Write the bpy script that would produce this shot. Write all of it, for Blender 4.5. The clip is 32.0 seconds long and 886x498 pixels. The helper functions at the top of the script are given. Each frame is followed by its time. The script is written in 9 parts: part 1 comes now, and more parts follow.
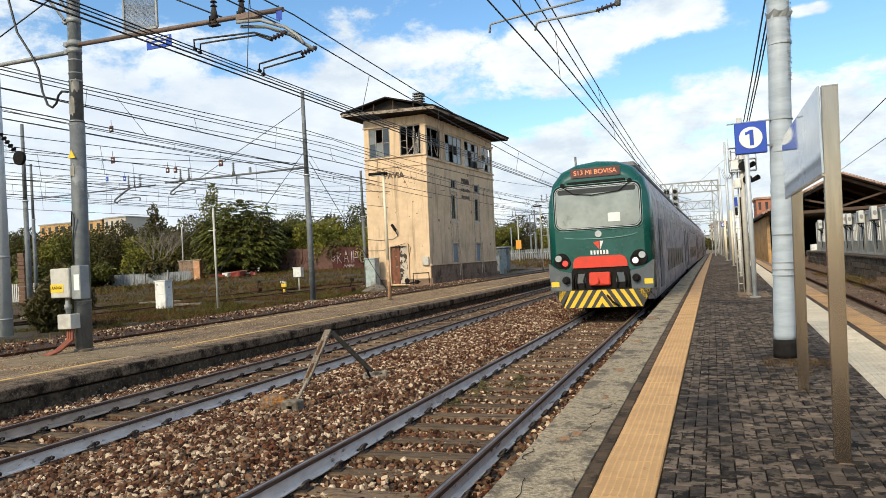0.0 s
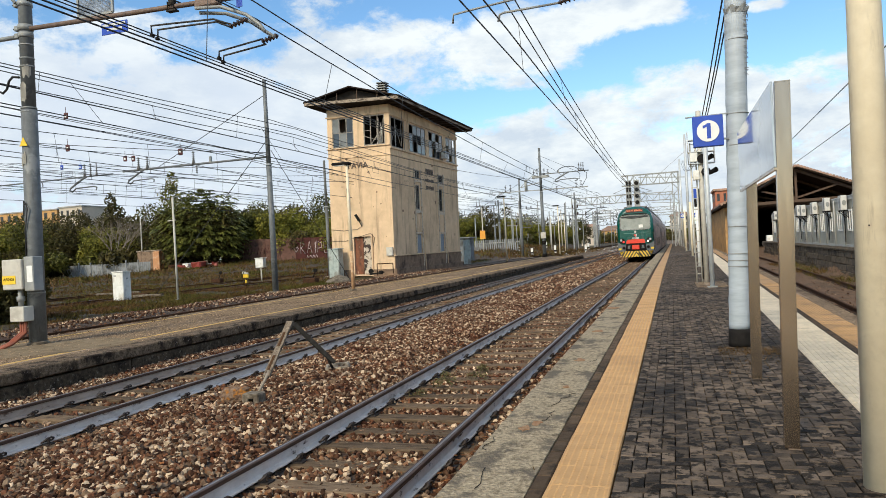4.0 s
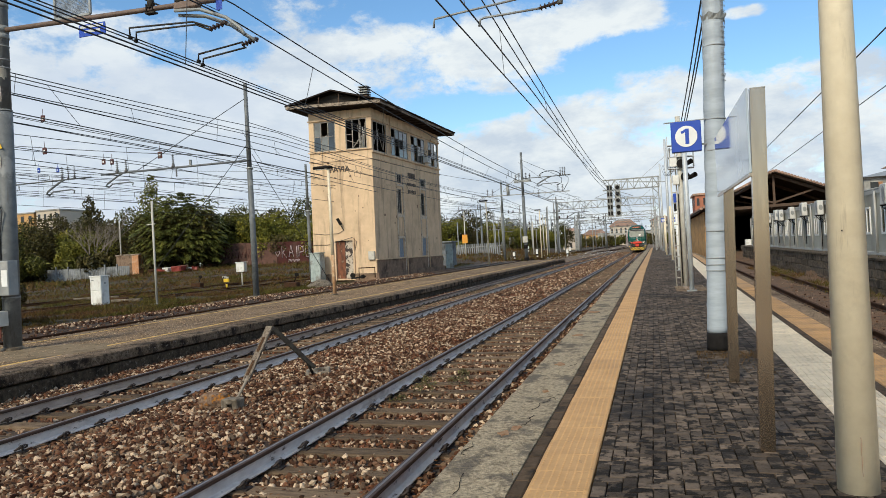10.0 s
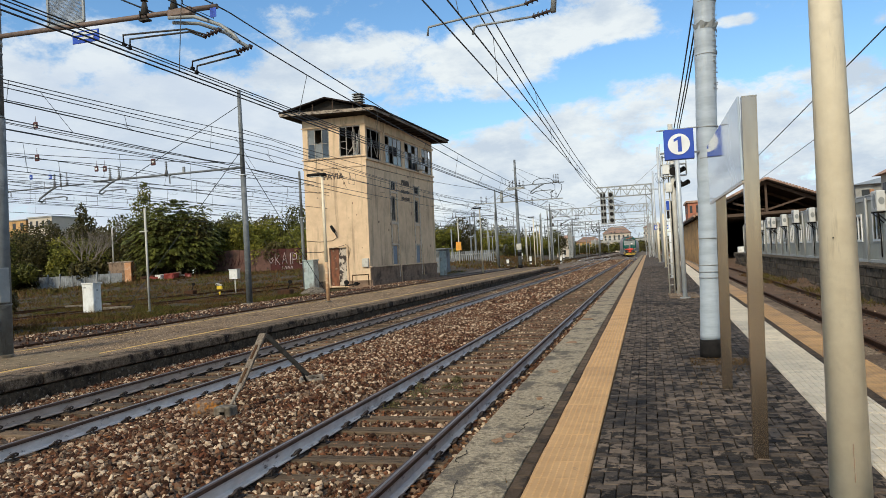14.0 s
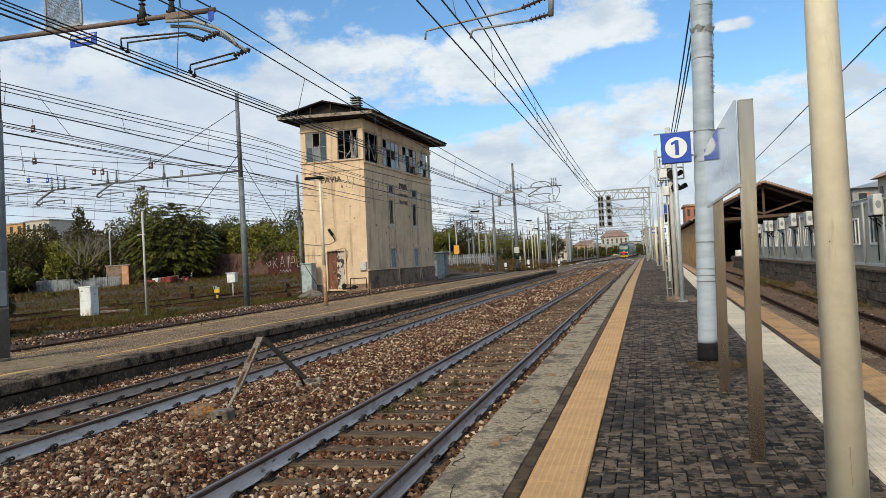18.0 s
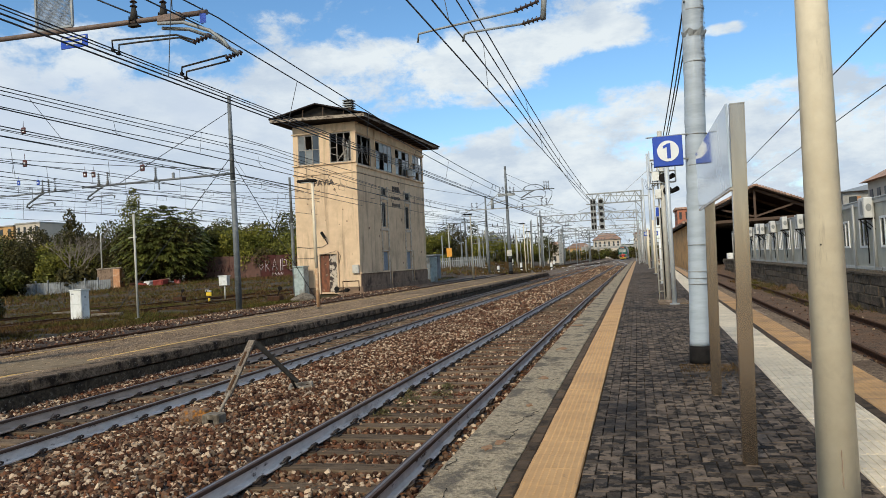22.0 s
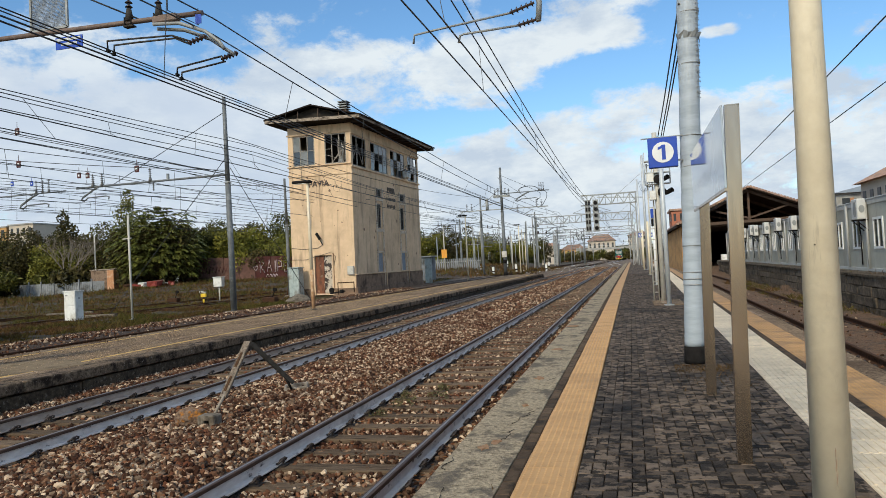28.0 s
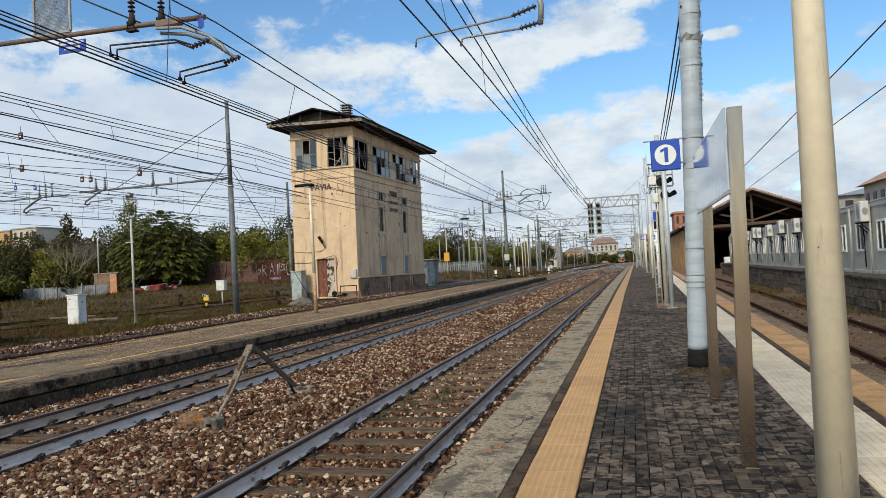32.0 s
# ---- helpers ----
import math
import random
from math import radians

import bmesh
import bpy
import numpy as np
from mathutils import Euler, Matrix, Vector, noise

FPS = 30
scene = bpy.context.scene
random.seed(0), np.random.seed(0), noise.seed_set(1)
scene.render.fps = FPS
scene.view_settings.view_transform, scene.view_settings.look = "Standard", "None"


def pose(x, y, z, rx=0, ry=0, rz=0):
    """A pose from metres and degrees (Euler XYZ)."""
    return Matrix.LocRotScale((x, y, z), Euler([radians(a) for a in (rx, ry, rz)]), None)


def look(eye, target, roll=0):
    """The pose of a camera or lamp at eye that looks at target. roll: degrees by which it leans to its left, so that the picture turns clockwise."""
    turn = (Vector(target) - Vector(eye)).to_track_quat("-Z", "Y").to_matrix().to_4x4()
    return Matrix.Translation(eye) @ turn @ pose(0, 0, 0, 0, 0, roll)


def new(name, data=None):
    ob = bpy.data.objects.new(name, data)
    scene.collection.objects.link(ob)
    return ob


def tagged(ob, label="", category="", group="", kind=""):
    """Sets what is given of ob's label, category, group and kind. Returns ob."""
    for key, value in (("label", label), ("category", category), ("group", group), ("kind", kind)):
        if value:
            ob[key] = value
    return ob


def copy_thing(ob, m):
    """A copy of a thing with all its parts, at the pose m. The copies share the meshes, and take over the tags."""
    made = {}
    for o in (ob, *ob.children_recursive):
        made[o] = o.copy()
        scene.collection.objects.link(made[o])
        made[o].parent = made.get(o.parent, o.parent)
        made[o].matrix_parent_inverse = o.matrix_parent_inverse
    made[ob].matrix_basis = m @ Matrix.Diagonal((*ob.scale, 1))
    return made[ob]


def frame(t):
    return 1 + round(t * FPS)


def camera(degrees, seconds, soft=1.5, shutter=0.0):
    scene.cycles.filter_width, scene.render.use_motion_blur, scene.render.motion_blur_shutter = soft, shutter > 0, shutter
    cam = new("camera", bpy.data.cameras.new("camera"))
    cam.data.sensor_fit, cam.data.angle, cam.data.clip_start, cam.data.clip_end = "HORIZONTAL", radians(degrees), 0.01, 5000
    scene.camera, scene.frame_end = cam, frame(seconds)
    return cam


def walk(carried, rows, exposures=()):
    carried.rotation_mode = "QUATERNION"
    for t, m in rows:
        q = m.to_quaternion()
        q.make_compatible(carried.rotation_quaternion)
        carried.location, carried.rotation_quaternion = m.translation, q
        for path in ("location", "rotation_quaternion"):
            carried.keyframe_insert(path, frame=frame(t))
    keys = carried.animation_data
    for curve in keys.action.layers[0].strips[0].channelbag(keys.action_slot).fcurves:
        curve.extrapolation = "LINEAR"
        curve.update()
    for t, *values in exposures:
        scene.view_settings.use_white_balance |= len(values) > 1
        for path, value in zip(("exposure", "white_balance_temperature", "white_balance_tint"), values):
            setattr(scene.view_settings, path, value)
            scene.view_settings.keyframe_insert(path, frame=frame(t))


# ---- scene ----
cam = camera(63.4, 32.0, 0.4)
PATH = [
    (0, (2.848, 0.113, 1.775), (2.146, 1.985, 1.806), -3.2),
    (0.5, (2.857, 0.122, 1.775), (2.175, 2.002, 1.796), -3.3),
    (1, (2.862, 0.113, 1.783), (2.196, 1.999, 1.793), -3.3),
    (1.5, (2.867, 0.125, 1.785), (2.211, 2.015, 1.79), -3.3),
    (2, (2.862, 0.118, 1.781), (2.218, 2.011, 1.783), -3.2),
    (2.5, (2.86, 0.122, 1.781), (2.227, 2.019, 1.782), -3.2),
    (3, (2.872, 0.131, 1.784), (2.246, 2.031, 1.784), -3.2),
    (3.5, (2.871, 0.123, 1.782), (2.251, 2.025, 1.781), -3.2),
    (5.5, (2.877, 0.115, 1.788), (2.292, 2.028, 1.788), -3.2),
    (6, (2.881, 0.129, 1.785), (2.296, 2.041, 1.786), -3.2),
    (6.5, (2.883, 0.137, 1.788), (2.299, 2.05, 1.783), -3.2),
    (7, (2.883, 0.144, 1.778), (2.305, 2.059, 1.778), -3.2),
    (7.5, (2.877, 0.134, 1.784), (2.302, 2.049, 1.784), -3.2),
    (8, (2.883, 0.141, 1.781), (2.312, 2.057, 1.787), -3.2),
    (8.5, (2.888, 0.136, 1.786), (2.32, 2.053, 1.789), -3.3),
    (9, (2.888, 0.129, 1.784), (2.321, 2.047, 1.788), -3.1),
    (9.5, (2.89, 0.129, 1.789), (2.325, 2.048, 1.793), -3.2),
    (10, (2.892, 0.134, 1.787), (2.329, 2.054, 1.794), -3.2),
    (10.5, (2.892, 0.128, 1.79), (2.332, 2.048, 1.799), -3.2),
    (11, (2.893, 0.126, 1.791), (2.332, 2.046, 1.801), -3.2),
    (11.5, (2.894, 0.131, 1.788), (2.338, 2.052, 1.805), -3.2),
    (12, (2.892, 0.131, 1.785), (2.337, 2.052, 1.804), -3.2),
    (12.5, (2.889, 0.131, 1.784), (2.335, 2.053, 1.808), -3.2),
    (13, (2.889, 0.123, 1.787), (2.339, 2.046, 1.813), -3.2),
    (13.5, (2.894, 0.146, 1.783), (2.346, 2.069, 1.807), -3.2),
    (14, (2.893, 0.128, 1.787), (2.348, 2.052, 1.813), -3.2),
    (14.5, (2.892, 0.124, 1.785), (2.347, 2.048, 1.814), -3.2),
    (16.5, (2.891, 0.134, 1.782), (2.347, 2.059, 1.813), -3.2),
    (17, (2.894, 0.14, 1.781), (2.35, 2.064, 1.817), -3.2),
    (17.5, (2.892, 0.124, 1.784), (2.35, 2.048, 1.818), -3.2),
    (18, (2.897, 0.129, 1.787), (2.358, 2.055, 1.822), -3.2),
    (18.5, (2.9, 0.134, 1.784), (2.366, 2.061, 1.82), -3.3),
    (19, (2.895, 0.132, 1.783), (2.368, 2.061, 1.823), -3.2),
    (19.5, (2.895, 0.131, 1.784), (2.368, 2.06, 1.82), -3.1),
    (20, (2.896, 0.136, 1.786), (2.371, 2.065, 1.824), -3.2),
    (20.5, (2.897, 0.126, 1.785), (2.375, 2.057, 1.828), -3.2),
    (21, (2.897, 0.139, 1.785), (2.377, 2.07, 1.826), -3.2),
    (21.5, (2.897, 0.129, 1.781), (2.376, 2.06, 1.821), -3.1),
    (22, (2.898, 0.14, 1.788), (2.379, 2.071, 1.83), -3.2),
    (22.5, (2.893, 0.126, 1.794), (2.374, 2.057, 1.833), -3.3),
    (23, (2.887, 0.12, 1.783), (2.365, 2.05, 1.834), -3.2),
    (23.5, (2.889, 0.131, 1.785), (2.363, 2.06, 1.826), -3.2),
    (24, (2.891, 0.133, 1.782), (2.365, 2.063, 1.83), -3.3),
    (24.5, (2.884, 0.125, 1.788), (2.364, 2.056, 1.833), -3.2),
    (25, (2.881, 0.131, 1.78), (2.366, 2.063, 1.826), -3.2),
    (25.5, (2.888, 0.118, 1.791), (2.377, 2.051, 1.836), -3.3),
    (27.5, (2.892, 0.122, 1.781), (2.393, 2.058, 1.831), -3.2),
    (28, (2.89, 0.119, 1.781), (2.385, 2.054, 1.826), -3.2),
    (28.5, (2.888, 0.118, 1.785), (2.384, 2.053, 1.832), -3.3),
    (29, (2.888, 0.13, 1.782), (2.382, 2.064, 1.833), -3.2),
    (29.5, (2.885, 0.121, 1.779), (2.381, 2.056, 1.835), -3.2),
    (30, (2.888, 0.132, 1.783), (2.381, 2.066, 1.834), -3.3),
    (30.5, (2.886, 0.132, 1.786), (2.377, 2.065, 1.834), -3.2),
    (31, (2.891, 0.128, 1.79), (2.381, 2.061, 1.841), -3.3),
    (31.5, (2.889, 0.127, 1.784), (2.376, 2.059, 1.83), -3.2),
    (32, (2.889, 0.125, 1.782), (2.378, 2.057, 1.836), -3.3),
]
walk(cam, [(t, look(eye, target, roll)) for t, eye, target, roll in PATH],
     [(0, 0.15, 6350, 4), (2, 0.12, 6300, 4), (3, 0.08, 6250, 4), (6, -0.06, 6200, 4), (13, -0.13, 6130, 4), (20, -0.17, 6060, 4), (32, -0.2, 6000, 4)])

# ---- light: broken cloud, low soft sun from behind on the left ----
SUN_EL, SUN_AZ = radians(36), radians(193)          # azimuth clockwise from +y
world = bpy.data.worlds.new("world")
scene.world = world
world.use_nodes = True
wn, wl = world.node_tree.nodes, world.node_tree.links
wn.clear()


def wnode(kind, **kw):
    n = wn.new(kind)
    for k, v in kw.items():
        n.inputs[k].default_value = v
    return n


w_out = wn.new("ShaderNodeOutputWorld")
w_bg = wnode("ShaderNodeBackground", Strength=0.105)
w_sky = wn.new("ShaderNodeTexSky")
w_sky.sky_type, w_sky.sun_disc = "NISHITA", False
w_sky.sun_elevation, w_sky.sun_rotation = SUN_EL, SUN_AZ
w_sky.air_density, w_sky.dust_density, w_sky.ozone_density = 1.0, 0.6, 1.5
w_co = wn.new("ShaderNodeTexCoord")
w_dir = w_co.outputs["Generated"]
w_sep = wn.new("ShaderNodeSeparateXYZ")
wl.new(w_dir, w_sep.inputs[0])


def w_math(op, p, q=0.0, r=None):
    n = wn.new("ShaderNodeMath"); n.operation = op
    for k, s in enumerate((p, q) if r is None else (p, q, r)):
        if isinstance(s, (int, float)):
            n.inputs[k].default_value = s
        else:
            wl.new(s, n.inputs[k])
    return n.outputs[0]


def w_range(s, a, b, c, d, smooth=True):
    r = wn.new("ShaderNodeMapRange")
    if smooth:
        r.interpolation_type = "SMOOTHSTEP"
    for k, v in zip(("From Min", "From Max", "To Min", "To Max"), (a, b, c, d)):
        r.inputs[k].default_value = v
    wl.new(s, r.inputs[0])
    return r.outputs[0]


def w_noise(scale, detail, rough, stretch=2.2, shift=(0, 0, 0), warp=0.0):
    m = wn.new("ShaderNodeMapping")
    m.inputs["Scale"].default_value, m.inputs["Location"].default_value = (1.0, 1.0, stretch), shift
    wl.new(w_dir, m.inputs[0])
    n = wnode("ShaderNodeTexNoise", Scale=scale, Detail=detail, Roughness=rough, Distortion=warp)
    wl.new(m.outputs[0], n.inputs["Vector"])
    return n.outputs["Fac"]


# azimuth and elevation of the sky, in degrees
w_az = w_math("MULTIPLY", w_math("ARCTAN2", w_sep.outputs[0], w_sep.outputs[1]), 57.2958)
w_el = w_math("MULTIPLY", w_math("ARCSINE", w_sep.outputs[2]), 57.2958)


def w_bank(az, el, ra, re, k, tilt=0.0):
    """A soft elliptical bank of cloud (k > 0) or clear sky (k < 0) about that azimuth and elevation; tilt: rise per degree of azimuth."""
    da = w_math("SUBTRACT", w_az, az)
    de = w_math("SUBTRACT", w_el, el)
    if tilt:
        de = w_math("SUBTRACT", de, w_math("MULTIPLY", da, tilt))
    u, v = w_math("DIVIDE", da, ra), w_math("DIVIDE", de, re)
    d = w_math("SQRT", w_math("ADD", w_math("MULTIPLY", u, u), w_math("MULTIPLY", v, v)))
    return w_range(d, 0.45, 1.35, k, 0.0)


w_fine = w_noise(11.0, 10.0, 0.64, 1.7, (0.3, 0.1, 0.0), 0.15)
w_cov = w_math("MULTIPLY_ADD", w_noise(3.2, 3.0, 0.5, 2.4, (1.7, 0.2, 0.4)), 0.45, w_math("MULTIPLY_ADD", w_fine, 1.25, -0.36))
for bank in ((-42, 8.5, 24, 7.5, 0.3), (-21.5, 15.4, 6.6, 2.5, 0.24), (-10, 15.6, 7.0, 2.2, 0.24, 0.12), (-3, 17.0, 4.5, 1.7, 0.2), (-1.0, 19.4, 4.0, 0.9, 0.22), (0.8, 16.6, 2.0, 1.2, 0.12),
             (6, 5.6, 18, 6.4, 0.24), (-16, 4.5, 14, 5.5, 0.3), (7.2, 15.9, 1.8, 0.5, 0.3), (11.4, 14.5, 1.7, 0.5, 0.3), (-26, 10, 7, 3, 0.2),
             (6, 13.7, 12, 1.5, -0.26, -0.07), (11, 16.5, 9, 3.0, -0.17), (-13.5, 11.3, 5, 1.0, -0.16), (-19, 19.6, 8, 1.4, -0.08), (-38, 20.0, 11, 2.4, -0.12), (-5, 12.6, 3.5, 0.9, -0.12)):
    w_cov = w_math("ADD", w_cov, w_bank(*bank))
w_mx = w_range(w_cov, 0.4, 0.66, 0.0, 1.0)
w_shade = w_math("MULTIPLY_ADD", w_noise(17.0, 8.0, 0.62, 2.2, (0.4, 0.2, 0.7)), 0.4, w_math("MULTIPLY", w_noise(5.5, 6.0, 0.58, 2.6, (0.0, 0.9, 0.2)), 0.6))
w_cr = wn.new("ShaderNodeValToRGB")
w_cr.color_ramp.elements[0].position, w_cr.color_ramp.elements[0].color = 0.41, (6.5, 7.0, 7.9, 1)
w_cr.color_ramp.elements[1].position, w_cr.color_ramp.elements[1].color = 0.57, (9.25, 9.25, 9.3, 1)
wl.new(w_shade, w_cr.inputs[0])
w_mix = wn.new("ShaderNodeMix"); w_mix.data_type = "RGBA"
wl.new(w_mx, w_mix.inputs["Factor"])
w_hs = wnode("ShaderNodeHueSaturation", Saturation=1.16, Value=1.72)
wl.new(w_sky.outputs[0], w_hs.inputs["Color"])
w_grey = wn.new("ShaderNodeMix"); w_grey.data_type = "RGBA"
wl.new(w_math("MULTIPLY", w_bank(-44, 9, 26, 9, 1.0), w_range(w_noise(7.0, 5.0, 0.55, 3.0, (0.5, 0.0, 0.3)), 0.34, 0.62, 0.85, 0.35)), w_grey.inputs["Factor"])
wl.new(w_cr.outputs[0], w_grey.inputs["A"]); w_grey.inputs["B"].default_value = (7.1, 7.5, 8.5, 1)
wl.new(w_hs.outputs[0], w_mix.inputs["A"]); wl.new(w_grey.outputs["Result"], w_mix.inputs["B"])
wl.new(w_mix.outputs["Result"], w_bg.inputs["Color"])
wl.new(w_bg.outputs[0], w_out.inputs[0])

sun = new("sun", bpy.data.lights.new("sun", "SUN"))
sun.data.energy, sun.data.angle, sun.data.color = 3.6, radians(14.0), (1.0, 0.84, 0.62)
S_DIR = Vector((math.sin(SUN_AZ) * math.cos(SUN_EL), math.cos(SUN_AZ) * math.cos(SUN_EL), math.sin(SUN_EL)))
sun.matrix_world = look(S_DIR * 100, (0, 0, 0))
scene.view_settings.exposure = 0.0


# ---- materials ----
MATS = {}


def mat(name, c1, c2=None, scale=6.0, rough=0.7, metal=0.0, bump=0.0, bscale=None, c3=None, c3scale=1.0, c3amt=(0.5, 0.65),
        rand=0.0, spec=0.5, stretch=(1, 1, 1), emit=0.0, alpha=1.0, trans=0.0, world=False, island=False, rvar=0.1, detail=6.0, palette=None, c4=None, c4scale=1.0, c4amt=(0.5, 0.65), c4stretch=(1, 1, 1)):
    """Two colours mixed by fine noise, a third by coarse noise, bump from the fine noise; rand varies brightness piece by piece."""
    if world:
        c1, c2, c3 = [c and (c[0] * 1.07, c[1], c[2] * 0.84) for c in (c1, c2 or [v * 0.8 for v in c1], c3)]
    if rough >= 0.85:
        spec = min(spec, 0.15)
    m = bpy.data.materials.new(name)
    m.use_nodes = True
    nt = m.node_tree
    N, L = nt.nodes, nt.links
    b = N["Principled BSDF"]
    b.inputs["Roughness"].default_value, b.inputs["Metallic"].default_value = rough, metal
    b.inputs["Specular IOR Level"].default_value = spec
    co = N.new("ShaderNodeTexCoord") if not world else N.new("ShaderNodeNewGeometry")
    src = co.outputs["Object"] if not world else co.outputs["Position"]
    mp = N.new("ShaderNodeMapping"); mp.inputs["Scale"].default_value = stretch
    L.new(src, mp.inputs[0])
    vec = mp.outputs[0]
    if rand and not island:
        inf = N.new("ShaderNodeObjectInfo")
        mul = N.new("ShaderNodeMath"); mul.operation = "MULTIPLY"; mul.inputs[1].default_value = 37.0
        L.new(inf.outputs["Random"], mul.inputs[0])
        ad = N.new("ShaderNodeVectorMath"); ad.operation = "ADD"
        L.new(vec, ad.inputs[0]); L.new(mul.outputs[0], ad.inputs[1])
        vec = ad.outputs[0]
    n1 = N.new("ShaderNodeTexNoise")
    n1.inputs["Scale"].default_value, n1.inputs["Detail"].default_value, n1.inputs["Roughness"].default_value = scale, detail, 0.62
    L.new(vec, n1.inputs["Vector"])
    mx = N.new("ShaderNodeMix"); mx.data_type = "RGBA"
    rp = N.new("ShaderNodeMapRange")
    rp.inputs["From Min"].default_value, rp.inputs["From Max"].default_value = 0.35, 0.65
    L.new(n1.outputs["Fac"], rp.inputs[0]); L.new(rp.outputs[0], mx.inputs["Factor"])
    mx.inputs["A"].default_value = (*c1, 1)
    mx.inputs["B"].default_value = (*(c2 or [v * 0.8 for v in c1]), 1)
    col = mx.outputs["Result"]
    if c3:
        n2 = N.new("ShaderNodeTexNoise")
        n2.inputs["Scale"].default_value, n2.inputs["Detail"].default_value, n2.inputs["Roughness"].default_value = c3scale, 7.0, 0.65
        L.new(vec, n2.inputs["Vector"])
        r2 = N.new("ShaderNodeMapRange")
        r2.inputs["From Min"].default_value, r2.inputs["From Max"].default_value = c3amt
        L.new(n2.outputs["Fac"], r2.inputs[0])
        m2 = N.new("ShaderNodeMix"); m2.data_type = "RGBA"
        L.new(r2.outputs[0], m2.inputs["Factor"]); L.new(col, m2.inputs["A"])
        m2.inputs["B"].default_value = (*c3, 1)
        col = m2.outputs["Result"]
    if c4:
        mp4 = N.new("ShaderNodeMapping"); mp4.inputs["Scale"].default_value = c4stretch
        L.new(vec, mp4.inputs[0])
        n4 = N.new("ShaderNodeTexNoise")
        n4.inputs["Scale"].default_value, n4.inputs["Detail"].default_value, n4.inputs["Roughness"].default_value = c4scale, 8.0, 0.68
        L.new(mp4.outputs[0], n4.inputs["Vector"])
        r4 = N.new("ShaderNodeMapRange")
        r4.inputs["From Min"].default_value, r4.inputs["From Max"].default_value = c4amt
        L.new(n4.outputs["Fac"], r4.inputs[0])
        m4 = N.new("ShaderNodeMix"); m4.data_type = "RGBA"
        L.new(r4.outputs[0], m4.inputs["Factor"]); L.new(col, m4.inputs["A"])
        m4.inputs["B"].default_value = (*c4, 1)
        col = m4.outputs["Result"]
    if palette:
        pg = N.new("ShaderNodeNewGeometry")
        pr = N.new("ShaderNodeValToRGB"); pr.color_ramp.interpolation = "CONSTANT"
        for k, pc in enumerate(palette):
            el = pr.color_ramp.elements[k] if k < 2 else pr.color_ramp.elements.new(1)
            el.position, el.color = k / len(palette), (*pc, 1)
        L.new(pg.outputs["Random Per Island"], pr.inputs[0])
        pm = N.new("ShaderNodeMix"); pm.data_type = "RGBA"; pm.blend_type = "MULTIPLY"; pm.inputs["Factor"].default_value = 1.0
        L.new(col, pm.inputs["A"]); L.new(pr.outputs[0], pm.inputs["B"])
        col = pm.outputs["Result"]
    if rand:
        if island:
            g = N.new("ShaderNodeNewGeometry"); rsock = g.outputs["Random Per Island"]
        else:
            rsock = inf.outputs["Random"]
        r3 = N.new("ShaderNodeMapRange")
        r3.inputs["To Min"].default_value, r3.inputs["To Max"].default_value = 1 - rand, 1 + rand
        L.new(rsock, r3.inputs[0])
        hs = N.new("ShaderNodeHueSaturation")
        L.new(r3.outputs[0], hs.inputs["Value"]); L.new(col, hs.inputs["Color"])
        col = hs.outputs["Color"]
    L.new(col, b.inputs["Base Color"])
    rr = N.new("ShaderNodeMapRange")
    rr.inputs["To Min"].default_value, rr.inputs["To Max"].default_value = max(0.02, rough - rvar), min(1, rough + rvar)
    L.new(n1.outputs["Fac"], rr.inputs[0]); L.new(rr.outputs[0], b.inputs["Roughness"])
    if bump:
        bn = N.new("ShaderNodeTexNoise")
        bn.inputs["Scale"].default_value, bn.inputs["Detail"].default_value = bscale or scale * 3, 5.0
        L.new(vec, bn.inputs["Vector"])
        bp = N.new("ShaderNodeBump"); bp.inputs["Strength"].default_value = bump
        bp.inputs["Distance"].default_value = 0.02
        L.new(bn.outputs["Fac"], bp.inputs["Height"]); L.new(bp.outputs[0], b.inputs["Normal"])
    if emit:
        b.inputs["Emission Color"].default_value, b.inputs["Emission Strength"].default_value = (*c1, 1), emit
    if trans:
        b.inputs["Transmission Weight"].default_value = trans
    if alpha < 1:
        b.inputs["Alpha"].default_value = alpha
    MATS[name] = m
    return m


M_STONE = mat("ballast_stone", (0.38, 0.355, 0.33), (0.66, 0.62, 0.58), 14, 0.9, bump=0.3, bscale=40, c3=(0.24, 0.125, 0.085), c3scale=0.9, c3amt=(0.47, 0.72), rand=0.35, island=True, world=True, palette=[(0.29, 0.16, 0.11), (0.6, 0.48, 0.4), (0.11, 0.055, 0.04), (0.36, 0.28, 0.23), (0.98, 0.84, 0.73), (0.16, 0.085, 0.058), (0.34, 0.21, 0.15), (0.22, 0.165, 0.138), (0.06, 0.036, 0.026), (0.86, 0.74, 0.64), (0.24, 0.12, 0.08), (0.08, 0.046, 0.032)])
M_GRAVEL = mat("fine_gravel", (0.2, 0.145, 0.103), (0.34, 0.26, 0.195), 14, 0.9, rand=0.6, island=True, world=True)
M_SLEEPER = mat("sleeper_wood", (0.125, 0.085, 0.053), (0.2, 0.143, 0.092), 9, 0.95, bump=0.6, stretch=(1, 8, 8), rand=0.3, c3=(0.05, 0.034, 0.023), c3scale=3, c3amt=(0.5, 0.64))
M_RAILHEAD = mat("rail_steel", (0.115, 0.068, 0.047), (0.05, 0.032, 0.024), 12, 0.55, 0.1, stretch=(4, 0.3, 4), spec=0.25)
M_RUNBAND = mat("polished_running_band", (0.4, 0.35, 0.31), (0.26, 0.22, 0.19), 30, 0.42, 1.0, stretch=(6, 0.1, 1), rvar=0.08)
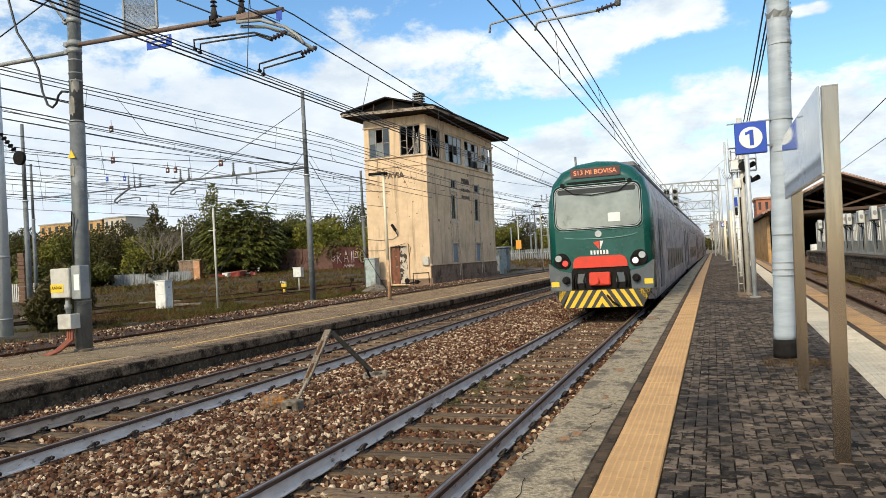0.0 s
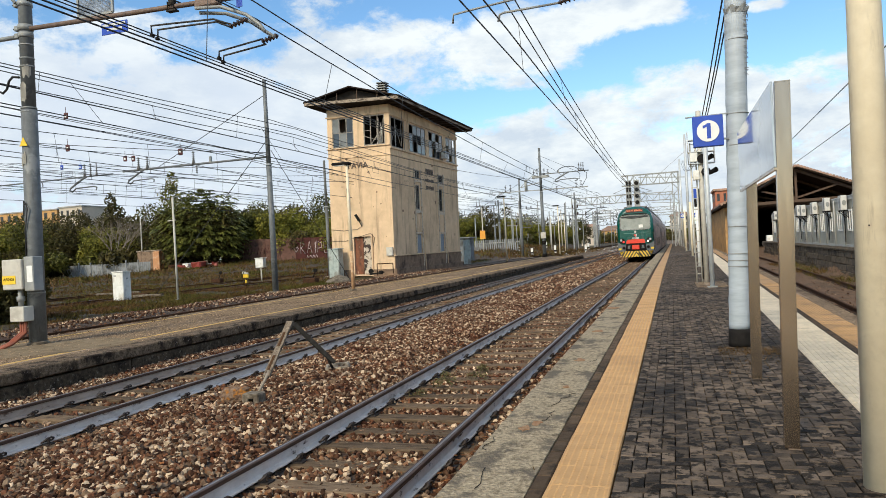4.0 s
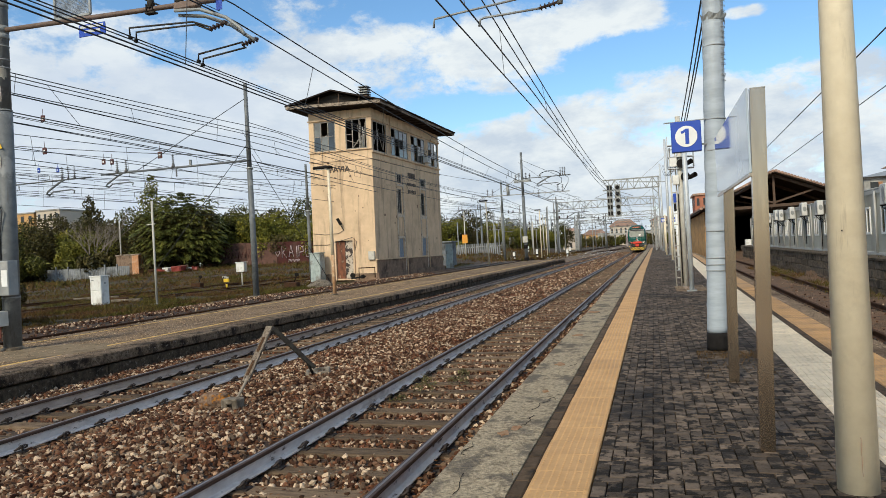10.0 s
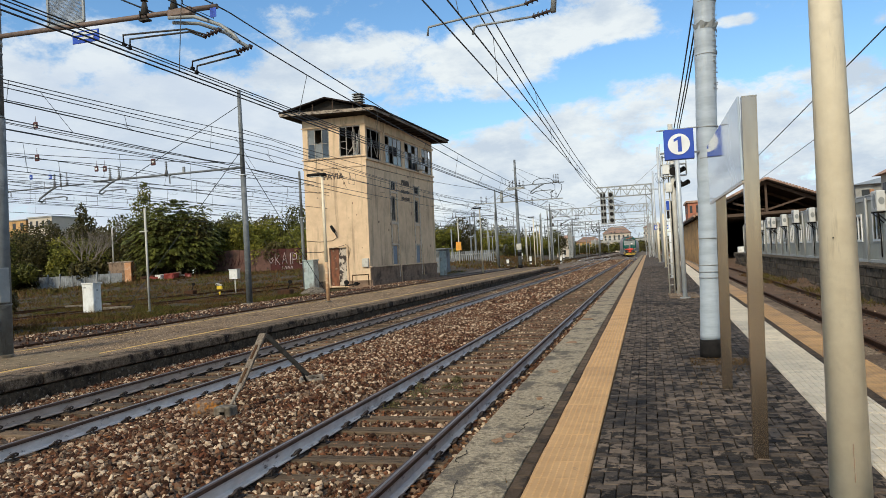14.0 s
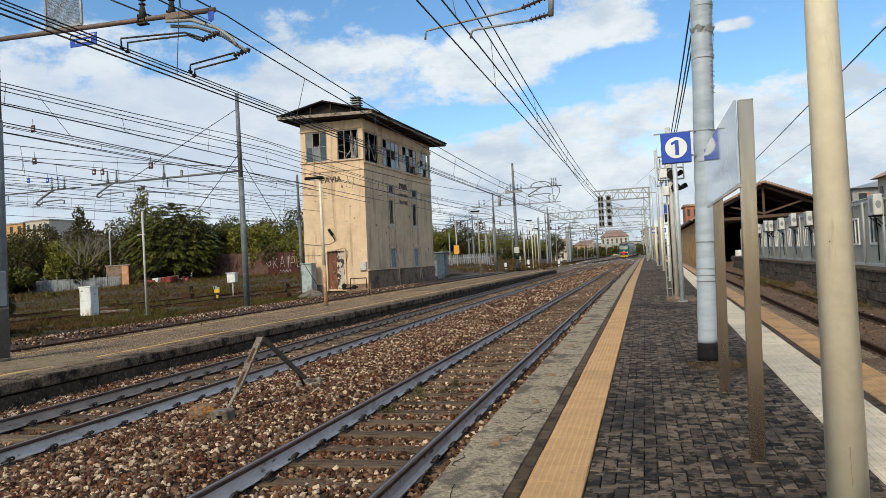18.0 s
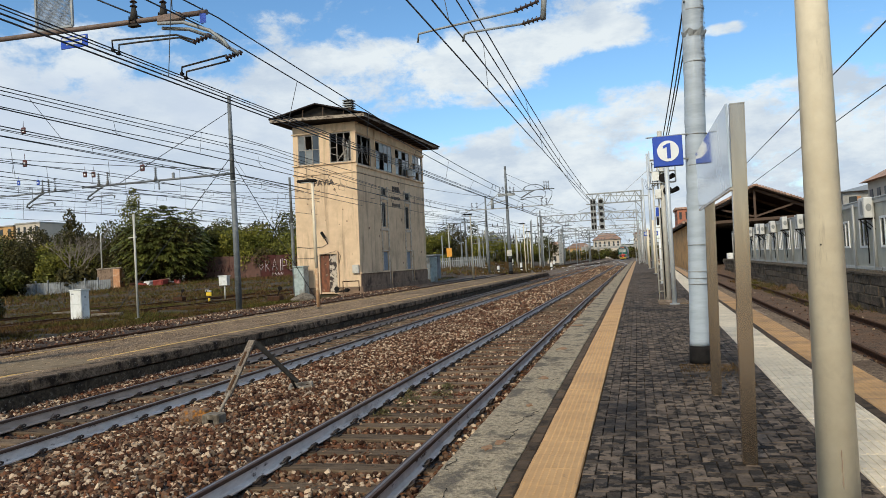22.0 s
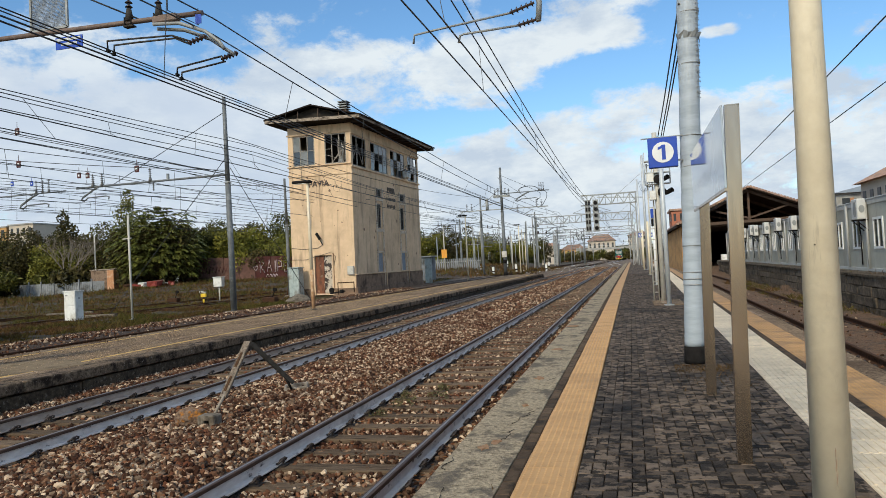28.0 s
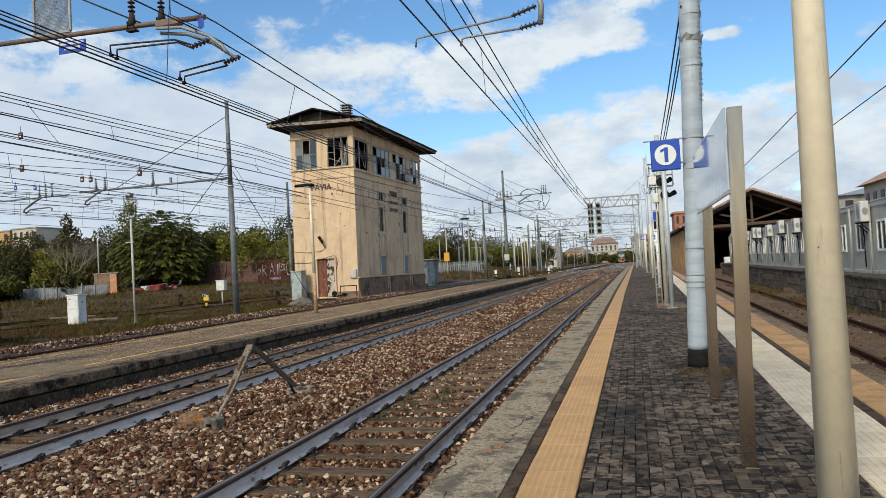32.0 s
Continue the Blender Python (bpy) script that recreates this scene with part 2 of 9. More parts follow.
M_RAILSIDE = mat("rail_side", (0.78, 0.71, 0.65), (0.62, 0.55, 0.5), 11, 0.75, 0.0, bump=0.3, spec=0.1, c3=(0.1, 0.065, 0.05), c3scale=9, c3amt=(0.6, 0.68), stretch=(1, 0.45, 1), detail=9.0, c4=(0.44, 0.37, 0.32), c4scale=2.0, c4amt=(0.54, 0.68))
M_RAILBROWN = mat("rail_side_brown", (0.52, 0.42, 0.345), (0.4, 0.31, 0.25), 11, 0.8, 0.0, bump=0.3, spec=0.1, c3=(0.14, 0.09, 0.065), c3scale=8, c3amt=(0.59, 0.68), stretch=(1, 0.45, 1), detail=9.0)
M_RUST = mat("rusty_iron", (0.085, 0.042, 0.024), (0.04, 0.026, 0.02), 14, 0.85, 0.2, bump=0.3, world=True)
M_CLIP = mat("rail_clip_iron", (0.06, 0.045, 0.038), (0.03, 0.024, 0.021), 20, 0.7, 0.3)
M_COPING = mat("coping_concrete", (0.46, 0.4, 0.32), (0.21, 0.178, 0.14), 30, 0.92, bump=1.0, bscale=46, c3=(0.12, 0.1, 0.078), c3scale=13, c3amt=(0.53, 0.68), world=True, detail=12.0, c4=(0.14, 0.115, 0.086), c4scale=2.6, c4amt=(0.52, 0.6), c4stretch=(1.0, 0.8, 1))
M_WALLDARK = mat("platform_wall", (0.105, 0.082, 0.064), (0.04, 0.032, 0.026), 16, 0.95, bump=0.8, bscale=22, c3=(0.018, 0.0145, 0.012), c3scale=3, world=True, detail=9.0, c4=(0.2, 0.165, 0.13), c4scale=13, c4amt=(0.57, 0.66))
M_PAVER = mat("paver", (0.135, 0.108, 0.093), (0.088, 0.07, 0.061), 18, 0.85, bump=0.5, bscale=70, c3=(0.02, 0.0165, 0.0145), c3scale=9, c3amt=(0.5, 0.55), rand=0.52, spec=0.2, world=True, c4=(0.024, 0.02, 0.0175), c4scale=0.8, c4amt=(0.49, 0.66))
M_PAVERJ = mat("paver_joined", (0.135, 0.108, 0.093), (0.088, 0.07, 0.061), 18, 0.85, bump=0.5, bscale=70, c3=(0.02, 0.0165, 0.0145), c3scale=9, c3amt=(0.5, 0.55), rand=0.52, spec=0.2, world=True, island=True, c4=(0.024, 0.02, 0.0175), c4scale=0.8, c4amt=(0.49, 0.66))
M_JOINT = mat("joint_dirt", (0.016, 0.013, 0.011), (0.008, 0.007, 0.006), 9, 0.95, world=True)
M_YTILE = mat("yellow_tactile", (0.5, 0.315, 0.155), (0.43, 0.268, 0.13), 5, 0.75, bump=0.15, bscale=50, c3=(0.32, 0.2, 0.1), c3scale=1.2, c3amt=(0.5, 0.8), rand=0.05, world=True, c4=(0.2, 0.13, 0.075), c4scale=18, c4amt=(0.62, 0.74))
M_OTILE = mat("tan_tactile", (0.44, 0.27, 0.125), (0.35, 0.215, 0.1), 4, 0.8, bump=0.2, c3=(0.23, 0.15, 0.09), c3scale=1.0, rand=0.08, world=True)
M_WTILE = mat("pale_tile", (0.66, 0.595, 0.51), (0.56, 0.5, 0.43), 12, 0.8, bump=0.2, c3=(0.4, 0.355, 0.3), c3scale=4.0, c3amt=(0.55, 0.75), rand=0.1, world=True, spec=0.3)
M_DSTRIP = mat("dark_strip", (0.105, 0.075, 0.055), (0.068, 0.05, 0.037), 12, 0.9, bump=0.4, rand=0.35, world=True, c3=(0.03, 0.024, 0.019), c3scale=6)
M_OLDPLAT = mat("old_platform", (0.37, 0.28, 0.21), (0.045, 0.032, 0.023), 30, 0.95, bump=1.0, bscale=40, c3=(0.085, 0.057, 0.041), c3scale=0.9, c3amt=(0.48, 0.66), world=True, detail=12.0, c4=(0.4, 0.3, 0.215), c4scale=2.6, c4amt=(0.57, 0.66), c4stretch=(1.8, 0.06, 1))
M_OLDEDGE = mat("old_edge_stone", (0.24, 0.185, 0.145), (0.07, 0.052, 0.041), 22, 0.95, bump=1.0, bscale=40, c3=(0.026, 0.02, 0.017), c3scale=3.2, c3amt=(0.46, 0.6), rand=0.2, world=True, detail=12.0, c4=(0.38, 0.31, 0.25), c4scale=18, c4amt=(0.6, 0.68))
M_OLDSLAB = mat("old_slab", (0.235, 0.19, 0.14), (0.17, 0.135, 0.098), 6, 0.92, bump=0.3, bscale=20, c3=(0.11, 0.088, 0.064), c3scale=2.2, c3amt=(0.5, 0.66), world=True, detail=9.0)
M_YLINE = mat("worn_yellow_paint", (0.72, 0.5, 0.19), (0.52, 0.36, 0.14), 9, 0.85, c3=(0.24, 0.17, 0.1), c3scale=2.6, c3amt=(0.52, 0.66), world=True)
M_PLASTER = mat("tower_plaster", (0.72, 0.53, 0.345), (0.62, 0.45, 0.29), 1.6, 0.9, bump=0.25, bscale=14, c3=(0.43, 0.31, 0.2), c3scale=0.55, c3amt=(0.5, 0.78), c4=(0.25, 0.175, 0.118), c4scale=2.4, c4amt=(0.53, 0.74), c4stretch=(1, 1, 0.1), detail=9.0)
M_PLINTH = mat("tower_plinth", (0.3, 0.2, 0.135), (0.2, 0.135, 0.092), 4, 0.95, bump=0.5, c3=(0.1, 0.07, 0.05), c3scale=1.1, c4=(0.4, 0.29, 0.2), c4scale=5, c4amt=(0.6, 0.7))
M_ROOFDARK = mat("roof_dark", (0.028, 0.02, 0.017), (0.016, 0.012, 0.011), 3, 0.9, bump=0.3)
M_FASCIA = mat("fascia_board", (0.4, 0.33, 0.26), (0.17, 0.135, 0.105), 5, 0.85, stretch=(1, 0.3, 3), c3=(0.06, 0.045, 0.035), c3scale=2.5, c3amt=(0.5, 0.62))
M_WFRAME = mat("window_frame_paint", (0.33, 0.3, 0.26), (0.16, 0.14, 0.12), 9, 0.7, bump=0.2)
# near-black: shade inside rooms and openings is put into this colour
M_INSHADE = mat("interior_shade", (0.03, 0.026, 0.023), (0.05, 0.043, 0.036), 2, 0.9)
M_JAMB = mat("pale_surround", (0.66, 0.56, 0.44), (0.5, 0.41, 0.32), 8, 0.9, bump=0.4, c3=(0.3, 0.23, 0.17), c3scale=4, c3amt=(0.52, 0.66), detail=9.0)
M_SHUT = mat("blue_grey_shutter", (0.25, 0.28, 0.32), (0.19, 0.21, 0.24), 6, 0.7)
M_DOORRUST = mat("rusty_door", (0.24, 0.085, 0.04), (0.11, 0.045, 0.025), 5, 0.8, bump=0.3, c3=(0.5, 0.36, 0.24), c3scale=1.7, c3amt=(0.58, 0.64), stretch=(1, 1, 0.5))
M_DOORPALE = mat("flaking_pale_door", (0.6, 0.52, 0.42), (0.42, 0.34, 0.26), 5, 0.8, bump=0.3, c3=(0.05, 0.035, 0.03), c3scale=2.4, c3amt=(0.5, 0.54))
M_GALV = mat("galvanised_steel", (0.56, 0.58, 0.59), (0.47, 0.49, 0.5), 6, 0.5, 0.2, bump=0.05)
M_GALVD = mat("weathered_galvanised", (0.3, 0.31, 0.305), (0.21, 0.215, 0.21), 4, 0.6, 0.15, bump=0.1, c3=(0.38, 0.38, 0.365), c3scale=2.0)
M_MAST = mat("old_mast_paint", (0.15, 0.16, 0.165), (0.1, 0.107, 0.11), 5, 0.6, 0.1, bump=0.15, c3=(0.2, 0.208, 0.21), c3scale=2.4, c3amt=(0.54, 0.6), c4=(0.07, 0.06, 0.052), c4scale=5, c4amt=(0.58, 0.7), c4stretch=(1, 1, 0.15))
M_CONCPOLE = mat("concrete_pole", (0.55, 0.52, 0.46), (0.44, 0.42, 0.37), 5, 0.85, bump=0.2)
M_WRAP = mat("grey_wrapped_pole", (0.42, 0.465, 0.51), (0.34, 0.38, 0.42), 3, 0.5, 0.0, bump=0.5, bscale=3.2, stretch=(0.7, 0.7, 3.2), c3=(0.3, 0.335, 0.37), c3scale=2.0)
M_BLACK = mat("black_rubber", (0.012, 0.011, 0.0105), (0.02, 0.018, 0.017), 12, 0.8, bump=0.2, spec=0.08)
M_CREAM = mat("cream_paint", (0.78, 0.68, 0.5), (0.7, 0.6, 0.43), 9, 0.5, bump=0.08, c3=(0.62, 0.53, 0.38), c3scale=5, c3amt=(0.55, 0.75), c4=(0.5, 0.42, 0.3), c4scale=16, c4amt=(0.6, 0.72), c4stretch=(1, 1, 0.09))
M_BRONZE = mat("bronze_anodised", (0.42, 0.335, 0.255), (0.34, 0.27, 0.205), 4, 0.22, 0.97, stretch=(6, 6, 0.4), c3=(0.29, 0.225, 0.17), c3scale=1.5, c3amt=(0.5, 0.75), rvar=0.05)
M_PANEL = mat("glossy_white_panel", (0.42, 0.47, 0.53), (0.37, 0.42, 0.47), 2, 0.05, spec=1.0, c3=(0.33, 0.37, 0.41), c3scale=2.2, rvar=0.02)
M_BLUE = mat("sign_blue", (0.012, 0.06, 0.42), (0.014, 0.055, 0.36), 5, 0.4)
M_WHITE = mat("white_paint", (0.78, 0.78, 0.76), (0.7, 0.7, 0.68), 6, 0.5)
M_WHITEBOX = mat("white_cabinet_paint", (0.78, 0.77, 0.73), (0.66, 0.65, 0.61), 3, 0.6, c3=(0.5, 0.47, 0.41), c3scale=2)
M_GREYBOX = mat("pale_grey_box", (0.56, 0.53, 0.465), (0.47, 0.445, 0.39), 5, 0.6, c3=(0.4, 0.37, 0.32), c3scale=3)
M_DARKBRICK = mat("dark_brown_brick", (0.17, 0.1, 0.068), (0.1, 0.062, 0.045), 6, 0.9, bump=0.4)
M_GREENBOX = mat("green_grey_cabinet", (0.42, 0.47, 0.45), (0.3, 0.35, 0.33), 3, 0.7, c3=(0.22, 0.2, 0.17), c3scale=1.5)
M_YELSIGN = mat("yellow_sign", (0.8, 0.55, 0.03), (0.72, 0.48, 0.03), 5, 0.5)
M_ORANGECAB = mat("orange_conduit", (0.27, 0.07, 0.032), (0.16, 0.05, 0.03), 8, 0.7)
M_WIRE = mat("dark_wire", (0.045, 0.045, 0.048), (0.03, 0.03, 0.03), 8, 0.5, 0.5)
M_STEELD = mat("dark_weathered_steel", (0.06, 0.056, 0.05), (0.034, 0.03, 0.027), 8, 0.85, 0.1, bump=0.2)
M_BEAMRUST = mat("brown_boom_paint", (0.2, 0.14, 0.11), (0.12, 0.085, 0.07), 6, 0.7, 0.2, bump=0.15)
M_INSULG = mat("grey_insulator", (0.17, 0.165, 0.16), (0.1, 0.095, 0.09), 6, 0.4)
M_INSUL = mat("brown_insulator", (0.06, 0.035, 0.03), (0.035, 0.025, 0.02), 6, 0.25)
M_TRAINGREEN = mat("train_green", (0.0, 0.074, 0.058), (0.001, 0.062, 0.049), 1.2, 0.26, c3=(0.01, 0.085, 0.07), c3scale=0.8, spec=0.6)
M_TRAINGREY = mat("train_grey", (0.1, 0.115, 0.125), (0.075, 0.085, 0.095), 2, 0.5, c3=(0.16, 0.15, 0.14), c3scale=1.5)
M_TRAINSIDE = mat("train_side_dirty", (0.52, 0.46, 0.44), (0.25, 0.21, 0.21), 5.5, 0.45, c3=(0.1, 0.08, 0.1), c3scale=2.6, c3amt=(0.51, 0.55), stretch=(1, 1, 0.7), c4=(0.56, 0.38, 0.3), c4scale=1.9, c4amt=(0.57, 0.6))
M_TRAINRED = mat("train_red", (0.72, 0.05, 0.022), (0.62, 0.045, 0.02), 3, 0.4, c3=(0.5, 0.06, 0.03), c3scale=2)
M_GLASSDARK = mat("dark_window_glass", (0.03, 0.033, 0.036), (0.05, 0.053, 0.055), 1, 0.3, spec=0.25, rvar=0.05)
# grey base and dark patches put reflections into the glass colour
M_WINDSCREEN = mat("windscreen_glass", (0.33, 0.36, 0.345), (0.2, 0.225, 0.22), 1.1, 0.08, spec=0.7, rvar=0.03, c3=(0.1, 0.11, 0.105), c3scale=1.6, c3amt=(0.58, 0.72))
M_DISPLAY = mat("display_dark_red", (0.1, 0.035, 0.03), (0.07, 0.028, 0.025), 30, 0.4)
M_CREASE = mat("pale_green_line", (0.12, 0.3, 0.27), (0.06, 0.2, 0.17), 9, 0.4)
M_LED = mat("orange_led", (1.0, 0.32, 0.14), (1.0, 0.28, 0.12), 3, 0.5, emit=0.32)
M_TAILRED = mat("tail_lamp_red", (0.9, 0.07, 0.05), (0.8, 0.05, 0.04), 3, 0.3, emit=0.35)
M_HEADWHITE = mat("head_lamp_white", (1.0, 0.85, 0.8), (1.0, 0.8, 0.75), 3, 0.2, emit=0.5)
M_LENS = mat("clear_lens", (0.5, 0.52, 0.52), (0.35, 0.37, 0.37), 6, 0.1)
M_PLOWY = mat("warning_yellow", (0.8, 0.52, 0.03), (0.7, 0.45, 0.03), 4, 0.55, c3=(0.45, 0.3, 0.08), c3scale=2.5, c3amt=(0.55, 0.75))
M_PLOWK = mat("warning_black", (0.03, 0.03, 0.028), (0.05, 0.045, 0.04), 4, 0.6)
M_UNDER = mat("bogie_dark", (0.045, 0.04, 0.035), (0.07, 0.055, 0.045), 5, 0.85, 0.2)
M_RETWALL = mat("retaining_wall", (0.15, 0.117, 0.085), (0.07, 0.056, 0.042), 9, 0.95, bump=1.0, bscale=16, c3=(0.03, 0.026, 0.018), c3scale=1.5, c3amt=(0.5, 0.66), rand=0.25, c4=(0.2, 0.165, 0.12), c4scale=3.5, c4amt=(0.58, 0.7))
M_CONT = mat("container_grey", (0.4, 0.395, 0.335), (0.34, 0.335, 0.285), 1.5, 0.5, rand=0.15, c3=(0.28, 0.27, 0.23), c3scale=0.8, c4=(0.22, 0.2, 0.165), c4scale=5, c4amt=(0.58, 0.75), c4stretch=(1, 1, 0.1))
M_ORANGESIGN = mat("orange_sign", (0.75, 0.33, 0.03), (0.62, 0.27, 0.03), 4, 0.6)
M_CONTF = mat("container_frame", (0.42, 0.42, 0.4), (0.35, 0.35, 0.335), 3, 0.5)
M_ACWHITE = mat("ac_white", (0.6, 0.59, 0.56), (0.5, 0.49, 0.46), 4, 0.5)
M_TILE = mat("roof_tile", (0.42, 0.26, 0.18), (0.3, 0.19, 0.14), 3, 0.9, bump=0.4, rand=0.3, c3=(0.2, 0.15, 0.12), c3scale=0.8)
# wood tone deepened to near black for shade under eaves and shed roof
M_SOFFIT = mat("shade_dark_boards", (0.05, 0.034, 0.025), (0.025, 0.018, 0.014), 6, 0.9, stretch=(4, 0.3, 1), bump=0.3)
M_TIMBER = mat("old_timber", (0.13, 0.085, 0.06), (0.07, 0.05, 0.038), 5, 0.85, stretch=(1, 0.2, 4), bump=0.3)
M_BRICK = mat("orange_brick", (0.5, 0.26, 0.13), (0.36, 0.18, 0.1), 6, 0.9, bump=0.4, rand=0.2, c4=(0.55, 0.44, 0.32), c4scale=1.3, c4amt=(0.54, 0.64))
M_REDWALL = mat("rust_red_wall", (0.078, 0.026, 0.023), (0.05, 0.02, 0.018), 1.2, 0.95, c3=(0.09, 0.05, 0.04), c3scale=0.5, bump=0.3)
M_PINKWALL = mat("faded_pink_wall", (0.145, 0.08, 0.063), (0.095, 0.052, 0.042), 1.4, 0.95, c3=(0.055, 0.036, 0.03), c3scale=0.45, bump=0.3, c4=(0.04, 0.032, 0.028), c4scale=1.5, c4amt=(0.55, 0.63))
M_FARWOOD = mat("far_wood", (0.075, 0.075, 0.04), (0.05, 0.055, 0.03), 0.25, 0.95, bump=0.5)
M_FENCE = mat("pale_concrete_fence", (0.27, 0.28, 0.29), (0.19, 0.2, 0.205), 2, 0.85, rand=0.12, c3=(0.1, 0.1, 0.097), c3scale=0.8)
M_BUILD = mat("pale_building", (0.55, 0.47, 0.38), (0.48, 0.42, 0.34), 0.4, 0.9)
M_BUILD2 = mat("ochre_building", (0.58, 0.35, 0.15), (0.46, 0.27, 0.115), 2.0, 0.9, c3=(0.3, 0.19, 0.1), c3scale=0.6, c3amt=(0.48, 0.66))
M_BUILDRED = mat("red_brick_building", (0.42, 0.17, 0.1), (0.35, 0.14, 0.09), 0.4, 0.9)
M_BRIDGE = mat("bridge_concrete", (0.42, 0.41, 0.38), (0.3, 0.29, 0.27), 0.5, 0.9, c3=(0.2, 0.19, 0.17), c3scale=0.3)
M_BARK = mat("bark", (0.11, 0.085, 0.065), (0.06, 0.048, 0.04), 6, 0.95, bump=0.5, stretch=(1, 1, 0.3))
M_TWIG = mat("bare_twig", (0.26, 0.22, 0.185), (0.18, 0.15, 0.125), 6, 0.95)
M_PALEBRICK = mat("pale_brick", (0.3, 0.215, 0.155), (0.17, 0.115, 0.08), 6, 0.9, bump=0.4, c3=(0.1, 0.07, 0.05), c3scale=1.6, c3amt=(0.48, 0.62))
M_LEAF = mat("leaf_green", (0.105, 0.1, 0.016), (0.05, 0.055, 0.011), 0.35, 0.6, rand=0.6, island=True, spec=0.25)
M_LEAFY = mat("leaf_yellow_green", (0.19, 0.17, 0.022), (0.1, 0.108, 0.017), 0.35, 0.6, rand=0.5, island=True, spec=0.25)
M_FROND = mat("frond_leaf", (0.15, 0.15, 0.028), (0.07, 0.082, 0.016), 0.5, 0.5, rand=0.6, island=True, spec=0.35)
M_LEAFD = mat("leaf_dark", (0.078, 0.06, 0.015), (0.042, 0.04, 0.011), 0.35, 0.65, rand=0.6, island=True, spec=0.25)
M_GRASS = mat("grass_blade", (0.062, 0.07, 0.013), (0.08, 0.066, 0.019), 0.9, 0.85, rand=0.6, island=True, world=True, c3=(0.095, 0.052, 0.024), c3scale=0.3, c3amt=(0.46, 0.58))
M_WEED = mat("weed_green", (0.1, 0.095, 0.03), (0.085, 0.06, 0.024), 3, 0.8, rand=0.6, island=True)
M_DRYGRASS = mat("dry_grass", (0.125, 0.078, 0.034), (0.062, 0.04, 0.018), 2, 0.85, rand=0.55, island=True, world=True)
M_LICHEN = mat("lichen_stone", (0.27, 0.185, 0.125), (0.1, 0.06, 0.04), 24, 0.95, bump=1.0, bscale=34, c3=(0.06, 0.036, 0.024), c3scale=9, detail=10.0, c4=(0.42, 0.17, 0.03), c4scale=9, c4amt=(0.5, 0.62))
M_ROT = mat("rotten_wood", (0.13, 0.07, 0.035), (0.06, 0.032, 0.018), 20, 0.95, bump=0.8, stretch=(4, 4, 0.6))
M_OLDWOOD = mat("grey_old_wood", (0.29, 0.235, 0.18), (0.13, 0.1, 0.075), 9, 0.9, bump=0.6, stretch=(6, 6, 0.5), c3=(0.07, 0.052, 0.04), c3scale=5, c3amt=(0.54, 0.64))
M_CONCBLOCK = mat("pale_block", (0.36, 0.31, 0.25), (0.22, 0.185, 0.145), 12, 0.9, bump=0.6, c3=(0.12, 0.095, 0.07), c3scale=5, c3amt=(0.5, 0.65))
M_CONC = mat("concrete_block", (0.25, 0.21, 0.16), (0.13, 0.107, 0.08), 9, 0.9, bump=0.6, c3=(0.07, 0.055, 0.04), c3scale=4, c3amt=(0.5, 0.65))
M_REDPLASTIC = mat("red_plastic", (0.26, 0.035, 0.022), (0.16, 0.025, 0.018), 4, 0.6)
M_GRAFFITI = mat("pale_spray_paint", (0.6, 0.5, 0.52), (0.5, 0.4, 0.42), 3, 0.7)
M_LETTER = mat("dark_letter", (0.1, 0.075, 0.06), (0.14, 0.105, 0.08), 6, 0.8)


# ---- mesh helpers ----
def box(bm, x0, x1, y0, y1, z0, z1, bev=0.0):
    vs = [bm.verts.new(p) for p in ((x0, y0, z0), (x1, y0, z0), (x1, y1, z0), (x0, y1, z0), (x0, y0, z1), (x1, y0, z1), (x1, y1, z1), (x0, y1, z1))]
    fs = [bm.faces.new([vs[i] for i in f]) for f in ((3, 2, 1, 0), (4, 5, 6, 7), (0, 1, 5, 4), (1, 2, 6, 5), (2, 3, 7, 6), (3, 0, 4, 7))]
    if bev:
        es = list({e for f in fs for e in f.edges})
        bmesh.ops.bevel(bm, geom=es, offset=bev, segments=1, affect="EDGES")
    return vs


def rod(bm, p0, p1, r0, r1=None, n=8, caps=True):
    p0, p1 = Vector(p0), Vector(p1)
    r1 = r0 if r1 is None else r1
    d = (p1 - p0).normalized()
    a = d.orthogonal().normalized()
    b = d.cross(a)
    rings = []
    for p, r in ((p0, r0), (p1, r1)):
        rings.append([bm.verts.new(p + (a * math.cos(2 * math.pi * k / n) + b * math.sin(2 * math.pi * k / n)) * r) for k in range(n)])
    for k in range(n):
        bm.faces.new((rings[0][k], rings[0][(k + 1) % n], rings[1][(k + 1) % n], rings[1][k])).smooth = n > 6
    if caps:
        bm.faces.new(rings[0][::-1]); bm.faces.new(rings[1])


def tube(bm, pts, r, n=6):
    """One bent tube through the points."""
    pts = [Vector(p) for p in pts]
    rings, a = [], None
    for i, p in enumerate(pts):
        d = (pts[min(i + 1, len(pts) - 1)] - pts[max(i - 1, 0)]).normalized()
        a = d.orthogonal().normalized() if a is None else (a - d * a.dot(d)).normalized()
        b = d.cross(a)
        rings.append([bm.verts.new(p + (a * math.cos(2 * math.pi * k / n) + b * math.sin(2 * math.pi * k / n)) * r) for k in range(n)])
    for s, t in zip(rings, rings[1:]):
        for k in range(n):
            bm.faces.new((s[k], s[(k + 1) % n], t[(k + 1) % n], t[k])).smooth = True
    bm.faces.new(rings[0][::-1]); bm.faces.new(rings[-1])


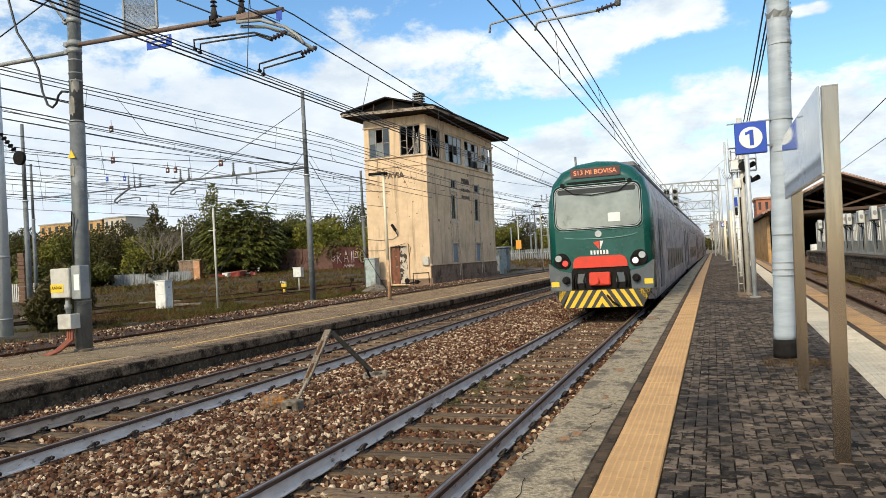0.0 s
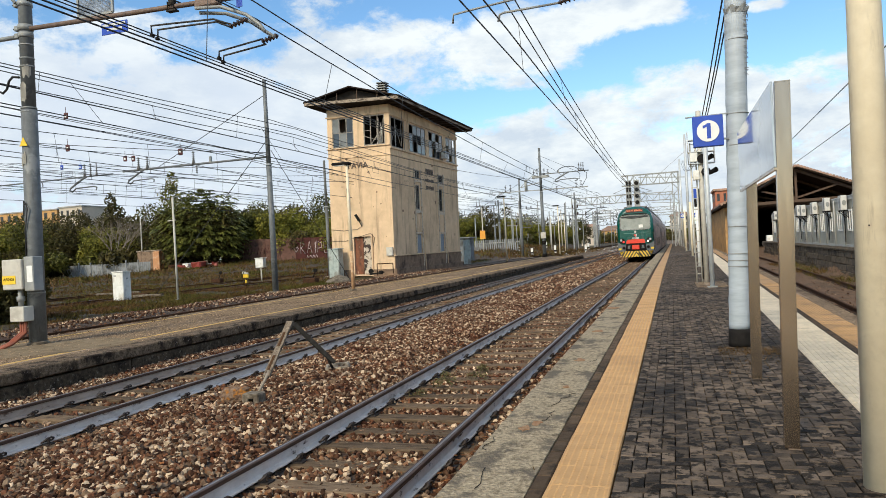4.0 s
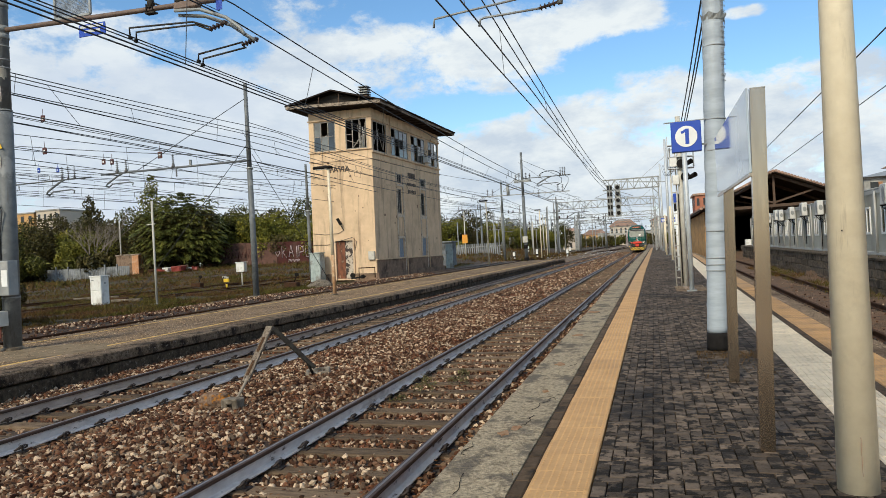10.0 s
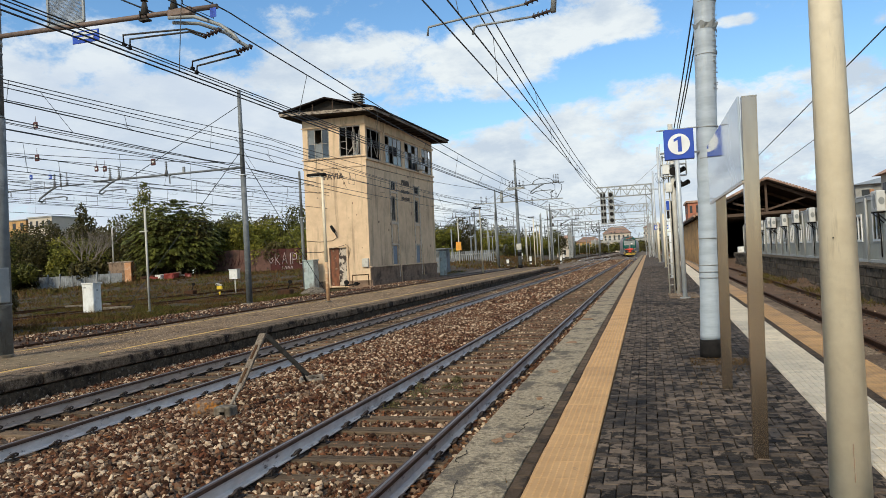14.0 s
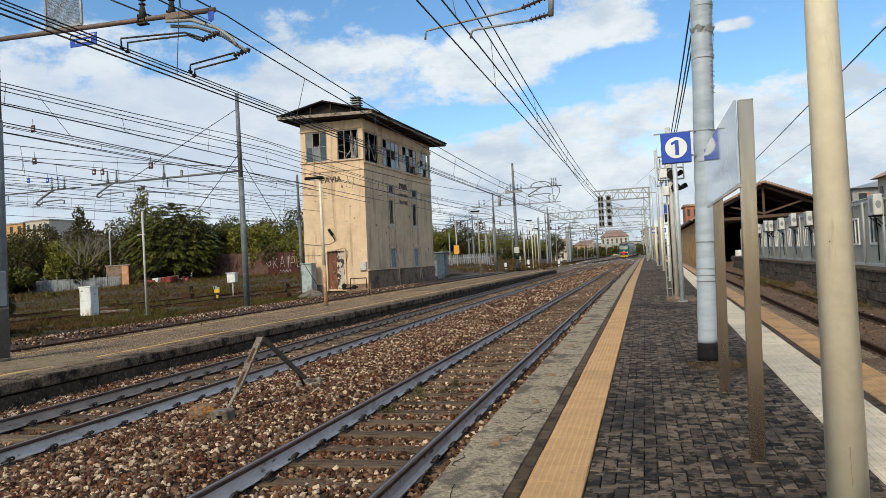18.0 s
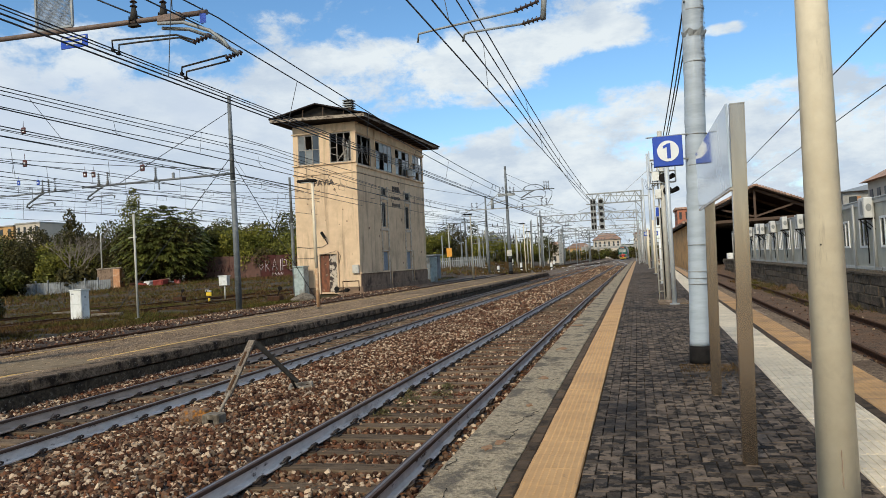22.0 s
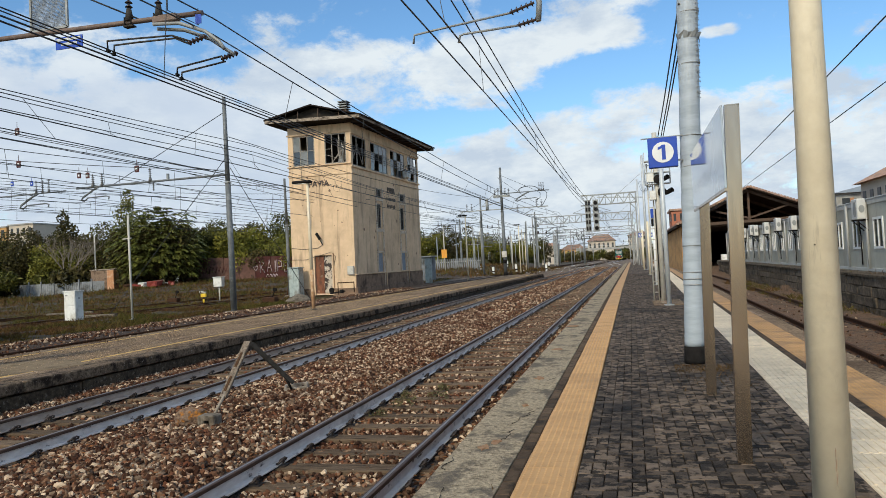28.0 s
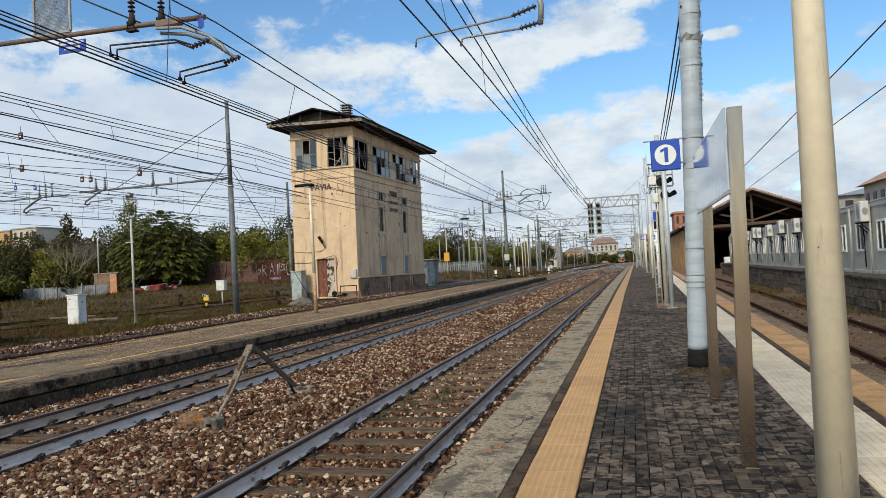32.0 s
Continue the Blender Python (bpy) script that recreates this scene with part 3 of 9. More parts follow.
def bar(bm, p0, p1, w, h):
    """A rectangular bar from p0 to p1, w wide and h deep."""
    p0, p1 = Vector(p0), Vector(p1)
    d = (p1 - p0).normalized()
    a = d.cross(Vector((0, 0, 1)))
    a = a.normalized() if a.length > 1e-3 else Vector((1, 0, 0))
    b = a.cross(d)
    c = [a * sx * w / 2 + b * sy * h / 2 for sx, sy in ((-1, -1), (1, -1), (1, 1), (-1, 1))]
    v0, v1 = [bm.verts.new(p0 + k) for k in c], [bm.verts.new(p1 + k) for k in c]
    for k in range(4):
        bm.faces.new((v0[k], v0[(k + 1) % 4], v1[(k + 1) % 4], v1[k]))
    bm.faces.new(v0[::-1]); bm.faces.new(v1)


def disc(bm, c, r0, r1, depth, axis, n=20):
    c, axis = Vector(c), Vector(axis)
    rod(bm, c - axis * depth / 2, c + axis * depth / 2, r0, r1, n)


def lathe(bm, profile, c=(0, 0, 0), n=14):
    """profile: (radius, z) pairs from the bottom up."""
    rings = [[bm.verts.new((c[0] + r * math.cos(2 * math.pi * k / n), c[1] + r * math.sin(2 * math.pi * k / n), c[2] + z)) for k in range(n)] for r, z in profile]
    for a, b in zip(rings, rings[1:]):
        for k in range(n):
            bm.faces.new((a[k], a[(k + 1) % n], b[(k + 1) % n], b[k])).smooth = True
    bm.faces.new(rings[0][::-1]); bm.faces.new(rings[-1])


def sweep(bm, section, path):
    """A closed (u, v) section swept along points of the plan; u is to the right of the way, v is up."""
    rings = []
    for i, p in enumerate(path):
        a, b = Vector(path[max(i - 1, 0)]), Vector(path[min(i + 1, len(path) - 1)])
        d = (b - a).normalized()
        rt = Vector((d.y, -d.x, 0)).normalized()
        rings.append([bm.verts.new(Vector(p) + rt * u + Vector((0, 0, v))) for u, v in section])
    n = len(section)
    for a, b in zip(rings, rings[1:]):
        for k in range(n):
            bm.faces.new((a[k], b[k], b[(k + 1) % n], a[(k + 1) % n]))
    bm.faces.new(rings[0]); bm.faces.new(rings[-1][::-1])


def mesh_of(name, bm, material):
    bmesh.ops.recalc_face_normals(bm, faces=bm.faces)
    me = bpy.data.meshes.new(name)
    bm.to_mesh(me)
    bm.free()
    for m in (material if isinstance(material, (list, tuple)) else [material]):
        me.materials.append(m)
    return me


def solid(name, bm, material, label="", category="", group="", kind="", m=None):
    ob = tagged(new(name, mesh_of(name, bm, material)), label, category, group, kind)
    if m:
        ob.matrix_world = m
    return ob


def part(name, bm, material, parent, label="", at=None):
    ob = new(name, mesh_of(name, bm, material) if isinstance(bm, bmesh.types.BMesh) else bm)
    ob.parent = parent
    if at:
        ob.matrix_basis = at
    return tagged(ob, label)


def thing(name, m, label, category, group="", kind=""):
    ob = tagged(new(name), label, category, group, kind)
    ob.matrix_world = m
    ob.empty_display_size = 0.2
    return ob


def B():
    return bmesh.new()


def pydata(name, verts, faces, material):
    me = bpy.data.meshes.new(name)
    me.from_pydata(verts, [], faces)
    me.materials.append(material)
    return me


def text_mesh(body, size, depth, material, name="lettering"):
    """Letters of the built-in font as a mesh, standing in the xz plane and facing -y, centred."""
    cu = bpy.data.curves.new(name, "FONT")
    cu.body, cu.size, cu.extrude, cu.align_x, cu.align_y = body, size, depth, "CENTER", "CENTER"
    ob = bpy.data.objects.new(name, cu)
    scene.collection.objects.link(ob)
    dg = bpy.context.evaluated_depsgraph_get()
    dg.update()
    me = bpy.data.meshes.new_from_object(ob.evaluated_get(dg))
    bpy.data.objects.remove(ob)
    me.transform(Matrix.Rotation(radians(90), 4, "X"))
    me.materials.clear()
    me.materials.append(material)
    return me


# ---- plan: y runs along the tracks, x to the right; z = 0 at the rail tops of track one ----
def drift(y):
    """A slight bend given to the through tracks and the platform edge to fit the camera's view."""
    return 0.0035 * min(max(0.0, y - 30), 110)


def side(y):
    """The siding on the right bends away from the platform."""
    u = max(0.0, y - 6)
    return 0.0195 * min(u, 54)


PZ = 0.43      # top of the paved platform
LZ = 0.30      # top of the old platform
YZ = 0.27      # yard
T2 = -4.79     # centre of track two


def ground_z(x, y):
    d = drift(y)
    n = noise.noise(Vector((x * 0.35, y * 0.35, 0)))
    n2 = noise.noise(Vector((x * 1.7, y * 1.7, 3)))
    if x < -10.8 or (y > 79 and x < -8.0):
        z = YZ - 0.09 + 0.05 * n + 0.02 * n2
        if x > -13.6 and y < 79:
            z = YZ - 0.08 + 0.012 * n2 + 0.15 * min(1, max(0, (-11.6 - x) / 0.5)) * min(1, max(0, (x + 13.6) / 0.6))
        if y > 79 and x > -11:
            z = YZ - 0.09 - 0.12 * (x + 11)/3 + 0.03 * n
        if -76 < x < -14 and 62 < y < 160:
            z += 1.1 * min(1, (y - 62) / 40) * min(1, (-14 - x) / 5) * min(1, (x + 76) / 8)
        if y > 160:
            z -= 0.25
        return z
    if x < -6.7 and y < 79:
        return -0.28
    if x < 1.75 + d:
        u = x - d
        if y > 140:
            return -0.2 + 0.03 * n2
        if abs(u) < 0.72 or abs(u - T2) < 0.72:
            return -0.225 + 0.02 * n2
        if -3.7 < u < -0.95:
            k = min(1, (u + 3.7) / 0.5, (-0.95 - u) / 0.5)
            return -0.2 + 0.13 * k + 0.03 * n2 + 0.03 * n
        if u < T2 - 0.9:
            return -0.1 + 0.025 * n2 + 0.03 * n
        return -0.19 + 0.02 * n2
    if x < 5.2 + side(y):
        return -0.3 if y < 150 else -0.2
    if x < 10.1 + side(y):
        return -0.52 + 0.05 * n + 0.02 * n2
    return 0.62 if y < 75 else 0.0


def axis(*runs):
    out = []
    for a, b, st in runs:
        k = a
        while k < b - 1e-6:
            out.append(k)
            k += st
    return out


GX = axis((-2500, -400, 300), (-400, -60, 20), (-60, -20, 1.5), (-20, -11.2, 0.4), (-11.2, -5.8, 0.2), (-5.8, 2.0, 0.13), (2.0, 16, 0.4), (16, 60, 4), (60, 400, 40), (400, 2501, 300))
GY = axis((-400, -20, 40), (-20, 0, 2), (0, 24, 0.2), (24, 80, 0.5), (80, 160, 2), (160, 400, 20), (400, 3001, 200))
gv = [(x, y, ground_z(x, y)) for y in GY for x in GX]
nx = len(GX)
gf = [(j * nx + i, j * nx + i + 1, (j + 1) * nx + i + 1, (j + 1) * nx + i) for j in range(len(GY) - 1) for i in range(nx - 1)]


def ground_material():
    m = bpy.data.materials.new("ground_mixed")
    m.use_nodes = True
    N, L = m.node_tree.nodes, m.node_tree.links
    b = N["Principled BSDF"]
    b.inputs["Roughness"].default_value = 0.95
    g = N.new("ShaderNodeNewGeometry")
    sp = N.new("ShaderNodeSeparateXYZ")
    L.new(g.outputs["Position"], sp.inputs[0])

    def nz(scale, detail=6.0):
        n = N.new("ShaderNodeTexNoise")
        n.inputs["Scale"].default_value, n.inputs["Detail"].default_value, n.inputs["Roughness"].default_value = scale, detail, 0.65
        L.new(g.outputs["Position"], n.inputs["Vector"])
        return n.outputs["Fac"]

    def rng(s, a, b2, c=0.0, d=1.0):
        r = N.new("ShaderNodeMapRange")
        for k, v in zip(("From Min", "From Max", "To Min", "To Max"), (a, b2, c, d)):
            r.inputs[k].default_value = v
        L.new(s, r.inputs[0])
        return r.outputs[0]

    def mixc(f, a, b2):
        k = N.new("ShaderNodeMix"); k.data_type = "RGBA"
        L.new(f, k.inputs["Factor"])
        for s, nm in ((a, "A"), (b2, "B")):
            if isinstance(s, tuple):
                k.inputs[nm].default_value = (*s, 1)
            else:
                L.new(s, k.inputs[nm])
        return k.outputs["Result"]

    # near bed darkened: shade in the gaps between scattered stones, put into colour
    stones = mixc(rng(nz(24, 3.0), 0.42, 0.64), (0.014, 0.009, 0.006), (0.12, 0.08, 0.054))
    stones = mixc(rng(nz(0.55), 0.48, 0.66, 0, 0.75), stones, (0.07, 0.033, 0.017))
    far = mixc(rng(nz(2.2, 8.0), 0.4, 0.62), (0.085, 0.058, 0.038), (0.24, 0.175, 0.125))
    far = mixc(rng(nz(0.35, 6.0), 0.5, 0.64, 0, 0.7), far, (0.13, 0.1, 0.045))
    stones = mixc(rng(sp.outputs[1], 44, 74), stones, far)
    earth = mixc(rng(nz(5), 0.35, 0.65), (0.068, 0.04, 0.02), (0.028, 0.018, 0.01))
    grass = mixc(rng(nz(3), 0.38, 0.62), (0.05, 0.05, 0.014), (0.03, 0.034, 0.009))
    grass = mixc(rng(nz(0.28), 0.42, 0.6), grass, (0.062, 0.036, 0.016))
    yard = mixc(rng(nz(0.16, 8.0), 0.44, 0.56), earth, grass)
    # edge of the yard: gravel beside the third track
    wob = N.new("ShaderNodeMath"); wob.operation = "MULTIPLY_ADD"
    wob.inputs[1].default_value, wob.inputs[2].default_value = 5.0, -2.5
    L.new(nz(0.5), wob.inputs[0])
    ax = N.new("ShaderNodeMath"); ax.operation = "ADD"
    L.new(sp.outputs[0], ax.inputs[0]); L.new(wob.outputs[0], ax.inputs[1])
    c = mixc(rng(ax.outputs[0], -15.2, -14.2), yard, stones)
    right = mixc(rng(nz(1.3), 0.42, 0.6), (0.15, 0.075, 0.034), (0.075, 0.043, 0.02))
    right = mixc(rng(nz(28, 3.0), 0.5, 0.68), right, (0.25, 0.17, 0.11))
    right = mixc(rng(nz(9, 4.0), 0.54, 0.64), right, (0.032, 0.022, 0.012))
    c = mixc(rng(sp.outputs[0], 4.4, 4.6), c, right)
    L.new(c, b.inputs["Base Color"])
    bp = N.new("ShaderNodeBump"); bp.inputs["Strength"].default_value = 0.9; bp.inputs["Distance"].default_value = 0.04
    L.new(nz(26, 4.0), bp.inputs["Height"]); L.new(bp.outputs[0], b.inputs["Normal"])
    return m


ground = tagged(new("ground", pydata("ground", gv, gf, ground_material())), "stony railway ground with ballast, earth and rough grass", "ground", kind="structure")
for p in ground.data.polygons:
    p.use_smooth = True

# ---- tracks ----
HEAD = [(-0.036, -0.038), (0.036, -0.038), (0.036, -0.006), (0.03, 0.0), (-0.03, 0.0), (-0.036, -0.006)]
WEB = [(-0.013, -0.138), (0.013, -0.138), (0.013, -0.038), (-0.013, -0.038)]
BAND = [(-0.012, -0.0005), (0.012, -0.0005), (0.011, 0.0012), (-0.011, 0.0012)]
FOOT = [(-0.07, -0.16), (0.07, -0.16), (0.07, -0.148), (0.014, -0.132), (-0.014, -0.132), (-0.07, -0.148)]


def rails(name, path_of, ys, label, worn=False, brown=False):
    for sx in (-0.753, 0.753):
        m_side = M_RAILBROWN if brown and sx < 0 else M_RAILSIDE
        path = []
        for y in ys:
            x, z = path_of(y)
            path.append((x + sx, y, z))
        t = tagged(new("rail"), label, "rail", group=name)
        for nm, sec, mm in (("rail_head", HEAD, M_RUST if worn else M_RAILHEAD), ("rail_web", WEB, M_RUST if worn else m_side), ("rail_foot", FOOT, M_RUST if worn else m_side)):
            bm = B()
            sweep(bm, sec, path)
            o = new(nm, mesh_of(nm, bm, mm))
            o.parent = t
        if not worn:
            bm = B(); sweep(bm, BAND, path)
            o = new("running_band", mesh_of("running_band", bm, M_RUNBAND)); o.parent = t


ALONG = axis((-4, 60, 4), (60, 330, 15)) + [330]


def far_bend(y):
    """Beyond the platform end the train swings over a crossover to the left."""
    pts = ((0, 0.0), (30, 0.0), (120, 0.42), (138, 0.38), (156, -0.35), (180, -1.9), (203, -2.6), (226, -1.9), (258, -1.05), (306, -1.9), (400, -2.6))
    for (a, xa), (b, xb) in zip(pts, pts[1:]):
        if a <= y <= b:
            k = (y - a) / (b - a)
            k = k * k * (3 - 2 * k)
            return xa + (xb - xa) * k
    return 0.0


rails("rails of track one", lambda y: (drift(y) if y < 130 else far_bend(y), 0.0), axis((-4, 120, 4), (120, 398, 6)), "worn steel rail with a bright running head")
rails("rails of track two", lambda y: (T2 + drift(y) if y < 100 else T2 + drift(y) - 0.00035 * (y - 100) ** 2, 0.0), ALONG, "worn steel rail with a bright running head", brown=True)
rails("rails of the yard track", lambda y: (-11.74 + 0.006 * y, YZ + 0.075), ALONG, "brown rusty rail sunk in gravel", True)
rails("rails of the siding", lambda y: (7.78 + side(y), -0.36), axis((-4, 75, 4)), "brown rusty siding rail in earth", True)
rails("rails of the crossover", lambda y: (-11.6 + 6.3 * (lambda k: k * k * (3 - 2 * k))(min(1, (y - 79) / 110)), 0.08 - 0.08 * min(1, (y - 79) / 40)), axis((79, 260, 6)), "brown rusty rail running into the main tracks", True)
for x0, k in ((-23.5, 0.03), (-30.0, 0.05)):
    rails("rails in the yard", lambda y, x0=x0, k=k: (x0 + k * y, YZ - 0.02), axis((12, 70, 8)), "rusty rail sunk in the grass", True)

bm = B()
box(bm, -1.3, 1.3, -0.12, 0.12, -0.16, 0.0, 0.012)
sleeper_me = mesh_of("sleeper", bm, M_SLEEPER)
bm = B()
box(bm, -0.16, 0.16, -0.07, 0.07, 0, 0.018)
for sx in (-1, 1):
    for sy in (-1, 1):
        tube(bm, [(sx * 0.075, sy * 0.012, 0.045), (sx * 0.1, sy * 0.014, 0.085), (sx * 0.125, sy * 0.035, 0.1), (sx * 0.13, sy * 0.065, 0.085), (sx * 0.105, sy * 0.085, 0.06), (sx * 0.07, sy * 0.08, 0.042)], 0.0135, 6)
    rod(bm, (sx * 0.118, 0, 0.015), (sx * 0.118, 0, 0.105), 0.014, n=6)
    rod(bm, (sx * 0.118, 0, 0.055), (sx * 0.118, 0, 0.08), 0.024, n=6)
chair_me = mesh_of("rail_fastening", bm, M_CLIP)


def sleepers(group, path_of, y0, y1, dz):
    y = y0
    while y < y1:
        x, z = path_of(y)
        s = tagged(new("sleeper", sleeper_me), "weathered brown timber sleeper under the rails", "sleeper", group=group)
        s.matrix_world = pose(x + random.uniform(-0.03, 0.03), y, z - dz + random.uniform(-0.008, 0.008), 0, 0, random.uniform(-1, 1))
        for sx in (-0.753, 0.753):
            c = new("rail_fastening", chair_me)
            c.parent = s
            c.matrix_basis = pose(sx, 0, 0) @ Matrix.Diagonal((0.95, 0.8, 0.8, 1))
        y += 0.6


sleepers("sleepers of track one", lambda y: (drift(y), 0), -2.8, 72, 0.178)
sleepers("sleepers of track two", lambda y: (T2 + drift(y), 0), 4.0, 72, 0.178)
sleepers("sleepers of the siding", lambda y: (7.78 + side(y), 0), 10.0, 44, 0.55)


# ---- ballast stones ----
def scatter(name, zones, seed, material, label, category):
    """zones: (count, x0, x1, y0, y1, zfun, size0, size1, y power)."""
    rng = np.random.default_rng(seed)
    g = 0.526
    h = 0.851
    ico = np.array([(-g, h, 0), (g, h, 0), (-g, -h, 0), (g, -h, 0), (0, -g, h), (0, g, h), (0, -g, -h), (0, g, -h), (h, 0, -g), (h, 0, g), (-h, 0, -g), (-h, 0, g)])
    tri = np.array([(0, 11, 5), (0, 5, 1), (0, 1, 7), (0, 7, 10), (0, 10, 11), (1, 5, 9), (5, 11, 4), (11, 10, 2), (10, 7, 6), (7, 1, 8), (3, 9, 4), (3, 4, 2), (3, 2, 6), (3, 6, 8), (3, 8, 9), (4, 9, 5), (2, 4, 11), (6, 2, 10), (8, 6, 7), (9, 8, 1)])
    V, F, base = [], [], 0
    for count, x0, x1, y0, y1, zf, s0, s1, pw in zones:
        for _ in range(count):
            x, y = rng.uniform(x0, x1), y0 + (y1 - y0) * rng.random() ** pw
            x += drift(y)
            s = rng.uniform(s0, s1)
            p = (ico + rng.uniform(-0.32, 0.32, (12, 3))) * s * rng.uniform(0.6, 1.3, 3)
            a, c = rng.uniform(0, 6.28), rng.uniform(-1.0, 1.0)
            ca, sa, cc, sc = math.cos(a), math.sin(a), math.cos(c), math.sin(c)
            p = p @ np.array([[ca, -sa, 0], [sa, ca, 0], [0, 0, 1]]) @ np.array([[1, 0, 0], [0, cc, -sc], [0, sc, cc]])
            p += (x, y, zf(x, y) + s * rng.uniform(0.0, 0.5))
            V.append(p); F.append(tri + base); base += 12
    me = bpy.data.meshes.new(name)
    V, F = np.concatenate(V), np.concatenate(F)
    me.vertices.add(len(V)); me.vertices.foreach_set("co", V.ravel())
    me.loops.add(F.size); me.loops.foreach_set("vertex_index", F.ravel().astype(np.int32))
    me.polygons.add(len(F)); me.polygons.foreach_set("loop_start", np.arange(0, F.size, 3, dtype=np.int32))
    me.update(calc_edges=True)
    me.polygons.foreach_set("use_smooth", np.zeros(len(F), dtype=bool))
    me.materials.append(material)
    return tagged(new(name, me), label, category, kind="stuff")


gz = ground_z
scatter("ballast_stones", [
    (43000, -3.92, -0.86, 3.2, 26, gz, 0.016, 0.037, 1.25),
    (3000, -3.92, -0.86, -4, 3.4, gz, 0.024, 0.045, 1.0),
    (2200, -0.68, 0.68, -4, 3.6, gz, 0.02, 0.036, 1.0),
    (6500, -3.92, -0.86, 24, 60, gz, 0.035, 0.06, 1.1),
    (13500, -0.68, 0.68, 3.5, 26, lambda x, y: gz(x, y) + 0.012, 0.014, 0.034, 1.3),
    (5200, 0.86, 1.56, 3.2, 22, gz, 0.018, 0.038, 1.3),
    (5000, T2 - 0.68, T2 + 0.68, 5, 28, gz, 0.022, 0.042, 1.2),
    (9500, -6.6, -5.64, 5, 34, gz, 0.016, 0.032, 1.25),
    (9500, -14.8, -11.55, 11, 48, gz, 0.018, 0.04, 1.1),
    (900, -10.9, -10.6, 10, 40, lambda x, y: LZ - 0.02, 0.012, 0.03, 1.1),
    (3200, -0.68, 0.68, 26, 75, gz, 0.03, 0.05, 1.1),
    (2200, T2 - 0.68, T2 + 0.68, 28, 75, gz, 0.03, 0.05, 1.1),
    (1500, 0.86, 1.56, 22, 60, gz, 0.03, 0.05, 1.1),
    (3500, -6.1, 1.5, 60, 125, gz, 0.05, 0.085, 1.1),
    (900, 5.6, 9.6, 10, 46, gz, 0.012, 0.035, 1.1),
], 4, M_STONE, "brown and grey crushed ballast stones", "ballast")
scatter("platform_gravel", [(15000, -10.1, -7.68, 9, 36, lambda x, y: LZ - 0.004, 0.006, 0.016, 1.3), (900, -7.4, -7.1, 8, 40, lambda x, y: LZ - 0.006, 0.006, 0.014, 1.2)], 14, M_GRAVEL, "fine pale gravel on the old platform", "gravel")

# ---- paved platform ----
PY0, PY1 = -6.0, 128.0
ys = axis((PY0, 60, 3), (60, PY1, 8)) + [PY1]


def strip(name, x0, x1, z0, z1, material, label, kind="structure", y0=PY0, y1=PY1, f0=drift, f1=drift, cat="pavement"):
    yy = [y for y in axis((y0, 60, 2), (max(60, y0), y1, 8))] + [y1]
    V, F = [], []
    for y in yy:
        a, b = x0 + f0(y), x1 + f1(y)
        V += [(a, y, z0), (b, y, z0), (b, y, z1), (a, y, z1)]
    for i in range(len(yy) - 1):
        k = i * 4
        for j in range(4):
            F.append((k + j, k + 4 + j, k + 4 + (j + 1) % 4, k + (j + 1) % 4))
    F += [(3, 2, 1, 0), (len(V) - 4, len(V) - 3, len(V) - 2, len(V) - 1)]
    return tagged(new(name, pydata(name, V, F, material)), label, cat, kind=kind)


platform = strip("platform_base", 1.72, 5.09, -0.5, PZ - 0.05, M_JOINT, "bedding of the paved island platform", f1=side)
strip("platform_wall", 1.66, 1.72, -0.5, PZ - 0.13, M_WALLDARK, "dark mottled concrete platform wall beside the track")
strip("platform_coping", 1.58, 2.04, PZ - 0.13, PZ, M_COPING, "weathered pale concrete platform coping")
strip("dark_border", 2.043, 2.13, PZ - 0.06, PZ - 0.004, M_DSTRIP, "dark stone border beside the tactile strip")
strip("pale_strip_bed", 4.1, 4.6, PZ - 0.06, PZ - 0.006, M_WTILE, "pale tactile path across the platform", f0=side, f1=side)
strip("paving_edge", 3.97, 4.098, PZ - 0.06, PZ - 0.006, M_PAVER, "narrow dark filling beside the pale path", f0=side, f1=side)
strip("black_border", 4.603, 4.69, PZ - 0.06, PZ - 0.004, M_DSTRIP, "black stone border", f0=side, f1=side)
strip("tan_strip_bed", 4.693, 5.07, PZ - 0.06, PZ - 0.006, M_OTILE, "worn tan tactile strip", f0=side, f1=side)
strip("siding_coping", 5.073, 5.34, PZ - 0.16, PZ - 0.012, M_OLDPLAT, "worn concrete coping beside the siding", f0=side, f1=side)
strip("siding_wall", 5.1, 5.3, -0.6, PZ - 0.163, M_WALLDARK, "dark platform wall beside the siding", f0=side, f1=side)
strip("yellow_strip_bed", 2.133, 2.48, PZ - 0.06, PZ - 0.008, M_YTILE, "yellow tactile strip along the platform")

# ---- old platform between track two and the yard ----
OY1 = 77.0
def odrift(y):
    """The old platform draws a little closer to track two further on."""
    k = min(1.0, max(0.0, (y - 15) / 12))
    return drift(y) + 0.3 * k * k * (3 - 2 * k)


strip("old_platform", -10.78, -6.95, -0.4, LZ, M_OLDPLAT, "cracked old platform of earth and concrete", y1=OY1, f0=lambda y: 0.004 * y, f1=odrift)
strip("old_platform_wall", -6.95, -6.72, -0.4, 0.1, M_WALLDARK, "dark mottled wall of the old platform", y1=OY1, f0=odrift, f1=odrift)
strip("old_yellow_line", -7.6, -7.49, LZ, LZ + 0.004, M_YLINE, "worn yellow safety line", y1=OY1 - 2, f0=odrift, f1=odrift)


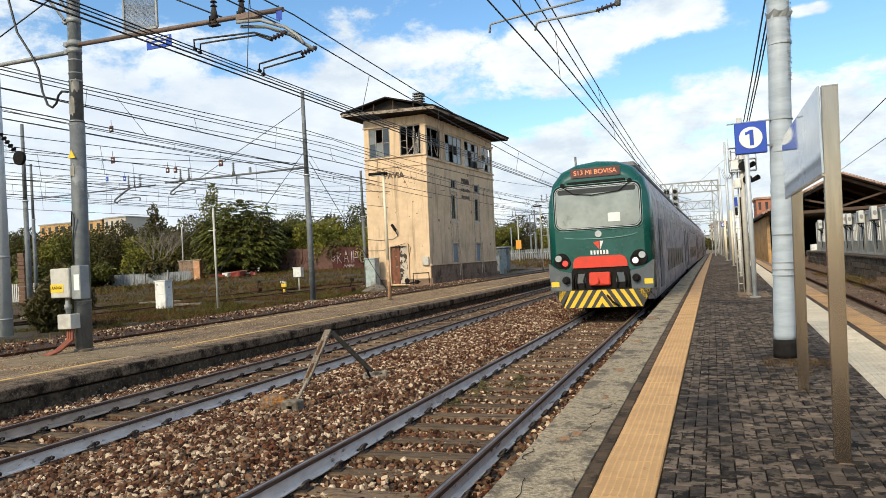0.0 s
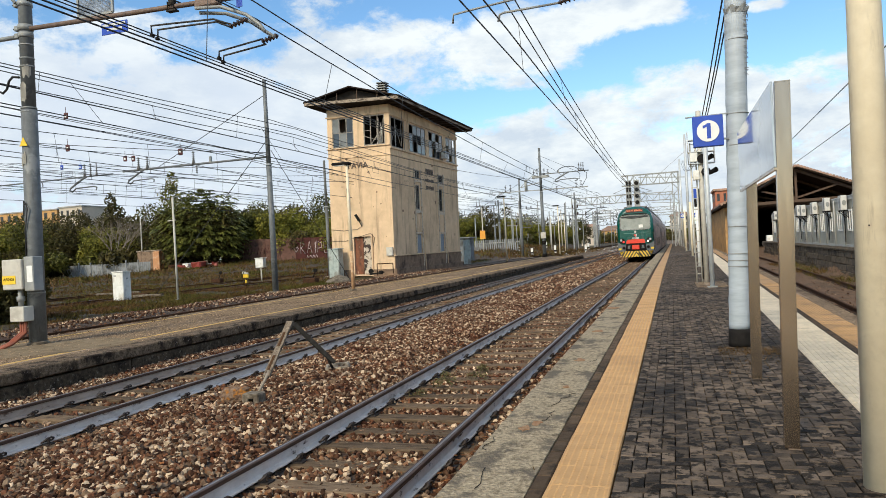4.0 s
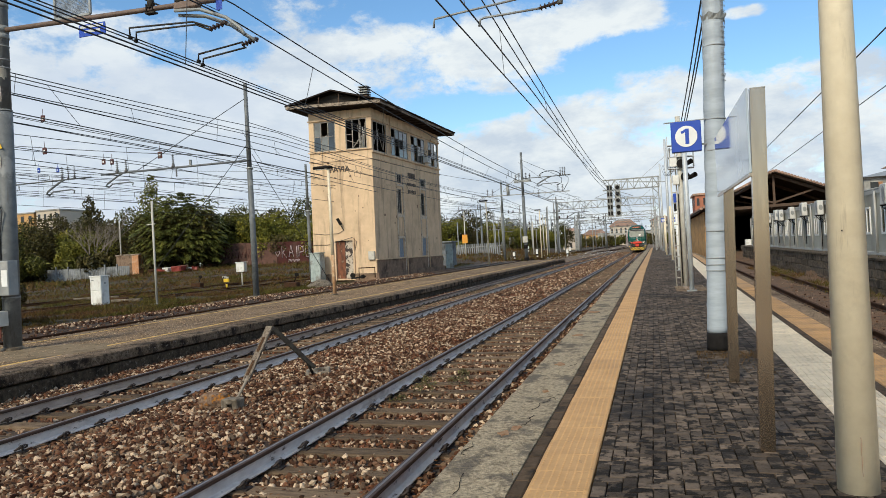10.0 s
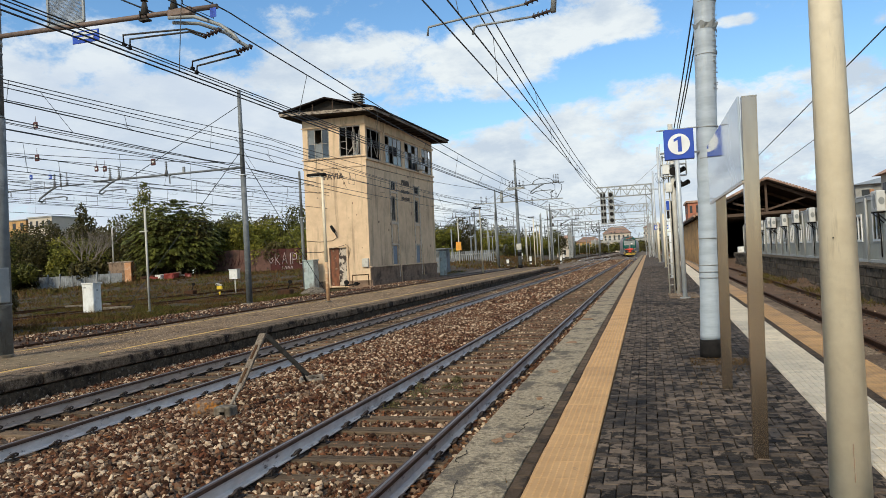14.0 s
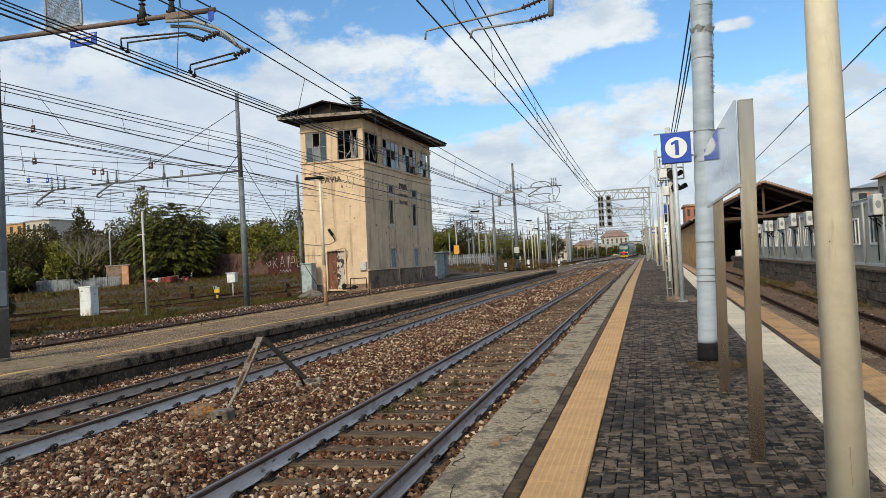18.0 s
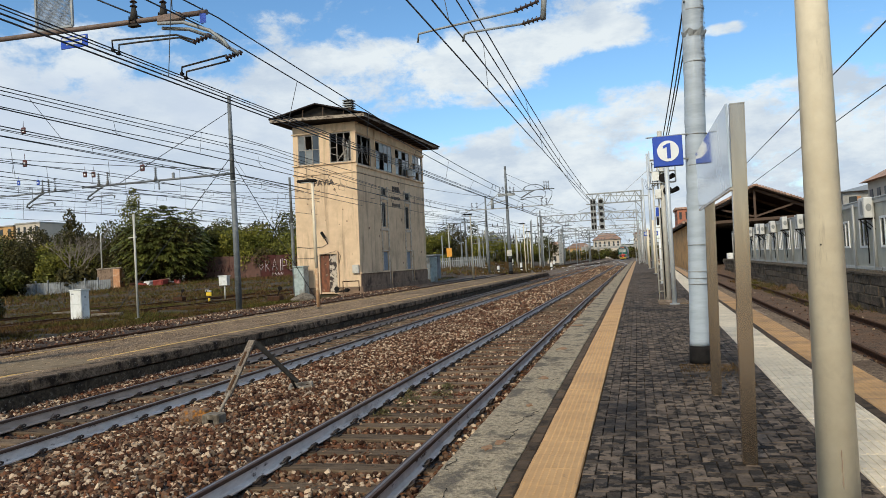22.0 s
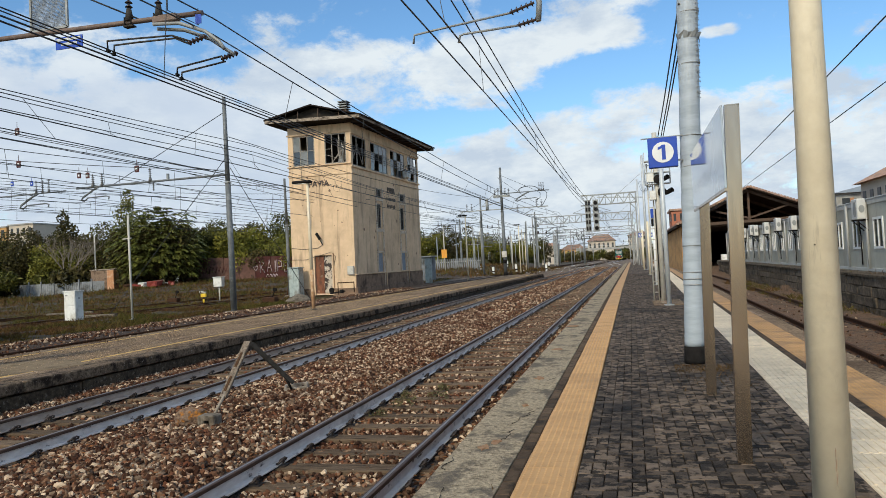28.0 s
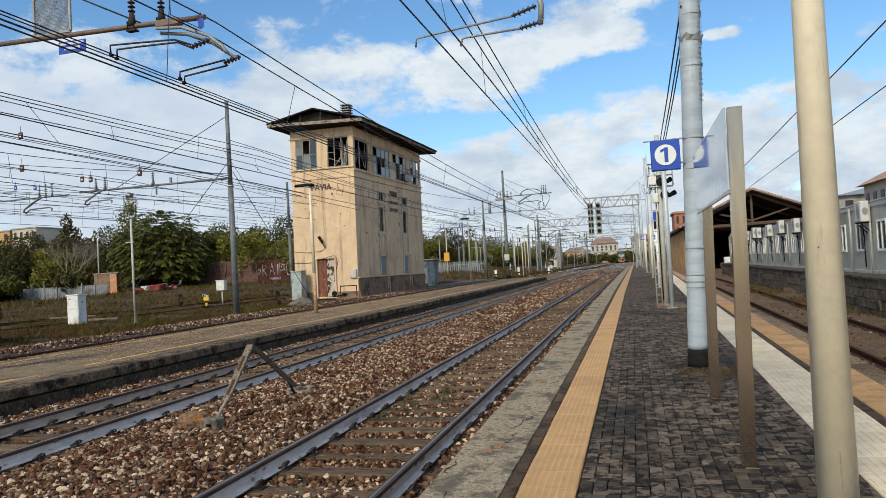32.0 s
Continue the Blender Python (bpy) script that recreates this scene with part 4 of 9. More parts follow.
def worn_stone(name, material, x0, x1, z0, z1, seed):
    """A long stone whose faces and arrises are chipped uneven."""
    bm = B()
    box(bm, x0, x1, -1.493, 1.493, z0, z1, 0.02)
    bmesh.ops.subdivide_edges(bm, edges=[e for e in bm.edges if e.calc_length() > 1.0], cuts=19)
    for v in bm.verts:
        n = noise.noise(Vector((v.co.x * 5 + seed, v.co.y * 4.2, v.co.z * 7 + seed)))
        n2 = noise.noise(Vector((v.co.x * 9 + seed, v.co.y * 11, v.co.z * 9)))
        k = 0.009 if v.co.x > 0.1 or v.co.z > z1 - 0.03 else 0.0
        v.co.x += k * (n + 0.6 * n2)
        v.co.z += 0.7 * k * (n2 - 0.4 * n)
    return mesh_of(name, bm, material)


edge_mes = [worn_stone("edge_stone", M_OLDEDGE, -0.27, 0.27, -0.185, 0.0, k * 3.7) for k in range(5)]
course_mes = [worn_stone("wall_stone", M_WALLDARK, -0.2, 0.225, -0.42, -0.203, 20 + k * 3.1) for k in range(4)]
edge = thing("old_platform_edge", pose(-6.82, 0, LZ + 0.004), "worn grey edge stones of the old platform", "kerb", kind="structure")
y = -4.0
k = 0
while y < OY1:
    for nm, mes, o in (("edge_stone", edge_mes, 0.0), ("wall_stone", course_mes, 1.3)):
        e = new(nm, mes[(k * 3 + k // 4) % len(mes)])
        e.parent = edge
        e.matrix_basis = pose(odrift(y + o) + random.uniform(-0.012, 0.012), y + o, random.uniform(-0.008, 0.006), 0, 0, random.uniform(-0.3, 0.3) - math.degrees(odrift(y + o + 0.5) - odrift(y + o - 0.5)))
    y += 3.0
    k += 1

# bare concrete slab round the mast foot and the crack along it
slab_rg = random.Random(61)
bm = B()
ring = []
for k in range(28):
    a = 2 * math.pi * k / 28
    r = 1 + 0.16 * slab_rg.uniform(-1, 1)
    ring.append((-8.75 + 1.5 * r * math.cos(a) + 0.35 * math.sin(a), 10.9 + 1.35 * r * math.sin(a)))
lo = [bm.verts.new((x, y, LZ - 0.02)) for x, y in ring]
hi = [bm.verts.new((x, y, LZ + 0.007)) for x, y in ring]
bm.faces.new(hi)
for k in range(28):
    bm.faces.new((lo[k], lo[(k + 1) % 28], hi[(k + 1) % 28], hi[k]))
tagged(new("concrete_slab", mesh_of("concrete_slab", bm, M_OLDSLAB)), "smooth grey-brown concrete slab on the old platform", "pavement", kind="structure")


# ---- signal tower ----
TX1, TY0, TZ = -14.43, 43.64, 0.22      # near corner beside the tracks
TW, TL, TH = 4.55, 13.4, 11.17


def panelled_wall(name, parent, u0, u1, z0, z1, holes, thick, place, material, label=""):
    """A wall with real openings: u along the wall, holes as (u0, u1, z0, z1); place maps (u, depth, z) to the tower's space."""
    us = sorted({u0, u1, *[h[0] for h in holes], *[h[1] for h in holes]})
    zs = sorted({z0, z1, *[h[2] for h in holes], *[h[3] for h in holes]})
    bm = B()
    grid = {}

    def vert(u, d, z):
        k = (round(u, 4), d, round(z, 4))
        if k not in grid:
            grid[k] = bm.verts.new(place(u, d, z))
        return grid[k]

    def isopen(a, b, c, d):
        m, n = (a + b) / 2, (c + d) / 2
        return m < u0 or m > u1 or n < z0 or n > z1 or any(h[0] < m < h[1] and h[2] < n < h[3] for h in holes)

    for i in range(len(us) - 1):
        for j in range(len(zs) - 1):
            a, b, c, d = us[i], us[i + 1], zs[j], zs[j + 1]
            if isopen(a, b, c, d):
                continue
            for dep in (0, thick):
                bm.faces.new((vert(a, dep, c), vert(b, dep, c), vert(b, dep, d), vert(a, dep, d)))
            for (p, q, r, s), nb in (((a, c, b, c), (a, b, c - 1e-3, c - 5e-4)), ((a, d, b, d), (a, b, d + 5e-4, d + 1e-3)),
                                     ((a, c, a, d), (a - 1e-3, a - 5e-4, c, d)), ((b, c, b, d), (b + 5e-4, b + 1e-3, c, d))):
                if isopen(*nb):
                    bm.faces.new((vert(p, 0, q), vert(r, 0, s), vert(r, thick, s), vert(p, thick, q)))
    return part(name, bm, material, parent, label)


tower = thing("signal_tower", pose(TX1, TY0, TZ, 0, 0.9, -2.3), "abandoned beige plastered railway signal tower with broken windows", "building")
F_WIN = ((0.36, 1.95, 8.58, 10.56), (2.68, 4.22, 8.58, 10.56))
S_WIN = ((0.26, 2.5, 8.42, 10.42), (3.28, 6.42, 8.42, 10.38), (7.1, 10.12, 8.42, 10.36), (10.85, 13.12, 8.42, 10.38))
S_SLIT = ((3.98, 4.96, 6.62, 7.22), (8.78, 9.76, 6.62, 7.22), (4.02, 4.82, 4.42, 6.16), (8.72, 9.58, 4.42, 6.14))
SLITS = (4.5, 9.2)
F_HOLES = [*F_WIN, (1.69, 2.95, 0.1, 2.62)]
S_HOLES = [*S_WIN, *S_SLIT, (4.0, 4.95, 1.35, 2.66), (8.74, 9.7, 1.35, 2.68)]
panelled_wall("front_wall", tower, 0, TW, 0, TH, F_HOLES, 0.12, lambda u, d, z: (u - TW, d, z), M_PLASTER, "sunlit beige plaster wall with a door")
panelled_wall("side_wall", tower, 0.12, TL, 0, TH, S_HOLES, 0.12, lambda u, d, z: (-d, u, z), M_PLASTER, "stained beige plaster wall with tall slits")
for nm, (x0, x1, y0, y1) in (("back_wall", (-TW, -0.35, TL - 0.35, TL)), ("far_wall", (-TW, -TW + 0.35, 0.35, TL - 0.35))):
    bm = B(); box(bm, x0, x1, y0, y1, 0, TH); part(nm, bm, M_PLASTER, tower)
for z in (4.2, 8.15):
    bm = B(); box(bm, -TW + 0.36, -0.36, 0.36, TL - 0.36, z, z + 0.2); part("floor_slab", bm, M_INSHADE, tower)
bm = B(); box(bm, -TW + 0.36, -0.36, 0.36, TL - 0.36, 10.9, 11.05); part("ceiling_slab", bm, M_INSHADE, tower)
# invented dark backings so the openings look shaded
bm = B(); box(bm, -TW + 1.6, -TW + 1.7, 0.4, TL - 0.4, 8.36, 10.88); part("inner_wall", bm, M_INSHADE, tower)
bm = B(); box(bm, -0.95, -0.9, 0.4, TL - 0.4, 0.1, 8.1); part("inner_wall", bm, M_INSHADE, tower)
# bands and plinth
bm = B()
box(bm, -TW - 0.05, 0.05, -0.05, TL + 0.05, 7.86, 7.98, 0.01); part("string_course", bm, M_PLASTER, tower, "thin moulded band under the windows")
for y_ in (-0.09, TL + 0.03):
    bm = B(); box(bm, -TW - 0.07, 0.09, y_, y_ + 0.06, 10.6, 10.68, 0.01); part("lintel_band", bm, M_PLASTER, tower)
bm = B(); box(bm, 0.0, 0.09, -0.03, TL + 0.03, 10.46, 10.56, 0.01); part("lintel_band", bm, M_PLASTER, tower)
bm = B(); box(bm, -TW - 0.07, 0.0, -0.1, 0.0, 8.5, 8.57, 0.01); part("sill_band", bm, M_PLASTER, tower)
bm = B(); box(bm, 0.0, 0.1, -0.1, TL + 0.03, 8.28, 8.4, 0.01); part("sill_band", bm, M_PLASTER, tower)
bm = B()
box(bm, -TW - 0.07, -2.92, -0.07, 0.0, -0.4, 0.42, 0.01)
box(bm, -1.6, 0.07, -0.07, 0.0, -0.4, 0.42, 0.01)
part("plinth", bm, M_PLINTH, tower, "stained cement plinth")
bm = B(); box(bm, 0.0, 0.06, 0.0, TL, -0.4, 1.24, 0.01); part("plinth", bm, M_PLINTH, tower, "stained cement plinth")
bm = B(); box(bm, 0.06, 0.16, -0.02, TL + 0.1, -0.4, 0.42, 0.02); part("plinth_foot", bm, M_PLINTH, tower)
bm = B(); box(bm, 0.0, 0.12, -0.02, TL, 1.24, 1.32, 0.01); part("plinth_ledge", bm, M_PLASTER, tower)
for u in SLITS:
    for du in (-0.6, 0.6):
        bm = B(); box(bm, 0.0, 0.075, u + du - 0.06, u + du + 0.06, 0.06 if du > 0 else 1.33, 7.3, 0.008); part("slit_jamb", bm, M_JAMB, tower, "moulded plaster surround")
    for z0, z1 in ((4.16, 4.36), (2.7, 2.8), (6.36, 6.5)):
        bm = B(); box(bm, 0.0, 0.09, u - 0.68, u + 0.68, z0, z1, 0.008); part("slit_sill", bm, M_JAMB, tower)
    bm = B(); box(bm, -0.09, -0.05, u - 0.52, u + 0.5, 1.33, 2.7); part("shutter", bm, M_SHUT, tower, "blue-grey closed shutter")


def casement(u0, u1, z0, z1, place, nu, nz, broken, seed):
    """A window: frame, mullions, and panes of which some are broken away."""
    rg = random.Random(seed)
    w = thing("window", pose(0, 0, 0), "", "")
    w.parent = tower
    w.name = "window"
    bm = B()
    def bx(a, b, c, d, t0=0.015, t1=0.06):
        vs = [place(*p) for p in ((a, t0, c), (b, t0, c), (b, t1, c), (a, t1, c), (a, t0, d), (b, t0, d), (b, t1, d), (a, t1, d))]
        vs = [bm.verts.new(v) for v in vs]
        for f in ((3, 2, 1, 0), (4, 5, 6, 7), (0, 1, 5, 4), (1, 2, 6, 5), (2, 3, 7, 6), (3, 0, 4, 7)):
            bm.faces.new([vs[i] for i in f])
    f = 0.07
    bx(u0, u1, z0, z0 + f); bx(u0, u1, z1 - f, z1); bx(u0, u0 + f, z0 + f, z1 - f); bx(u1 - f, u1, z0 + f, z1 - f)
    for i in range(1, nu):
        u = u0 + (u1 - u0) * i / nu
        if rg.random() > 0.2 * broken:
            bx(u - 0.03, u + 0.03, z0 + f, z1 - f)
    for j in range(1, nz):
        z = z0 + (z1 - z0) * j / nz
        for i in range(nu):
            if rg.random() > 0.5 * broken:
                bx(u0 + (u1 - u0) * i / nu + 0.03, u0 + (u1 - u0) * (i + 1) / nu - 0.03, z - 0.015, z + 0.015, 0.025, 0.05)
    ob = part("window_frame", bm, M_WFRAME, w)
    for i in range(nu):
        for j in range(nz):
            if rg.random() < broken:
                continue
            a, b = u0 + (u1 - u0) * i / nu + 0.03, u0 + (u1 - u0) * (i + 1) / nu - 0.03
            c, d = z0 + (z1 - z0) * j / nz + 0.02, z0 + (z1 - z0) * (j + 1) / nz - 0.02
            bm = B()
            bx(a, b, c, d, 0.035, 0.041)
            part("pane", bm, M_PANEGLASS if rg.random() < 0.85 else M_PANEDUST, w)
    return w


M_PANEGLASS = mat("pane_glass", (0.03, 0.036, 0.042), (0.018, 0.021, 0.025), 1, 0.06, spec=0.8, rvar=0.03)
M_SLITSHADE = mat("slit_shade", (0.012, 0.011, 0.01), (0.022, 0.02, 0.018), 3, 0.5, spec=0.1)
M_PANEDUST = mat("dusty_pane", (0.2, 0.21, 0.21), (0.1, 0.108, 0.11), 2, 0.3, rvar=0.1)
PF = lambda u, d, z: (u - TW, d, z)
PS = lambda u, d, z: (-d, u, z)
casement(*F_WIN[0], PF, 3, 2, 0.3, 5)
casement(*F_WIN[1], PF, 3, 2, 0.95, 6)
casement(*S_WIN[0], PS, 3, 2, 0.95, 7)
for w_, sd in zip(S_WIN[1:], (8, 9, 10)):
    casement(*w_, PS, 4 if sd < 10 else 3, 3, 0.3, sd)
# torn curtains and broken glazing bars behind the empty windows
rg = random.Random(77)
for k in range(9):
    front = k < 5
    a_, b_, z0, z1 = F_WIN[k % 2] if front else S_WIN[k % 4]
    u = rg.uniform(a_ + 0.2, b_ - 0.35)
    wd, hh = rg.uniform(0.12, 0.3), rg.uniform(0.5, 1.5)
    bm = B()
    st = [(u + wd * q / 4, 0.16 + 0.03 * (q % 2), rg.uniform(-0.2, 0.2)) for q in range(5)]
    top_ = [bm.verts.new((PF if front else PS)(p, d_, z0 + hh + w_)) for p, d_, w_ in st]
    bot_ = [bm.verts.new((PF if front else PS)(p + rg.uniform(-0.1, 0.1), d_, z0 + 0.02)) for p, d_, w_ in st]
    for q in range(4):
        bm.faces.new((bot_[q], bot_[q + 1], top_[q + 1], top_[q]))
    bmesh.ops.solidify(bm, geom=bm.faces[:], thickness=0.01)
    part("torn_curtain", bm, M_WHITEBOX, tower, "torn pale curtain behind a broken window")
for k in range(14):
    front = k % 3 > 0
    a_, b_, z0, z1 = F_WIN[1] if front else S_WIN[0]
    p, q = (rg.uniform(a_, b_), rg.uniform(z0, z0 + 0.5)), (rg.uniform(a_, b_), rg.uniform(z0 + 0.6, z1))
    if k % 2:
        q = (p[0] + rg.uniform(-0.08, 0.08), q[1])
    pl = PF if front else PS
    bm = B(); bar(bm, pl(p[0], 0.08, p[1]), pl(q[0], 0.1, q[1]), 0.035, 0.035); part("broken_bar", bm, M_WFRAME, tower, "broken glazing bar")
# near-black sheets close the slits, putting the shade inside into colour
for u0, u1, z0, z1 in S_SLIT:
    casement(u0, u1, z0, z1, PS, 2, 2, 1.0, int(u0 * 10))
    bm = B(); box(bm, -0.085, -0.075, u0, u1, z0, z1); part("pane", bm, M_SLITSHADE, tower, "dark sheet standing for shade in the empty slit")
# door: one rusty leaf, one pale flaking leaf, frame
bm = B(); box(bm, -2.84, -2.24, 0.05, 0.11, 0.1, 2.6, 0.01); door = part("door_leaf", bm, M_DOORRUST, tower, "rust-brown sheet door leaf")
bm = B(); box(bm, -2.22, -1.62, 0.05, 0.11, 0.1, 2.6, 0.01); part("door_leaf", bm, M_DOORPALE, tower, "flaking pale door leaf with graffiti")
bm = B()
box(bm, -2.96, -2.85, -0.1, 0.1, 0.0, 2.74); box(bm, -1.61, -1.5, -0.1, 0.1, 0.0, 2.74); box(bm, -2.85, -1.61, -0.1, 0.1, 2.61, 2.74)
part("door_frame", bm, M_PLASTER, tower)
# roof: low gable with deep eaves
OV, OF, EAVE_FIT = 1.08, 1.0, 0.2          # eaves, front overhang, rise of the left eave to fit the camera's view
EZ = TH + 0.3


def slab(name, quad, thick, material, label=""):
    """A flat slab under the four corners given."""
    bm = B()
    a = [bm.verts.new(p) for p in quad]
    b = [bm.verts.new((p[0], p[1], p[2] - thick)) for p in quad]
    bm.faces.new(a); bm.faces.new(b[::-1])
    for k in range(4):
        bm.faces.new((a[k], b[k], b[(k + 1) % 4], a[(k + 1) % 4]))
    return part(name, bm, material, tower, label)


XL, XR, XM, YF, YB = -TW - OV, OV, -TW / 2, -OF, TL + 1.0
slab("soffit", [(XL, YF, TH + 0.1 + EAVE_FIT), (XR, YF, TH + 0.1), (XR, YB, TH + 0.1), (XL, YB, TH + 0.1 + EAVE_FIT)], 0.08, M_SOFFIT, "dark boarded soffit")
slab("roof_slope", [(XL - 0.06, YF - 0.08, EZ + EAVE_FIT), (XM, YF - 0.08, EZ + 0.92), (XM, YB + 0.1, EZ + 0.92), (XL - 0.06, YB + 0.1, EZ + EAVE_FIT)], 0.09, M_ROOFDARK, "dark shallow roof slope with deep eaves")
slab("roof_slope", [(XM, YF - 0.08, EZ + 0.92), (XR + 0.06, YF - 0.08, EZ), (XR + 0.06, YB + 0.1, EZ), (XM, YB + 0.1, EZ + 0.92)], 0.09, M_ROOFDARK, "dark shallow roof slope with deep eaves")
# near-black panels stand for the shade in the open gables
for y_ in (YF + 0.5, YB - 0.5):
    bm = B()
    plate_ = [(XL + 0.1, EZ + EAVE_FIT - 0.18), (XR - 0.1, EZ - 0.18), (XM, EZ + 0.8)]
    va, vb = [bm.verts.new((x, y_, z)) for x, z in plate_], [bm.verts.new((x, y_ + 0.06, z)) for x, z in plate_]
    bm.faces.new(va); bm.faces.new(vb[::-1])
    for k in range(3):
        bm.faces.new((va[k], vb[k], vb[(k + 1) % 3], va[(k + 1) % 3]))
    part("gable_panel", bm, M_INSHADE, tower, "dark panel standing for the shaded open gable")
for k in range(4):
    x = XL + 0.9 + k * 1.45
    zt = EZ + 0.8 * (1 - abs(x - XM) / (XM - XL))
    bm = B(); bar(bm, (x, YF + 0.1, EZ - 0.1), (x + 0.05, YF + 0.1, zt), 0.05, 0.05); part("gable_stud", bm, M_TIMBER, tower)
bm = B(); bar(bm, (XL, YF - 0.03, TH + 0.14 + EAVE_FIT), (XR + 0.03, YF - 0.03, TH + 0.14), 0.05, 0.2); part("fascia", bm, M_FASCIA, tower, "weathered pale fascia board")
bm = B(); bar(bm, (XR + 0.03, YF - 0.05, TH + 0.12), (XR + 0.03, YB, TH + 0.12), 0.05, 0.17); part("fascia", bm, M_FASCIA, tower, "weathered pale fascia board")
bm = B(); tube(bm, [(XR + 0.11, YF, TH + 0.24), (XR + 0.11, YB, TH + 0.24)], 0.06, 8); part("gutter", bm, M_ROOFDARK, tower)
for k in range(14):
    y_ = YF + 0.5 + k * 1.05
    bm = B(); bar(bm, (0.0, y_, TH + 0.0), (XR, y_, TH + 0.0), 0.07, 0.09); part("rafter_end", bm, M_SOFFIT, tower)
bm = B(); box(bm, -2.0, -1.42, 2.7, 3.28, EZ + 0.55, EZ + 1.2, 0.02); ch = part("chimney", bm, M_PLINTH, tower, "short square chimney with louvred slabs")
for k in range(4):
    bm = B(); box(bm, -2.06, -1.36, 2.64, 3.34, EZ + 1.26 + k * 0.17, EZ + 1.33 + k * 0.17, 0.015); part("louvre_slab", bm, M_GALVD, ch)
bm = B(); box(bm, -1.94, -1.48, 2.76, 3.22, EZ + 1.2, EZ + 1.8); part("flue", bm, M_INSHADE, ch)
# lettering, partly lost
lt = part("lettering", text_mesh("PAVIA", 0.56, 0.03, M_LETTER), M_LETTER, tower, "dark station name letters on plaster", pose(-2.38, -0.03, 7.32))
part("lettering", text_mesh("PAVIA", 0.62, 0.03, M_LETTER), M_LETTER, tower, "dark station name letters on plaster", pose(0.03, 6.92, 7.24, 0, 0, 90) @ Matrix.Diagonal((0.9, 1, 1, 1)))
rg = random.Random(4)
for z, w, hh in ((6.62, 1.8, 0.13), (6.1, 1.6, 0.14)):
    u = 6.92 - w / 2
    while u < 6.9 + w / 2:
        lw = rg.uniform(0.12, 0.2)
        bm = B(); box(bm, 0.0, 0.03, u, u + lw, z - hh * rg.uniform(0.7, 1.0), z + hh * rg.uniform(0.6, 1.0)); part("lettering_bar", bm, M_LETTER, tower)
        u += lw + 0.1
# broken patches and small marks on the plaster
for k in range(26):
    front = k < 14
    u, z, r = (rg.uniform(-4.3, -0.2), rg.uniform(0.9, 8.4), rg.uniform(0.03, 0.11)) if front else (rg.uniform(0.6, 12.8), rg.uniform(1.6, 8.2), rg.uniform(0.03, 0.13))
    bm = B()
    ring = [(u + r * rg.uniform(0.6, 1.3) * math.cos(a_), z + r * rg.uniform(0.6, 1.3) * math.sin(a_)) for a_ in [6.28 * j / 7 for j in range(7)]]
    lo_ = [bm.verts.new((p, -0.006, q) if front else (0.006, p, q)) for p, q in ring]
    hi_ = [bm.verts.new((p, 0.01, q) if front else (-0.01, p, q)) for p, q in ring]
    bm.faces.new(lo_)
    for j in range(7):
        bm.faces.new((lo_[j], hi_[j], hi_[(j + 1) % 7], lo_[(j + 1) % 7]))
    part("plaster_scar", bm, M_PLINTH, tower)
# floodlight, box, pipes and cables on the front
bm = B(); bar(bm, (-2.55, -0.3, 4.06), (-2.3, -0.3, 3.66), 0.16, 0.14); rod(bm, (-2.35, -0.3, 3.7), (-2.24, -0.06, 3.3), 0.03); part("floodlight", bm, M_BLACK, tower, "broken black floodlight")
bm = B(); box(bm, -0.5, -0.06, -0.16, 0, 1.28, 1.84, 0.02); part("meter_box", bm, M_GREYBOX, tower)
for u, z0, z1 in ((5.2, 0.0, 2.9), (9.95, 0.4, 2.8), (2.9, 8.5, 11.0)):
    bm = B(); rod(bm, (0.16, u, z0), (0.12, u, z1), 0.04); part("downpipe", bm, M_PLASTER, tower)
bm = B(); box(bm, 0.1, 0.5, 9.35, 10.15, 8.5, 9.08, 0.03); ac = part("air_conditioner", bm, M_ACWHITE, tower, "white outdoor air conditioner")
bm = B(); disc(bm, (0.51, 9.65, 8.8), 0.22, 0.22, 0.02, (1, 0, 0)); part("fan_grille", bm, M_GALVD, ac)
bm = B()
tube(bm, [(-TW, -0.03, 3.17), (-3.6, -0.03, 3.05), (-2.6, -0.03, 3.1), (-2.25, -0.03, 3.3)], 0.013, 5)
tube(bm, [(-TW, -0.03, 2.4), (-3.5, -0.03, 2.36), (-2.9, -0.1, 2.5), (-1.6, -0.13, 2.8), (-1.35, -0.03, 2.5), (-1.5, -0.03, 1.9)], 0.013, 5)
part("cable", bm, M_WIRE, tower)

# ---- train ----
def train_section(k=1.0):
    """Half outline of the double-deck body from the sill to the crown: (x, z)."""
    return [(1.36, 0.42), (1.40, 0.75), (1.41, 2.7), (1.38, 3.2), (1.24, 3.7), (0.98, 4.02), (0.55, 4.2), (0.0, 4.26)]


def body_mesh(bm, y0, y1, scale=1.0, nose=0.0):
    half = train_section()
    ring = [(-x, z) for x, z in half] + [(x, z) for x, z in half[-2::-1]]
    rings = []
    for y in (y0, y1):
        rings.append([bm.verts.new((x, y, z)) for x, z in ring])
    n = len(ring)
    for k in range(n - 1):
        bm.faces.new((rings[0][k], rings[0][k + 1], rings[1][k + 1], rings[1][k]))
    bm.faces.new((rings[0][0], rings[1][0], rings[1][-1], rings[0][-1]))
    bm.faces.new(rings[1])
    bm.faces.new(rings[0][::-1])


CAR = 25.0
M_TRAINROOF = mat("train_roof", (0.2, 0.2, 0.2), (0.13, 0.13, 0.13), 2, 0.7)


